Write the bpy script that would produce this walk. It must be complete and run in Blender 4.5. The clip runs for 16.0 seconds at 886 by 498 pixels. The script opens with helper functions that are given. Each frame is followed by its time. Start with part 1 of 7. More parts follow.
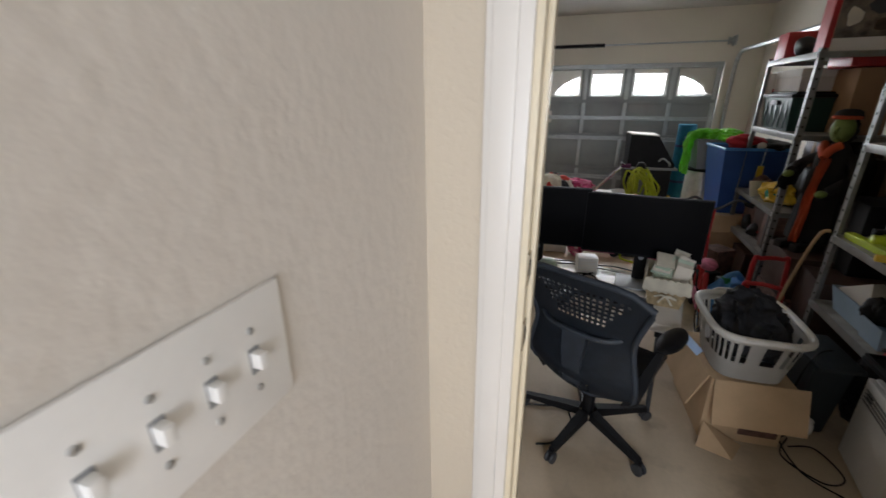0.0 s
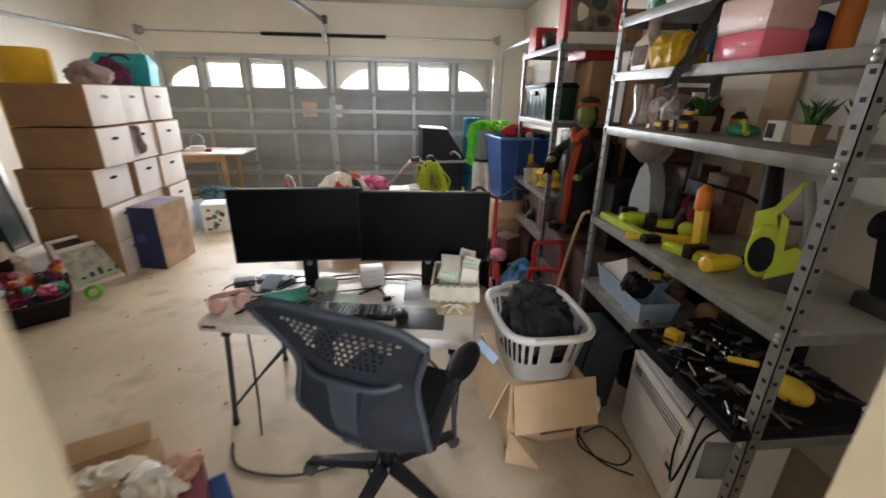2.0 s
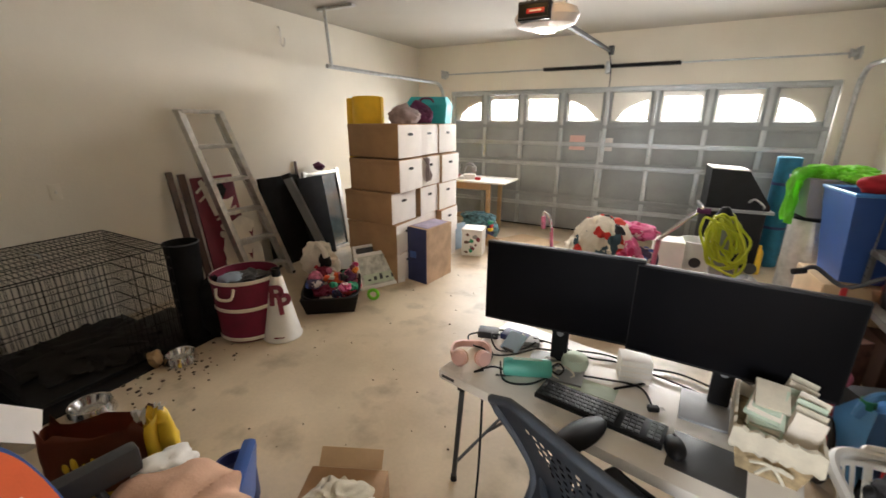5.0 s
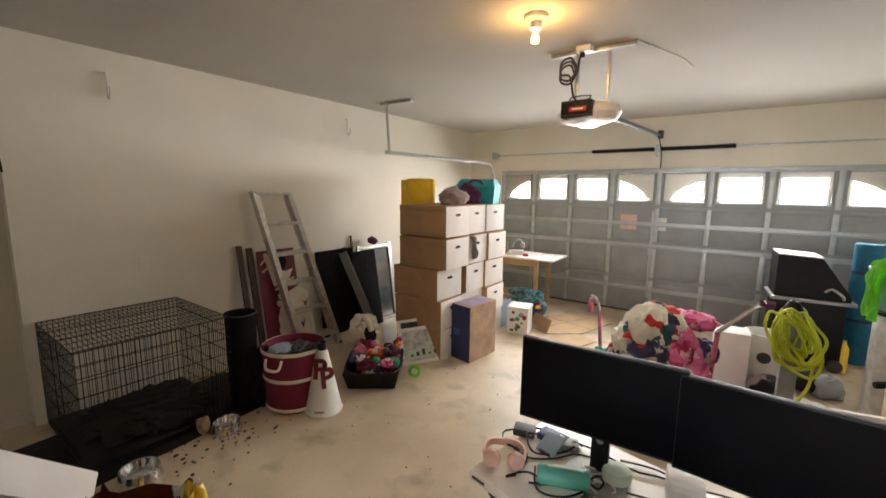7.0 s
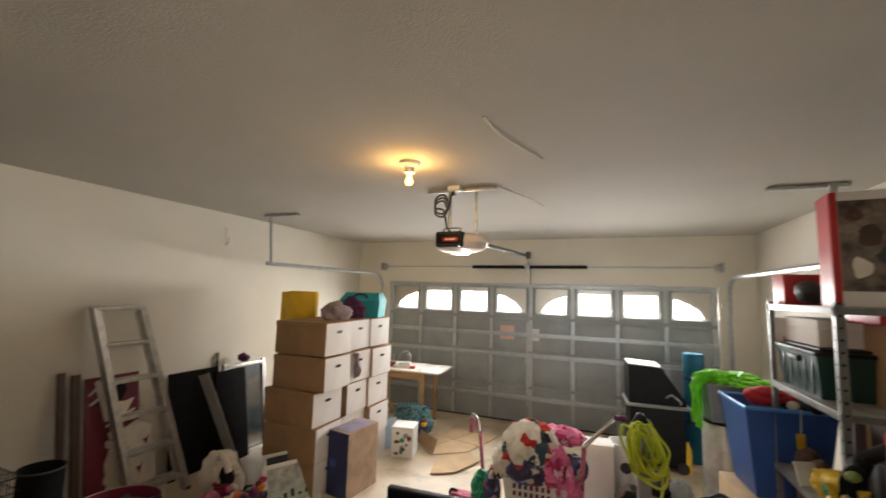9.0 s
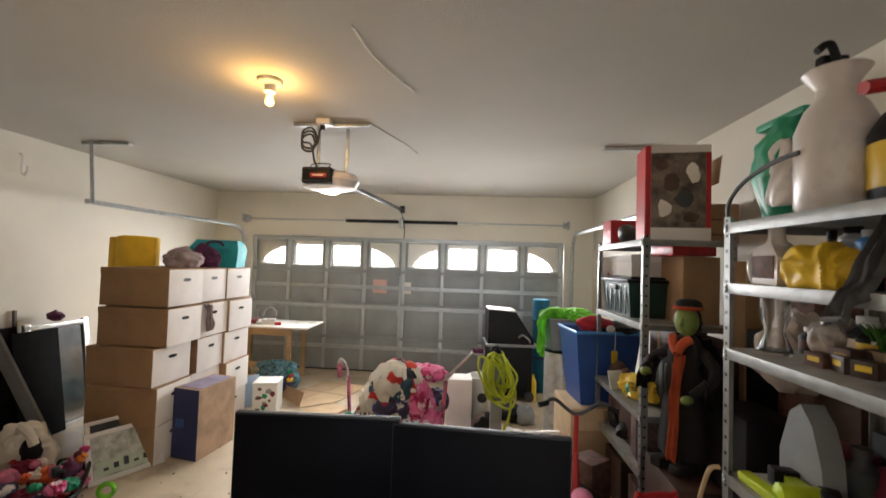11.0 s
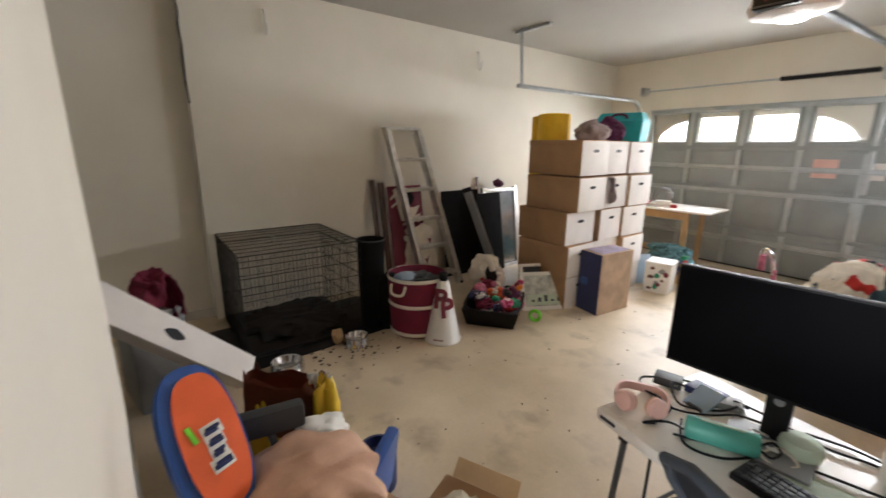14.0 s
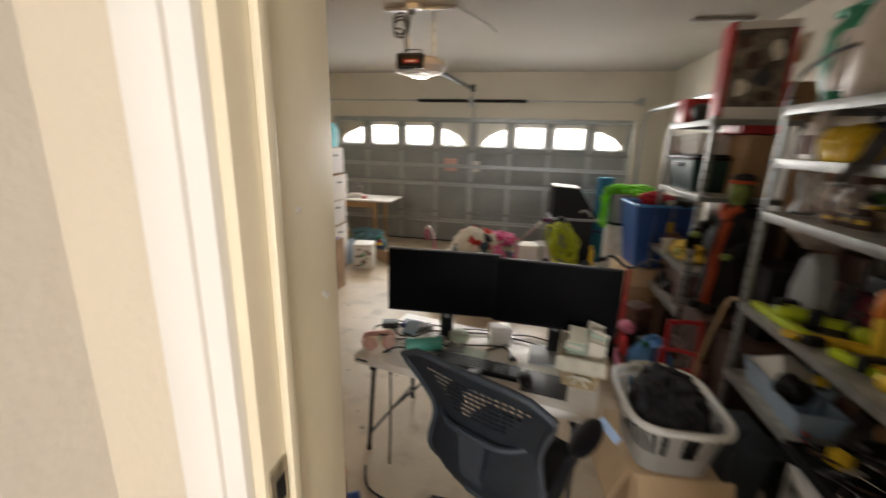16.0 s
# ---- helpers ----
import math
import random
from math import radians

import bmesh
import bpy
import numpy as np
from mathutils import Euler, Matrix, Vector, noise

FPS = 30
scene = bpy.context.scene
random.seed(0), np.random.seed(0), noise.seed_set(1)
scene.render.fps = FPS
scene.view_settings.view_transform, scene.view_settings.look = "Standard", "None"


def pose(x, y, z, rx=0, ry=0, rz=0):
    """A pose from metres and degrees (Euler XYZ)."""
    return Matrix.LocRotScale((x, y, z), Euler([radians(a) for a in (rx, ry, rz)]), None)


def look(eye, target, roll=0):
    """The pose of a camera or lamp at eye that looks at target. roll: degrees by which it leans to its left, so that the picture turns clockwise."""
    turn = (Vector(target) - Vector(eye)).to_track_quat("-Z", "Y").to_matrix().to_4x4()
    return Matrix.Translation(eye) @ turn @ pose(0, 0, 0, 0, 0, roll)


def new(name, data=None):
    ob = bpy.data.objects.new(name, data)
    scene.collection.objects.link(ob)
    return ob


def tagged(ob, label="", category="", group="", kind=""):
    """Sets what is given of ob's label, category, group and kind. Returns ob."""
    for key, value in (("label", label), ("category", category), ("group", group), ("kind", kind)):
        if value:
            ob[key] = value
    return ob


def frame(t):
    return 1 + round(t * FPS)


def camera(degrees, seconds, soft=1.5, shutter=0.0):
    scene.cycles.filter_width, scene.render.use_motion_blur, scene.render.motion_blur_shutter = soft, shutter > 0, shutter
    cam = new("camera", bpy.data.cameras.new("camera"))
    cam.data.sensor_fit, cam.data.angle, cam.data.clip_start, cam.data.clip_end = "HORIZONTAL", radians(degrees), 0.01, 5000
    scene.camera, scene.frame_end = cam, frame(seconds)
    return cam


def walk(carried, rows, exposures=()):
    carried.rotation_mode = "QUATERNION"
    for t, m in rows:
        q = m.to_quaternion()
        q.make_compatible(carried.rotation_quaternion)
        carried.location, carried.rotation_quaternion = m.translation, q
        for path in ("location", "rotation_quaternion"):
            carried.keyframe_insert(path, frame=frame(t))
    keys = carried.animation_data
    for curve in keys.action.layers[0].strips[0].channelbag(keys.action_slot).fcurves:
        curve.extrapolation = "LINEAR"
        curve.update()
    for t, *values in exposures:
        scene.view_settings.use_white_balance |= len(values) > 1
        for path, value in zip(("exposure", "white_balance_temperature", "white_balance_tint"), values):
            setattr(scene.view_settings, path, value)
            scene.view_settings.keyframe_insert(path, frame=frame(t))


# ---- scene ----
cam = camera(94.6, 16.0, shutter=0.5)
PATH = [
    (0, (0.813, -1.481, 1.644), (0.185, 0.283, 0.941), -0.20),
    (0.5, (0.872, -1.434, 1.613), (0.394, 0.372, 0.899), 0.43),
    (1, (0.924, -1.368, 1.578), (0.657, 0.480, 0.861), 0.72),
    (1.5, (0.973, -1.186, 1.546), (0.946, 0.682, 0.832), 0.85),
    (2, (1.039, -0.942, 1.548), (1.227, 0.922, 0.848), 0.99),
    (2.5, (1.097, -0.702, 1.592), (1.388, 1.152, 0.902), 0.87),
    (3, (1.050, -0.602, 1.568), (1.247, 1.272, 0.897), 1.09),
    (3.5, (0.949, -0.604, 1.544), (0.855, 1.281, 0.883), 0.99),
    (4, (0.891, -0.610, 1.557), (0.447, 1.227, 0.902), 0.53),
    (4.5, (0.855, -0.628, 1.591), (0.135, 1.128, 0.961), 0.36),
    (4.7, (0.859, -0.624, 1.603), (0.053, 1.099, 0.985), 0.29),
    (6.8, (0.905, -0.586, 1.757), (-0.236, 1.020, 1.413), 0.68),
    (7, (0.934, -0.606, 1.750), (-0.223, 1.000, 1.464), 0.71),
    (7.5, (0.954, -0.576, 1.831), (-0.202, 1.049, 1.677), 0.92),
    (8, (0.991, -0.595, 1.878), (-0.109, 1.075, 1.865), 1.04),
    (8.5, (1.037, -0.581, 1.905), (0.075, 1.170, 2.016), 1.35),
    (9, (1.054, -0.583, 1.918), (0.322, 1.267, 2.127), 1.63),
    (9.5, (1.090, -0.615, 1.890), (0.666, 1.320, 2.165), 1.74),
    (9.7, (1.103, -0.618, 1.868), (0.815, 1.340, 2.154), 1.65),
    (12, (1.084, -0.378, 1.582), (0.946, 1.608, 1.389), 1.68),
    (12.5, (1.019, -0.335, 1.535), (0.420, 1.549, 1.232), 1.71),
    (13, (0.931, -0.389, 1.531), (-0.095, 1.286, 1.155), 1.35),
    (13.5, (0.875, -0.460, 1.522), (-0.471, 0.953, 1.086), 1.00),
    (14, (0.829, -0.521, 1.520), (-0.721, 0.646, 1.035), 0.66),
    (14.5, (0.820, -0.536, 1.545), (-0.837, 0.454, 1.023), 0.39),
    (15, (0.842, -0.590, 1.591), (-0.786, 0.440, 1.053), 0.54),
    (15.5, (0.950, -0.782, 1.709), (-0.174, 0.782, 1.170), 1.03),
    (16, (0.962, -1.095, 1.708), (0.575, 0.799, 1.197), 1.63),
]
walk(cam, [(t, look(eye, target, roll)) for t, eye, target, roll in PATH],
     [(0, -1.15, 5900, 10), (.5, -1.1, 6050, 10), (1, -1.0, 6150, 10), (1.5, -.9, 6100, 10), (2, .05, 6000, 10), (2.5, .36, 6050, 10), (3.5, .42, 6100, 10), (4.5, .32, 6350, 10), (7, .15, 6450, 10), (9.5, -.15, 6550, 10), (12, .15, 6100, 10),
      (14.5, .22, 6050, 10), (15.5, -.02, 6350, 10), (16, -.62, 6650, 10)])

# ---- light ----
world = bpy.data.worlds.new("sky")
scene.world = world
world.use_nodes = True
wn, wl = world.node_tree.nodes, world.node_tree.links
sky = wn.new("ShaderNodeTexSky")
sky.sky_type, sky.sun_disc = "NISHITA", False
sky.sun_elevation, sky.sun_rotation = radians(50), radians(200)
wl.new(sky.outputs[0], wn["Background"].inputs[0])
wn["Background"].inputs[1].default_value = 0.12

sun = new("sun", bpy.data.lights.new("sun", "SUN"))
sun.data.energy, sun.data.angle, sun.data.color = 1.2, radians(12), (1, .96, .9)
sun.matrix_world = look((3, -10, 14), (0, 0, 0))


def area(name, eye, target, w, h, power, colour, spread=180):
    ob = new(name, bpy.data.lights.new(name, "AREA"))
    ob.data.shape, ob.data.size, ob.data.size_y, ob.data.energy, ob.data.color = "RECTANGLE", w, h, power, colour
    ob.matrix_world = look(eye, target)
    ob.data.spread = radians(spread)
    return ob


# sky light in the row of door windows; added fill lamp in an unseen hall opening behind the camera
area("window_light", (0, 5.99, 1.84), (0, 0, .2), 4.7, .36, 275, (1, .98, .95), 140)
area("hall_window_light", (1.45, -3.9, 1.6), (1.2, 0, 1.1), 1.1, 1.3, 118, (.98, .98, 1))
BULB_X, BULB_Y = -.14, 1.79
bulb_light = new("bulb_light", bpy.data.lights.new("bulb_light", "POINT"))
bulb_light.data.energy, bulb_light.data.color, bulb_light.data.shadow_soft_size = 7.5, (1, .55, .16), .035
bulb_light.location = (BULB_X, BULB_Y, 2.635)
opener_light = new("opener_light", bpy.data.lights.new("opener_light", "POINT"))
opener_light.data.energy, opener_light.data.color, opener_light.data.shadow_soft_size = 12.0, (1, .94, .84), .06
opener_light.location = (-.03, 2.62, 2.20)

# ---- materials ----


def mat(name, colour, rough=.6, metal=0., scale=8., var=.12, bump=.0, fine=120., emit=0., stain=None, alpha=None, spec=.5):
    """Painted, plastic, paper or metal surface: two scales of tone variation and a fine relief."""
    m = bpy.data.materials.new(name)
    m.use_nodes = True
    n, l = m.node_tree.nodes, m.node_tree.links
    b = n["Principled BSDF"]
    b.inputs["Metallic"].default_value = metal
    b.inputs["Specular IOR Level"].default_value = spec
    tc = n.new("ShaderNodeTexCoord")
    info = n.new("ShaderNodeObjectInfo")
    big, small = n.new("ShaderNodeTexNoise"), n.new("ShaderNodeTexNoise")
    big.inputs["Scale"].default_value, big.inputs["Detail"].default_value = scale, 5
    small.inputs["Scale"].default_value, small.inputs["Detail"].default_value = fine, 3
    for t in (big, small):
        l.new(tc.outputs["Object"], t.inputs["Vector"])
    mix = n.new("ShaderNodeMix")
    mix.data_type = "RGBA"
    dark = [c * (1 - var) for c in colour] if stain is None else stain
    light = [min(1, c * (1 + var * .6)) for c in colour]
    mix.inputs["A"].default_value = (*dark, 1)
    mix.inputs["B"].default_value = (*light, 1)
    ramp = n.new("ShaderNodeMapRange")
    ramp.inputs["From Min"].default_value, ramp.inputs["From Max"].default_value = .3, .62
    l.new(big.outputs["Fac"], ramp.inputs["Value"])
    l.new(ramp.outputs[0], mix.inputs["Factor"])
    mul = n.new("ShaderNodeMix")
    mul.data_type, mul.blend_type = "RGBA", "MULTIPLY"
    grain = n.new("ShaderNodeMapRange")
    grain.inputs["To Min"].default_value, grain.inputs["To Max"].default_value = 1 - var * .7, 1.0
    l.new(small.outputs["Fac"], grain.inputs["Value"])
    mul.inputs["Factor"].default_value = 1
    l.new(mix.outputs["Result"], mul.inputs["A"])
    l.new(grain.outputs[0], mul.inputs["B"])
    l.new(mul.outputs["Result"], b.inputs["Base Color"])
    rr = n.new("ShaderNodeMapRange")
    rr.inputs["To Min"].default_value, rr.inputs["To Max"].default_value = max(.04, rough - .12), min(1, rough + .12)
    l.new(big.outputs["Fac"], rr.inputs["Value"])
    l.new(rr.outputs[0], b.inputs["Roughness"])
    if bump:
        bp = n.new("ShaderNodeBump")
        bp.inputs["Strength"].default_value, bp.inputs["Distance"].default_value = bump, .004
        l.new(small.outputs["Fac"], bp.inputs["Height"])
        l.new(bp.outputs[0], b.inputs["Normal"])
    if emit:
        b.inputs["Emission Color"].default_value = (*colour, 1)
        b.inputs["Emission Strength"].default_value = emit
    if alpha is not None:
        b.inputs["Alpha"].default_value = alpha
    return m


def glass(name, tint=(1, 1, 1), rough=.02):
    m = bpy.data.materials.new(name)
    m.use_nodes = True
    b = m.node_tree.nodes["Principled BSDF"]
    b.inputs["Transmission Weight"].default_value = 1
    b.inputs["Roughness"].default_value = rough
    b.inputs["Base Color"].default_value = (*tint, 1)
    b.inputs["IOR"].default_value = 1.45
    return m


PAINT = mat("cream_wall_paint", (.80, .755, .66), .75, scale=1.4, var=.05, bump=.25, fine=70)
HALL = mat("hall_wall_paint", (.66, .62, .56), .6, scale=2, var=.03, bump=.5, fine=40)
# ceiling reached only by bounced light: that dimness is put into its colour
CEIL = mat("dimmed_ceiling_paint", (.52, .495, .45), .85, scale=1.2, var=.05, bump=.5, fine=110)
TRIM = mat("white_gloss_trim", (.74, .71, .66), .35, scale=4, var=.03)
JAMB = mat("cream_jamb_paint", (.74, .66, .49), .45, scale=5, var=.06, bump=.1, fine=40)
STEEL = mat("galvanised_steel", (.55, .57, .58), .38, .85, scale=25, var=.18)
SHELF = mat("grey_shelf_steel", (.25, .25, .24), .42, .32, scale=12, var=.22, bump=.06)
SHELFT = mat("dusty_shelf_top", (.38, .37, .34), .5, .2, scale=9, var=.3, bump=.06)
DOORG = mat("grey_door_back", (.33, .35, .355), .55, .25, scale=3, var=.12, bump=.08)
DOORR = mat("door_rail_steel", (.48, .51, .52), .42, .55, scale=8, var=.12)
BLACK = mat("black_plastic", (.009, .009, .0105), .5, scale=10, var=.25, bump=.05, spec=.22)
SCREEN = mat("black_screen", (.003, .003, .004), .4, scale=5, var=.1, spec=.06)
BOARD = mat("matt_black_board", (.012, .012, .013), .9, scale=9, var=.3, bump=.05, spec=.1)
DARK = mat("dark_grey_plastic", (.04, .042, .047), .5, scale=10, var=.2, bump=.06)
MESHY = mat("chair_mesh_charcoal", (.036, .046, .062), .6, scale=20, var=.2, bump=.3, fine=300)
GREYP = mat("grey_plastic", (.28, .29, .30), .5, scale=8, var=.12, bump=.05)
WHITE = mat("white_plastic", (.80, .79, .76), .4, scale=6, var=.06)
TABLE = mat("table_top_plastic", (.84, .81, .76), .3, scale=5, var=.09, bump=.12, fine=260)
CARD = mat("brown_cardboard", (.37, .225, .12), .85, scale=6, var=.12, bump=.12, fine=60)
CARDL = mat("light_cardboard", (.60, .43, .26), .85, scale=5, var=.12, bump=.1, fine=60)
CARDW = mat("white_cardboard", (.80, .76, .73), .8, scale=6, var=.06, bump=.06)
WOOD = mat("pine_wood", (.46, .31, .17), .6, scale=5, var=.22, bump=.15, fine=40)
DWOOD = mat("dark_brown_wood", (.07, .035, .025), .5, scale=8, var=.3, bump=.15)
MAROON = mat("maroon_fabric", (.20, .012, .045), .8, scale=9, var=.2, bump=.25, fine=200)
MAROONP = mat("maroon_paint", (.17, .013, .035), .5, scale=10, var=.12)
ALU = mat("worn_aluminium", (.62, .61, .58), .4, .75, scale=16, var=.18, bump=.08)
BLUE = mat("blue_plastic", (.035, .10, .35), .4, scale=5, var=.12, bump=.05)
BLUED = mat("navy_print", (.025, .035, .13), .5, scale=8, var=.15)
SKYB = mat("light_blue_plastic", (.10, .33, .72), .4, scale=6, var=.1)
TEAL = mat("teal_fabric", (.02, .34, .38), .75, scale=9, var=.15, bump=.2)
MATB = mat("blue_foam_mat", (.015, .16, .27), .8, scale=12, var=.2, bump=.25)
MINT = mat("mint_green_plastic", (.10, .42, .34), .45, scale=7, var=.1)
MINTL = mat("pale_mint_paper", (.52, .62, .50), .7, scale=12, var=.12)
PINKL = mat("rose_plastic", (.74, .47, .42), .42, scale=8, var=.08)
PINK = mat("pink_fabric", (.60, .17, .28), .8, scale=16, var=.6, bump=.3)
RED = mat("red_paint", (.48, .02, .025), .4, scale=8, var=.18)
REDF = mat("red_fleece", (.40, .015, .025), .9, scale=14, var=.25, bump=.5, fine=160)
YEL = mat("yellow_plastic", (.78, .52, .03), .45, scale=7, var=.12)
YELF = mat("yellow_foam", (.82, .50, .02), .75, scale=7, var=.1, bump=.2)
LIME = mat("lime_tool_plastic", (.52, .66, .02), .42, scale=9, var=.12)
LIMEB = mat("lime_green_film", (.22, .72, .04), .4, scale=16, var=.2)
HOSE = mat("yellow_green_hose", (.55, .62, .03), .5, scale=14, var=.15)
ORANGE = mat("orange_fabric", (.80, .13, .03), .6, scale=8, var=.1, bump=.15)
ORANGEP = mat("orange_plastic", (.75, .22, .02), .45, scale=8, var=.1)
GREEN = mat("dark_green_plastic", (.012, .05, .044), .4, scale=6, var=.15)
GREENP = mat("green_bag_print", (.02, .30, .16), .45, scale=12, var=.25)
LEAF = mat("plant_leaf", (.07, .20, .03), .5, scale=20, var=.3)
POT = mat("tan_paper_pot", (.55, .42, .27), .85, scale=10, var=.12, bump=.15)
BLANK = mat("black_plush_blanket", (.030, .030, .036), .9, scale=22, var=.7, bump=.8, fine=90)
BEIGE = mat("tan_blanket", (.60, .37, .26), .9, scale=6, var=.14, bump=.4, fine=110)
TAUPE = mat("taupe_fleece", (.36, .28, .28), .95, scale=11, var=.2, bump=.5)
PURPLE = mat("plum_fabric", (.10, .02, .07), .9, scale=10, var=.3, bump=.3)
CREAMF = mat("cream_print_fabric", (.80, .74, .64), .9, scale=9, var=.1, bump=.3)
SIGN = mat("faded_print", (.56, .58, .54), .6, scale=14, var=.5)
WICKER = mat("tan_wicker", (.42, .32, .18), .8, scale=40, var=.4, bump=.8, fine=90)
LINEN = mat("cream_linen", (.62, .58, .47), .9, scale=20, var=.12, bump=.3)
SOIL = mat("dirty_brown", (.09, .06, .04), .9, scale=20, var=.5, bump=.5)
CHOC = mat("brown_bag_film", (.19, .052, .025), .35, scale=9, var=.2, bump=.1)
JUG = mat("milky_plastic", (.72, .66, .62), .3, scale=6, var=.08)
PINKLIQ = mat("pink_liquid", (1.0, .22, .33), .2, scale=4, var=.05)
CHROME = mat("chrome", (.75, .75, .76), .12, 1., scale=20, var=.08)
SKIN = mat("green_mask_paint", (.20, .27, .06), .6, scale=14, var=.25)
COSTUME = mat("black_costume_cloth", (.014, .012, .012), .95, scale=12, var=.4, bump=.4)
RUST = mat("orange_costume_cloth", (.50, .08, .025), .9, scale=14, var=.25, bump=.4)
DENIM = mat("grey_denim", (.13, .125, .125), .9, scale=14, var=.3, bump=.5, fine=180)
BLUEG = mat("blue_grey_plastic", (.32, .43, .56), .45, scale=6, var=.1)
MIRROR = mat("dusty_mirror", (.55, .58, .62), .12, .9, scale=5, var=.2)
PINKJ = mat("pink_tinted_plastic", (.86, .58, .52), .3, scale=6, var=.08)
SLATE = mat("dark_slate_plastic", (.035, .045, .055), .45, scale=7, var=.2)
CLOUDY = mat("cloudy_film", (.50, .43, .38), .35, scale=10, var=.3)
PAPER = mat("white_paper", (.84, .83, .80), .8, scale=8, var=.05)
PHOTO = mat("box_photo_print", (.22, .17, .13), .45, scale=14, var=.8)
CLEAR = glass("clear_plastic", (.95, .96, .97), .12)
PANE = glass("window_glass", rough=.3)
INSERT = mat("frosted_window_insert", (.62, .58, .47), .6, scale=8, var=.08)


def printed(name, ground, inks, scale=16., share=.45):
    """Cloth printed all over with small blots of several inks."""
    m = mat(name, ground, .9, scale=8, var=.15, bump=.3)
    n, l = m.node_tree.nodes, m.node_tree.links
    b = next(q for q in n if q.type == "BSDF_PRINCIPLED")
    co = n.new("ShaderNodeTexCoord")
    vo = n.new("ShaderNodeTexVoronoi")
    vo.inputs["Scale"].default_value = scale
    no = n.new("ShaderNodeTexNoise")
    no.inputs["Scale"].default_value = scale * 1.3
    mx = n.new("ShaderNodeVectorMath")
    mx.operation = "MULTIPLY_ADD"
    mx.inputs[1].default_value = (.06, .06, .06)
    l.new(co.outputs["Object"], no.inputs["Vector"])
    l.new(no.outputs["Color"], mx.inputs[0])
    l.new(co.outputs["Object"], mx.inputs[2])
    l.new(mx.outputs[0], vo.inputs["Vector"])
    sp = n.new("ShaderNodeSeparateColor")
    l.new(vo.outputs["Color"], sp.inputs[0])
    rp = n.new("ShaderNodeValToRGB")
    rp.color_ramp.interpolation = "CONSTANT"
    el = rp.color_ramp.elements
    el[0].position, el[0].color = 0, (*ground, 1)
    el[1].position, el[1].color = 1 - share, (*inks[0], 1)
    for k, c in enumerate(inks[1:]):
        e = el.new(1 - share + share * (k + 1) / len(inks))
        e.color = (*c, 1)
    l.new(sp.outputs[0], rp.inputs[0])
    l.new(rp.outputs["Color"], b.inputs["Base Color"])
    return m


PRINT = printed("printed_white_cloth", (.76, .72, .64), [(.50, .03, .025), (.55, .05, .03), (.05, .10, .14), (.03, .03, .04)], 11, .30)
PRINTP = printed("printed_pink_cloth", (.70, .14, .32), [(.75, .55, .58), (.45, .03, .12), (.72, .22, .38)], 22, .45)
PRINTD = printed("printed_dark_cloth", (.05, .04, .09), [(.35, .03, .05), (.05, .10, .35), (.5, .45, .42)], 18, .5)
BULB = mat("glowing_bulb", (1, .52, .12), .3, emit=9, var=0)
LENS = mat("opener_lamp_lens", (.9, .86, .78), .3, emit=.8, var=0)
MULTI = mat("patterned_bag", (.12, .27, .33), .8, scale=26, var=.85, bump=.3)
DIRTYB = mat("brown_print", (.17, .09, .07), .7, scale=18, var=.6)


def concrete():
    m = mat("concrete_floor", (.66, .55, .405), .42, scale=1.1, var=.2, bump=.12, fine=45, stain=(.47, .375, .255))
    n, l = m.node_tree.nodes, m.node_tree.links
    b = n["Principled BSDF"]
    src = b.inputs["Base Color"].links[0].from_socket
    tc = n.new("ShaderNodeTexCoord")
    sp = n.new("ShaderNodeTexNoise")
    sp.inputs["Scale"].default_value, sp.inputs["Detail"].default_value = 3.2, 10
    l.new(tc.outputs["Object"], sp.inputs["Vector"])
    r = n.new("ShaderNodeMapRange")
    r.inputs["From Min"].default_value, r.inputs["From Max"].default_value = .54, .70
    r.inputs["To Min"].default_value, r.inputs["To Max"].default_value = 0, .6
    l.new(sp.outputs["Fac"], r.inputs["Value"])
    mx = n.new("ShaderNodeMix")
    mx.data_type = "RGBA"
    l.new(r.outputs[0], mx.inputs["Factor"])
    l.new(src, mx.inputs["A"])
    mx.inputs["B"].default_value = (.24, .185, .12, 1)
    l.new(mx.outputs["Result"], b.inputs["Base Color"])
    return m


CONC = concrete()

# ---- mesh helpers ----


def box(bm, x0, y0, z0, x1, y1, z1, bevel=0., m=None):
    r = bmesh.ops.create_cube(bm, size=1)["verts"]
    t = Matrix.Translation(((x0 + x1) / 2, (y0 + y1) / 2, (z0 + z1) / 2)) @ Matrix.Diagonal((abs(x1 - x0), abs(y1 - y0), abs(z1 - z0), 1))
    bmesh.ops.transform(bm, matrix=(m @ t) if m else t, verts=r)
    if bevel:
        es = list({e for v in r for e in v.link_edges})
        bmesh.ops.bevel(bm, geom=es, offset=bevel, segments=2, affect="EDGES", profile=.6)
    return bm


def cone(bm, x, y, z0, z1, r0, r1, seg=20, m=None, caps=True):
    t = Matrix.Translation((x, y, (z0 + z1) / 2))
    bmesh.ops.create_cone(bm, cap_ends=caps, cap_tris=False, segments=seg, radius1=r0, radius2=r1, depth=z1 - z0, matrix=(m @ t) if m else t)
    return bm


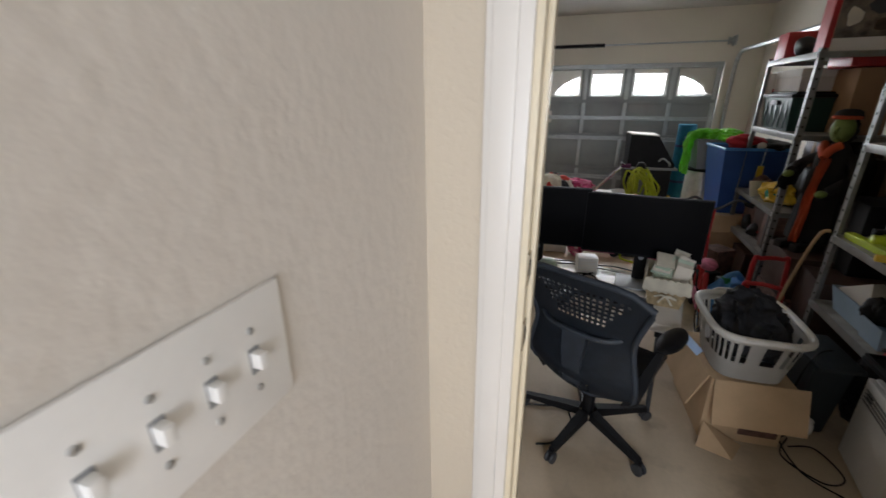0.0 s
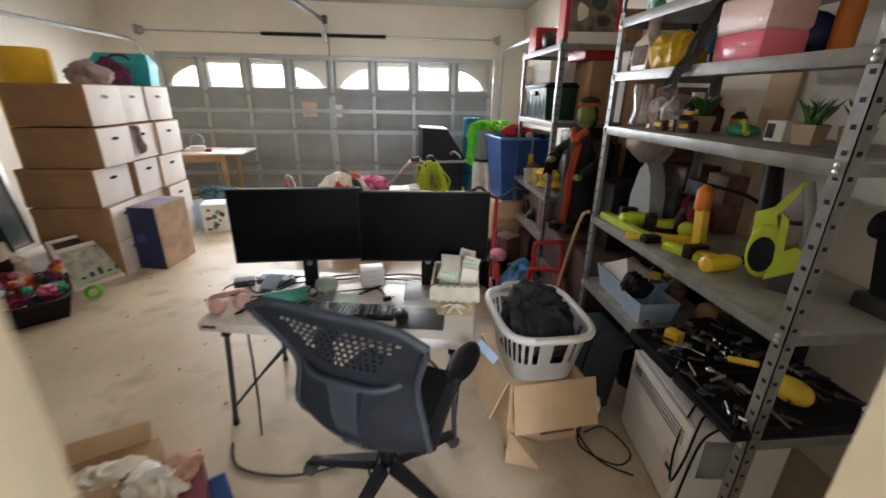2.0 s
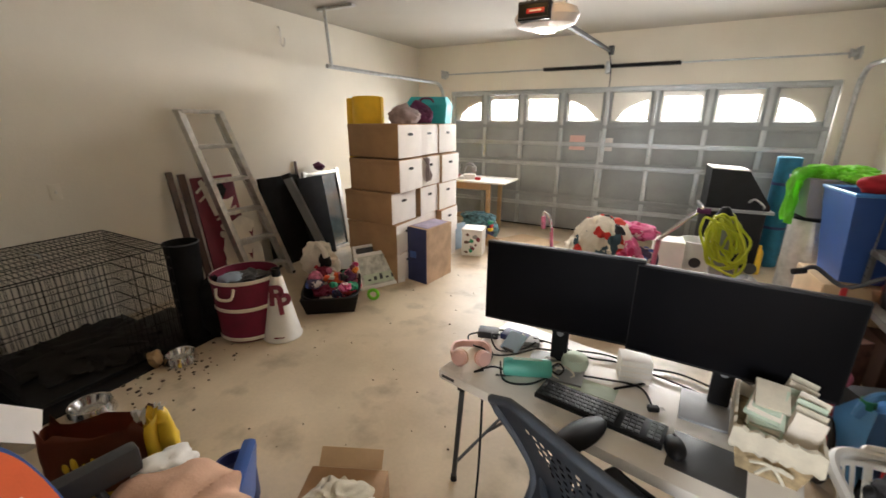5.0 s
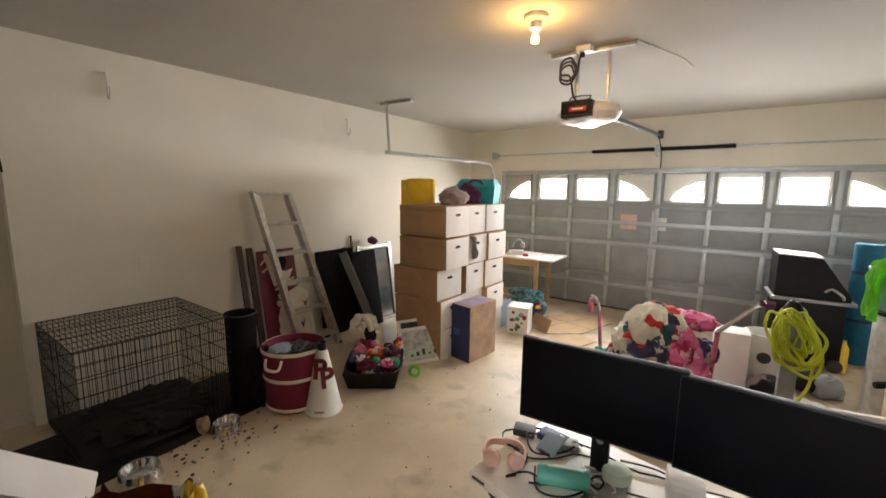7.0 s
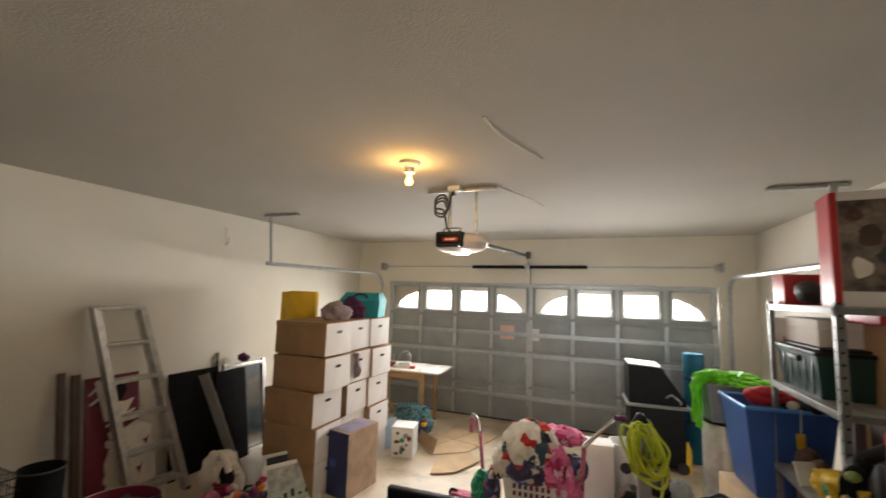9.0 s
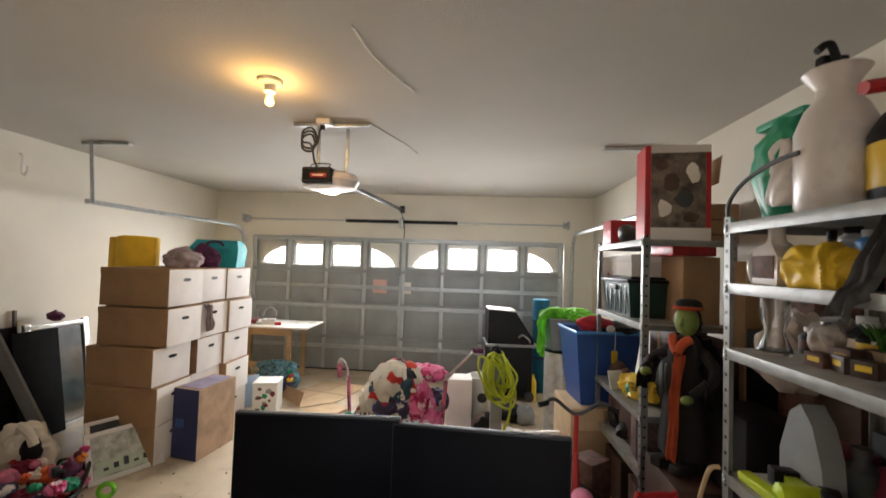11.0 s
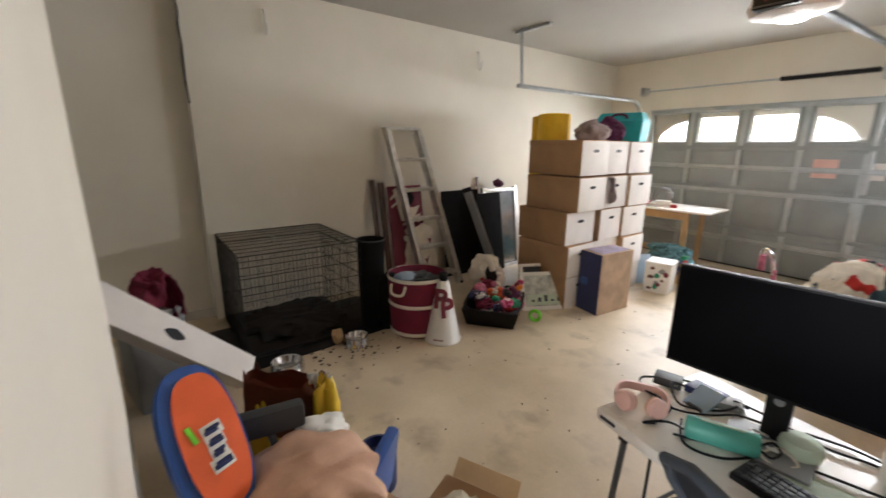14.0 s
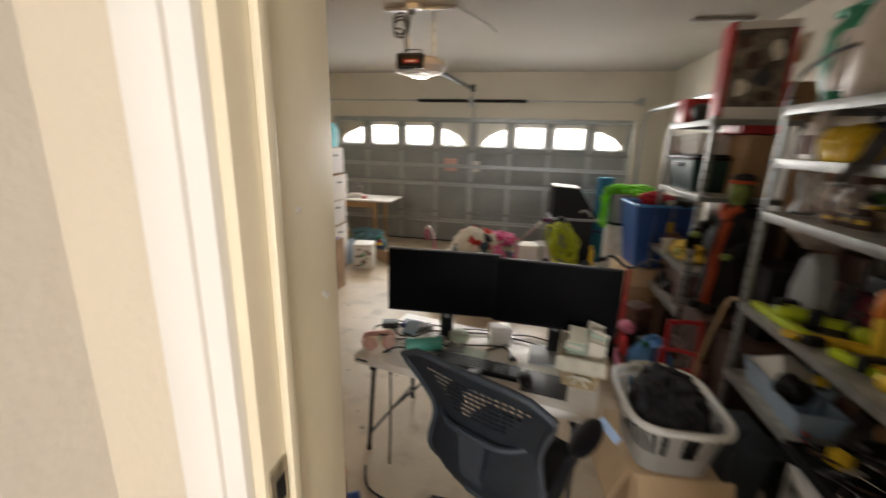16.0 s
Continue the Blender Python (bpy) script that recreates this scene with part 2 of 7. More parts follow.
def lathe(bm, profile, seg=24, x=0., y=0., m=None, cap=True):
    """Turns (radius, height) pairs about an upright axis."""
    rings = []
    for r, z in profile:
        ring = []
        for k in range(seg):
            a = 2 * math.pi * k / seg
            v = Vector((x + r * math.cos(a), y + r * math.sin(a), z))
            ring.append(bm.verts.new(m @ v if m else v))
        rings.append(ring)
    for a, b in zip(rings, rings[1:]):
        for k in range(seg):
            bm.faces.new((a[k], a[(k + 1) % seg], b[(k + 1) % seg], b[k]))
    if cap and profile[0][0] > .001:
        bm.faces.new(list(reversed(rings[0])))
    if cap and profile[-1][0] > .001:
        bm.faces.new(rings[-1])
    return bm


def tube(bm, pts, r, seg=7, closed=False):
    pts = [Vector(p) for p in pts]
    n = len(pts)
    rings = []
    up = Vector((.13, .21, .97))
    for i, p in enumerate(pts):
        a = pts[(i - 1) % n] if (closed or i) else p
        b = pts[(i + 1) % n] if (closed or i < n - 1) else p
        d = (b - a).normalized()
        s = d.cross(up)
        if s.length < .05:
            s = d.cross(Vector((1, 0, 0)))
        s.normalize()
        u = s.cross(d)
        rings.append([bm.verts.new(p + r * (math.cos(2 * math.pi * k / seg) * s + math.sin(2 * math.pi * k / seg) * u)) for k in range(seg)])
    pairs = list(zip(rings, rings[1:])) + ([(rings[-1], rings[0])] if closed else [])
    for a, b in pairs:
        for k in range(seg):
            bm.faces.new((a[k], a[(k + 1) % seg], b[(k + 1) % seg], b[k]))
    if not closed:
        bm.faces.new(list(reversed(rings[0])))
        bm.faces.new(rings[-1])
    return bm


def smooth_path(pts, steps=6, closed=False):
    pts = [Vector(p) for p in pts]
    n = len(pts)
    out = []
    for i in range(n if closed else n - 1):
        g = lambda k: pts[k % n] if closed else pts[max(0, min(n - 1, k))]
        a, b, c, d = g(i - 1), g(i), g(i + 1), g(i + 2)
        for k in range(steps):
            t = k / steps
            out.append(.5 * (2 * b + (c - a) * t + (2 * a - 5 * b + 4 * c - d) * t * t + (3 * b - a - 3 * c + d) * t ** 3))
    if not closed:
        out.append(pts[-1])
    return out


def cloth(bm, x, y, z, sx, sy, sz, amp=.25, freq=6., sub=4, seed=0., flat=.0):
    """A crumpled heap: a ball pushed in and out into folds, its underside cut flat."""
    vs = bmesh.ops.create_icosphere(bm, subdivisions=sub, radius=1)["verts"]
    for v in vs:
        p = v.co.copy()
        q = Vector((p.x * sx, p.y * sy, p.z * sz)) * freq + Vector((seed, seed * 1.7, seed * .6))
        w = noise.noise(q) * .6 + abs(noise.noise(q * 2.1)) * .55 - .15
        p *= 1 + amp * w * 1.6
        p.z = max(p.z, -flat) if flat else p.z
        v.co = Vector((x + p.x * sx, y + p.y * sy, z + p.z * sz))
    return bm


def drape(bm, path, across, width, amp=.012, waves=3., seed=0., thick=.006, cols=26):
    """A hanging cloth: a strip swept along a path, waved across its width."""
    pts = smooth_path(path, 7)
    across = Vector(across).normalized()
    rows = []
    for i, p in enumerate(pts):
        d = (pts[min(i + 1, len(pts) - 1)] - pts[max(i - 1, 0)]).normalized()
        nrm = d.cross(across).normalized()
        row = []
        for j in range(cols + 1):
            s = j / cols - .5
            q = Vector((s * 4 + seed, i * .14, seed))
            off = amp * math.sin(waves * 6.283 * s + seed + 2.2 * noise.noise(q)) + amp * 1.2 * noise.noise(q * 1.9)
            row.append(bm.verts.new(p + across * s * width * (1 + .22 * noise.noise(Vector((i * .22, seed, 3))) ) + nrm * off + d * .03 * noise.noise(q * 1.3)))
        rows.append(row)
    made = []
    for a, b in zip(rows, rows[1:]):
        for j in range(cols):
            made.append(bm.faces.new((a[j], a[j + 1], b[j + 1], b[j])))
    bmesh.ops.solidify(bm, geom=made, thickness=thick)
    return bm


def rumple(bm, x, y, z, sx, sy, sz, amp=.3, freq=5., sub=5, seed=0., flat=.6):
    """A cloth heap with sharp-crested folds running in two directions."""
    vs = bmesh.ops.create_icosphere(bm, subdivisions=sub, radius=1)["verts"]
    for v in vs:
        p = v.co.copy()
        q = Vector((p.x * sx, p.y * sy, p.z * sz)) * freq + Vector((seed, seed * 1.3, seed * .7))
        warp = noise.noise_vector(q * .8) * .7
        e = q + warp
        fold = (1 - abs(noise.noise(Vector((e.x * 2.6, e.y * .9, e.z)))) * 2.2) * .5 + (1 - abs(noise.noise(Vector((e.x * 1.1, e.y * 2.8, e.z * 1.6 + 5)))) * 2.2) * .4
        p *= 1 + amp * (fold - .45) + amp * .8 * noise.noise(q * .5)
        p.z = max(p.z, -flat)
        v.co = Vector((x + p.x * sx, y + p.y * sy, z + p.z * sz))
    return bm


def paint_from(bm, old, slot):
    """Gives the faces that are not in old another material slot."""
    for f in bm.faces:
        if f not in old:
            f.material_index = slot


def hull(bm, pts):
    r = bmesh.ops.convex_hull(bm, input=[bm.verts.new(p) for p in pts])
    return bm


def prism(bm, outline, y0, y1, m=None, axis="y"):
    """Extrudes an outline of two coordinates along y (or x, or z)."""
    def pt(a, b, c):
        v = Vector({"y": (a, c, b), "x": (c, a, b), "z": (a, b, c)}[axis])
        return m @ v if m else v
    lo = [bm.verts.new(pt(a, b, y0)) for a, b in outline]
    hi = [bm.verts.new(pt(a, b, y1)) for a, b in outline]
    n = len(outline)
    bm.faces.new(lo)
    bm.faces.new(list(reversed(hi)))
    for k in range(n):
        bm.faces.new((lo[k], hi[k], hi[(k + 1) % n], lo[(k + 1) % n]))
    return bm


def B():
    return bmesh.new()


def mesh_ob(name, bm, material, smooth=None):
    bmesh.ops.recalc_face_normals(bm, faces=bm.faces)
    if smooth is not None:
        lim = radians(smooth)
        for f in bm.faces:
            f.smooth = True
        for e in bm.edges:
            e.smooth = len(e.link_faces) == 2 and e.calc_face_angle(0) < lim
    me = bpy.data.meshes.new(name)
    bm.to_mesh(me)
    bm.free()
    me.materials.append(material)
    return new(name, me)


def part(name, bm, material, parent, label="", smooth=40):
    ob = mesh_ob(name, bm, material, smooth)
    ob.parent = parent
    if label:
        ob["label"] = label
    return ob


def again(ob, parent, m=None):
    """A second part on the same mesh."""
    o = ob.copy()
    scene.collection.objects.link(o)
    o.parent = parent
    o.matrix_basis = m or Matrix()
    return o


def thing(name, label, category, x=0., y=0., z=0., rz=0., group="", rx=0., ry=0.):
    ob = new(name)
    ob.empty_display_size = .05
    ob.matrix_world = pose(x, y, z, rx, ry, rz)
    return tagged(ob, label, category, group)


def single(name, bm, material, label, category, x=0., y=0., z=0., rz=0., group="", smooth=40, kind="", rx=0., ry=0.):
    ob = mesh_ob(name, bm, material, smooth)
    ob.matrix_world = pose(x, y, z, rx, ry, rz)
    return tagged(ob, label, category, group, kind)


def structure(name, bm, material, label, category):
    return tagged(mesh_ob(name, bm, material, None), label, category, "", "structure")


def text_part(name, words, size, material, parent, m, label=""):
    cu = bpy.data.curves.new(name, "FONT")
    cu.body, cu.size, cu.extrude, cu.offset, cu.align_x, cu.align_y = words, size, .002, size * .035, "CENTER", "CENTER"
    tmp = bpy.data.objects.new(name, cu)
    scene.collection.objects.link(tmp)
    bpy.context.view_layer.update()
    me = bpy.data.meshes.new_from_object(tmp.evaluated_get(bpy.context.evaluated_depsgraph_get()))
    bpy.data.objects.remove(tmp)
    me.materials.clear()
    me.materials.append(material)
    ob = new(name, me)
    ob.parent = parent
    ob.matrix_basis = m
    if label:
        ob["label"] = label
    return ob


def rng(seed):
    return random.Random(seed)

# ---- the place: garage, house wall with its doorway, hall ----
CZ = 2.77            # ceiling
LX, RX, DY = -3.08, 2.89, 5.80   # side walls, door wall
HY, HH = -.635, -.80             # house wall, garage face and hall face
J0, J1 = .729, 1.537             # doorway
structure("floor", box(B(), -3.4, -2.2, -.12, 3.1, 6.1, 0), CONC, "stained bare concrete garage floor with scattered dirt", "floor")
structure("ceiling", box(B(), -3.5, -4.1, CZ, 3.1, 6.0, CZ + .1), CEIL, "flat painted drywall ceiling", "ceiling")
structure("wall_west", box(B(), LX - .15, -.085, 0, LX, DY + .15, CZ), PAINT, "cream painted long garage wall", "wall")
structure("wall_west_recess", box(B(), LX - .27, -2.2, 0, LX - .12, -.085, CZ), PAINT, "cream painted recessed wall beside a rough crack", "wall")
structure("wall_east", box(B(), RX, -.79, 0, RX + .15, DY + .15, CZ), PAINT, "cream painted garage wall behind the shelving", "wall")
bm = B()
box(bm, LX, DY, 2.08, RX, DY + .15, CZ)
box(bm, LX, DY, 0, -2.46, DY + .15, 2.08)
box(bm, 2.46, DY, 0, RX, DY + .15, 2.08)
structure("wall_north", bm, PAINT, "cream painted wall round the wide garage door opening", "wall")
bm = B()
box(bm, -.62, HH, 0, J0 - .02, HY, CZ)
box(bm, J1 + .02, HH, 0, RX, HY, CZ)
box(bm, J0 - .02, HH, 2.12, J1 + .02, HY, CZ)
structure("wall_south", bm, PAINT, "cream painted house wall with an open doorway", "wall")
# cream hall face, its colour also lowered against the head-on fill lamp
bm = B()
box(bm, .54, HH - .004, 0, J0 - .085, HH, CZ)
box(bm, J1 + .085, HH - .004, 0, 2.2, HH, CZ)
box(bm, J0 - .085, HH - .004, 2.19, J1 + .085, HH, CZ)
structure("wall_hall_north", bm, mat("toned_hall_return", (.60, .53, .42), .6, scale=2, var=.03, bump=.5, fine=75), "cream painted hall side of the house wall", "wall")
bm = B()
box(bm, -.62, -2.2, 0, -.50, HH, CZ)
box(bm, LX - .27, -2.35, 0, -.33, -2.2, CZ)
structure("wall_recess", bm, PAINT, "cream painted walls of the recess beside the house", "wall")
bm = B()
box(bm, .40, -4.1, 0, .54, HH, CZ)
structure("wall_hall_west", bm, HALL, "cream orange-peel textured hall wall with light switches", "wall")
# unseen rear walls; the opening in them is added for the fill lamp
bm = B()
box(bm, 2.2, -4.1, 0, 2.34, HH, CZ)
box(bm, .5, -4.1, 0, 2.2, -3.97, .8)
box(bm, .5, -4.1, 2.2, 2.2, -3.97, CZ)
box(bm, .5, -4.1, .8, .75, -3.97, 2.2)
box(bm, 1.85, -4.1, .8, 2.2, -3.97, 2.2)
structure("wall_hall_rear", bm, HALL, "cream painted walls added to close the hall, with a fill-light opening", "wall")
structure("floor_hall", box(B(), .36, -4.1, -.12, 2.34, -.79, .004), CARDL, "plain tan hall floor", "floor")
structure("floor_threshold", box(B(), J0, HH, 0, J1, HY, .018, .004), ALU, "metal door threshold", "threshold")

# door frame: jambs, stops, casing, strike plates
frame_ob = thing("door_frame", "cream painted door frame with white casing and two strike plates", "door frame")
frame_ob["kind"] = "structure"
for name, x0, x1 in (("jamb", J0 - .02, J0), ("jamb", J1, J1 + .02)):
    part(name, box(B(), x0, HH - .004, 0, x1, HY + .004, 2.12, .002), JAMB, frame_ob)
part("head_jamb", box(B(), J0, HH - .004, 2.10, J1, HY + .004, 2.12, .002), JAMB, frame_ob)
part("door_stop", box(B(), J0, HH + .031, 0, J0 + .010, HH + .045, 2.10, .003), JAMB, frame_ob)
part("door_stop", box(B(), J1 - .012, HH + .05, 0, J1, HH + .085, 2.10, .003), JAMB, frame_ob)
for x0, x1 in ((J0 - .085, J0 - .012), (J1 + .012, J1 + .085)):
    bm = box(B(), x0, HH - .016, 0, x1, HH, 2.19, .004)
    box(bm, x0 + .012, HH - .022, 0, x1 - .022, HH - .012, 2.19, .003)
    part("casing", bm, TRIM, frame_ob, "white moulded casing")
part("head_casing", box(B(), J0 - .085, HH - .016, 2.12, J1 + .085, HH, 2.19, .004), TRIM, frame_ob)
for z in (1.21, 1.35):
    pl = part("strike_plate", box(B(), J0 - .001, HH + .001, z - .03, J0 + .003, HH + .029, z + .03, .001), mat("worn_brass_%d" % round(z * 100), (.42, .36, .26), .45, .6, scale=40, var=.3), frame_ob, "worn brass strike plate")
    part("latch_hole", box(B(), J0 + .003, HH + .008, z - .014, J0 + .0045, HH + .022, z + .014), BLACK, pl)
r = rng(4)
for k in range(9):
    bm = B()
    bmesh.ops.create_icosphere(bm, subdivisions=1, radius=.5, matrix=Matrix.Translation((J0 + .0005, HH + .07 + r.random() * .075, .8 + r.random() * .9)) @ Matrix.Diagonal((.003, .014, .008, 1)))
    part("paint_chip", bm, TRIM, frame_ob)

structure("baseboard", box(B(), LX - .12, -2.2, 0, LX - .105, -.085, .09, .003), TRIM, "white painted baseboard", "baseboard")
structure("baseboard_south", box(B(), -.62, HY, 0, J0 - .02, HY + .014, .09, .003), TRIM, "white painted baseboard", "baseboard")
# crack in the corner of the recess
bm = B()
r = rng(8)
tube(bm, [(LX + .001 + r.uniform(-.006, .002), -.087 + r.uniform(-.01, .004), 1.83 + k * .072) for k in range(14)], .008, 5)
structure("trim_crack", bm, BLACK, "dark ragged crack in the drywall corner", "crack")

# light switch plate in the hall, four toggles
plate = thing("light_switch_plate", "white four-gang light switch plate on the hall wall", "light switch", .54, -1.312, 1.419)
part("plate", box(B(), 0, -.112, -.064, .006, .112, .064, .003), WHITE, plate)
for k in range(4):
    y = -.069 + k * .046
    t = part("toggle", box(B(), .004, y - .005, -.006, .018, y + .005, .010, .002), WHITE, plate)
    part("toggle_slot", box(B(), .0055, y - .006, -.013, .0068, y + .006, .013), GREYP, plate)
    for z in (-.03, .03):
        part("screw", lathe(B(), [(.0035, 0), (.0032, .0015), (.002, .002)], 10, m=pose(.006, y, z, 0, 90, 0)), STEEL, plate)

# wall console of the door opener on the garage face, with its wires
con = thing("wall_console", "black wall-mounted door opener console with wires", "wall control", .580, HY, 1.335)
part("body", box(B(), -.045, 0, -.155, .055, .028, .15, .006), BLACK, con)
part("speaker_grille", box(B(), -.035, .028, -.12, .035, .031, -.02, .001), DARK, con)
part("label_plate", box(B(), -.020, .028, .086, .012, .0292, .112, .0005), DARK, con)
part("label_face", box(B(), -.017, .0293, .089, .009, .0300, .109), BLACK, con)
for k in range(5):
    part("slot_button", box(B(), -.036 + .003 * k, .0282, .046 - .020 * k, -.014 + .003 * k, .0318, .056 - .020 * k, .0015), BLACK, con)
for k in range(6):
    part("button", lathe(B(), [(.008, 0), (.008, .004), (.005, .006)], 12, m=pose(-.012 + .024 * (k % 2), .030, -.085 + .022 * (k // 2), -90, 0, 0)), BLACK, con)
for dx in (-.01, .012):
    part("wire", tube(B(), smooth_path([(dx, .006, .15), (dx + .03, .006, .4), (dx + .05, .006, .9), (dx + .055, .006, 1.42)]), .003), JAMB, con)

# ---- garage door ----
door = thing("garage_door_1", "closed grey steel sectional garage door with arched window inserts", "garage door", 0, DY, 0)
door["kind"] = "structure"
SH = 2.07 / 4
PW = 4.90 / 8
for s in range(4):
    z0 = s * SH
    if s < 3:
        part("section", box(B(), -2.45, .02, z0 + .003, 2.45, .055, z0 + SH - .003, .003), DOORG, door)
        for k in range(8):
            x0 = -2.45 + k * PW
            part("panel", box(B(), x0 + .05, .012, z0 + .05, x0 + PW - .05, .02, z0 + SH - .05, .006), DOORG, door)
    else:
        bm = B()
        box(bm, -2.45, .02, z0 + .003, 2.45, .055, z0 + .072)
        box(bm, -2.45, .02, z0 + .462, 2.45, .055, z0 + SH - .003)
        for k in range(9):
            xa = -2.45 + k * PW - .0625
            box(bm, max(-2.45, xa), .0205, z0 + .072, min(2.45, xa + .125), .0545, z0 + .462)
        part("section", bm, DOORG, door)
        for k in range(8):
            xc = -2.45 + (k + .5) * PW
            w, zb, zt = .245, z0 + .072, z0 + .462
            wf = part("window_frame", tube(B(), [(xc - w, .018, zb), (xc + w, .018, zb), (xc + w, .018, zt), (xc - w, .018, zt)], .014, 6, True), DOORR, door)
            pane = part("pane", box(B(), xc - w, .036, zb, xc + w, .040, zt), PANE, wf)
            pane.visible_shadow = False
            cx = -1.225 if k < 4 else 1.225
            wi, zs, ze = w - .038, zb + .03, zt - .075
            arc = []
            for q in range(17):
                x = xc - wi + 2 * wi * q / 16
                u = (x - cx) / 1.06
                zc = zb + .01 + (.36 * math.sqrt(max(0, 1 - u * u)) if abs(u) < 1 else 0)
                arc.append((x, min(ze, max(zs + .004, zc + .008 * abs(math.sin(x * 26))))))
            part("arched_insert", prism(B(), arc + [(xc + wi, zt - .001), (xc - wi, zt - .001)], .044, .050), INSERT, wf)
            bm = B()
            box(bm, xc - w + .001, .044, zb + .001, xc - wi, .050, zt - .001)
            box(bm, xc + wi, .044, zb + .001, xc + w - .001, .050, zt - .001)
            box(bm, xc - wi, .044, zb + .001, xc + wi, .050, zs)
            part("insert_border", bm, INSERT, wf)
            bm = B()
            for a in (22, 45, 68, 90, 112, 135, 158):
                ca, sa = math.cos(radians(a)), math.sin(radians(a))
                ends = [t for t in (k2 * .02 for k2 in range(60)) if abs(cx + t * ca - xc) < wi - .004 and zs < zb + t * sa < min(ze, zb + .34)]
                if len(ends) > 3:
                    tube(bm, [(cx + ends[0] * ca, .047, zb + ends[0] * sa), (cx + ends[-1] * ca, .047, zb + ends[-1] * sa)], .0035, 4)
            part("sunburst_bar", bm, INSERT, wf)
    # horizontal struts
    for z in (((.37,), (.994,), (1.304,), (z0 + SH - .02,))[s]):
        part("strut", prism(B(), [(0, z - .03), (-.035, z - .03), (-.035, z - .022), (-.008, z - .018), (-.008, z + .018), (-.035, z + .022), (-.035, z + .03), (0, z + .03)], -2.44, 2.44, axis="x", m=Matrix.Translation((0, .012, 0)) ) , DOORR, door)
for s in range(4):
    part("joint_rail", box(B(), -2.44, .004, max(.02, s * SH - .022), 2.44, .0195, s * SH + .022, .003), DOORG, door)
    for k in range(9):
        xa = min(2.40, max(-2.40, -2.45 + k * PW))
        part("stile", box(B(), xa - .028, -.004, s * SH + .024, xa + .028, .02, s * SH + SH - .024, .004), DOORR, door)
part("bottom_seal", box(B(), -2.45, .0, .0, 2.45, .06, .02), BLACK, door)
for x, w in ((-.36, .22), (.05, .16)):
    part("sticker", box(B(), x - w / 2, .0085, 1.22, x + w / 2, .0115, 1.43 if w > .2 else 1.40, .001), CARDW if w < .2 else PINKL, door, "pale warning sticker")
part("lock_bar", box(B(), -.06, -.012, .25, -.03, .0, 1.5, .003), DOORR, door)
part("lock", box(B(), -.075, -.03, .86, -.015, -.01, .97, .006), DOORR, door)

# tracks, torsion spring and opener
for sx, nm in ((-1, "door_track"), (1, "door_track")):
    tr = thing(nm, "galvanised curved garage door track with ceiling hanger", "door track", group="door tracks")
    x = sx * 2.56
    pts = [(x, 5.73, 0), (x, 5.73, 1.93)] + [(x, 5.73 - .27 * (1 - math.cos(a)), 1.93 + .27 * math.sin(a)) for a in [radians(q) for q in range(15, 91, 15)]] + [(x, 3.05, 2.19)]
    part("rail", tube(B(), pts, .026, 6), STEEL, tr)
    xh = x
    part("hanger", hull(B(), [(xh + dx, 3.115 + dy + sl, z) for dx in (-.004, .004) for dy in (-.02, .02) for z, sl in ((2.18, 0), (CZ - .004, -.05))]), STEEL, tr)
    part("hanger_flange", hull(B(), [(xh + dx, 3.097 + dy + sl, z) for dx in (-.004, .034) for dy in (-.002, .002) for z, sl in ((2.18, 0), (CZ - .004, -.05))]), STEEL, tr)
    for k in range(9):
        part("hole", lathe(B(), [(.006, -.0046), (.006, .0046)], 8, m=pose(xh, 3.113 - .0055 * k, 2.23 + .06 * k, 0, 90, 0)), BLACK, tr)
    part("ceiling_angle", box(B(), xh - .36 if sx > 0 else xh - .12, 3.08, CZ - .03, xh + .12 if sx > 0 else xh + .36, 3.14, CZ - .004, .002), STEEL, tr)
shaft = thing("torsion_spring_shaft", "steel torsion shaft with two dark springs over the door", "door spring", -.03, 5.70, 2.335)
part("shaft", tube(B(), [(-2.55, 0, 0), (2.55, 0, 0)], .012, 8), STEEL, shaft)
for x0 in (-.88, .03):
    bm = B()
    n = 150
    tube(bm, [(x0 + .83 * k / n, .026 * math.cos(k * 1.05), .026 * math.sin(k * 1.05)) for k in range(n)], .0085, 5)
    tube(bm, [(x0, 0, 0), (x0 + .83, 0, 0)], .019, 8)
    part("spring", bm, BLACK, shaft)
part("centre_bracket", box(B(), -.03, -.03, -.09, .03, .09, .06, .004), STEEL, shaft)
for x in (-2.47, 2.47):
    dr = part("cable_drum", lathe(B(), [(.02, -.03), (.05, -.025), (.05, -.02), (.038, -.015), (.038, .015), (.05, .02), (.05, .025), (.02, .03)], 16, m=pose(x, 0, 0, 0, 90, 0)), STEEL, shaft)
    part("bearing_plate", box(B(), x - .01 + .05 * (1 if x > 0 else -1), -.06, -.06, x + .01 + .05 * (1 if x > 0 else -1), .09, .06, .002), STEEL, shaft)

op = thing("garage_door_opener", "ceiling-hung door opener with beige covers and black control panel", "door opener", -.03, 2.55, 2.315)
part("body", lathe(B(), [(.001, -.07), (.10, -.07), (.15, -.05), (.17, 0), (.15, .05), (.10, .075), (.001, .08)], 28, m=pose(0, 0, 0, 0, 0, 0) @ Matrix.Diagonal((1.35, .95, 1, 1))), JUG, op)
part("control_panel", box(B(), -.15, -.185, -.045, .07, -.08, .075, .014), BLACK, op)
part("panel_rim", tube(B(), [(-.14, -.188, -.03), (.06, -.188, -.03), (.06, -.188, .06), (-.14, -.188, .06)], .005, 6, True), DARK, op)
part("antenna", tube(B(), smooth_path([(.02, -.14, .07), (.05, -.15, .10), (-.08, -.15, .10), (-.10, -.14, .07)]), .004, 6), BLACK, op)
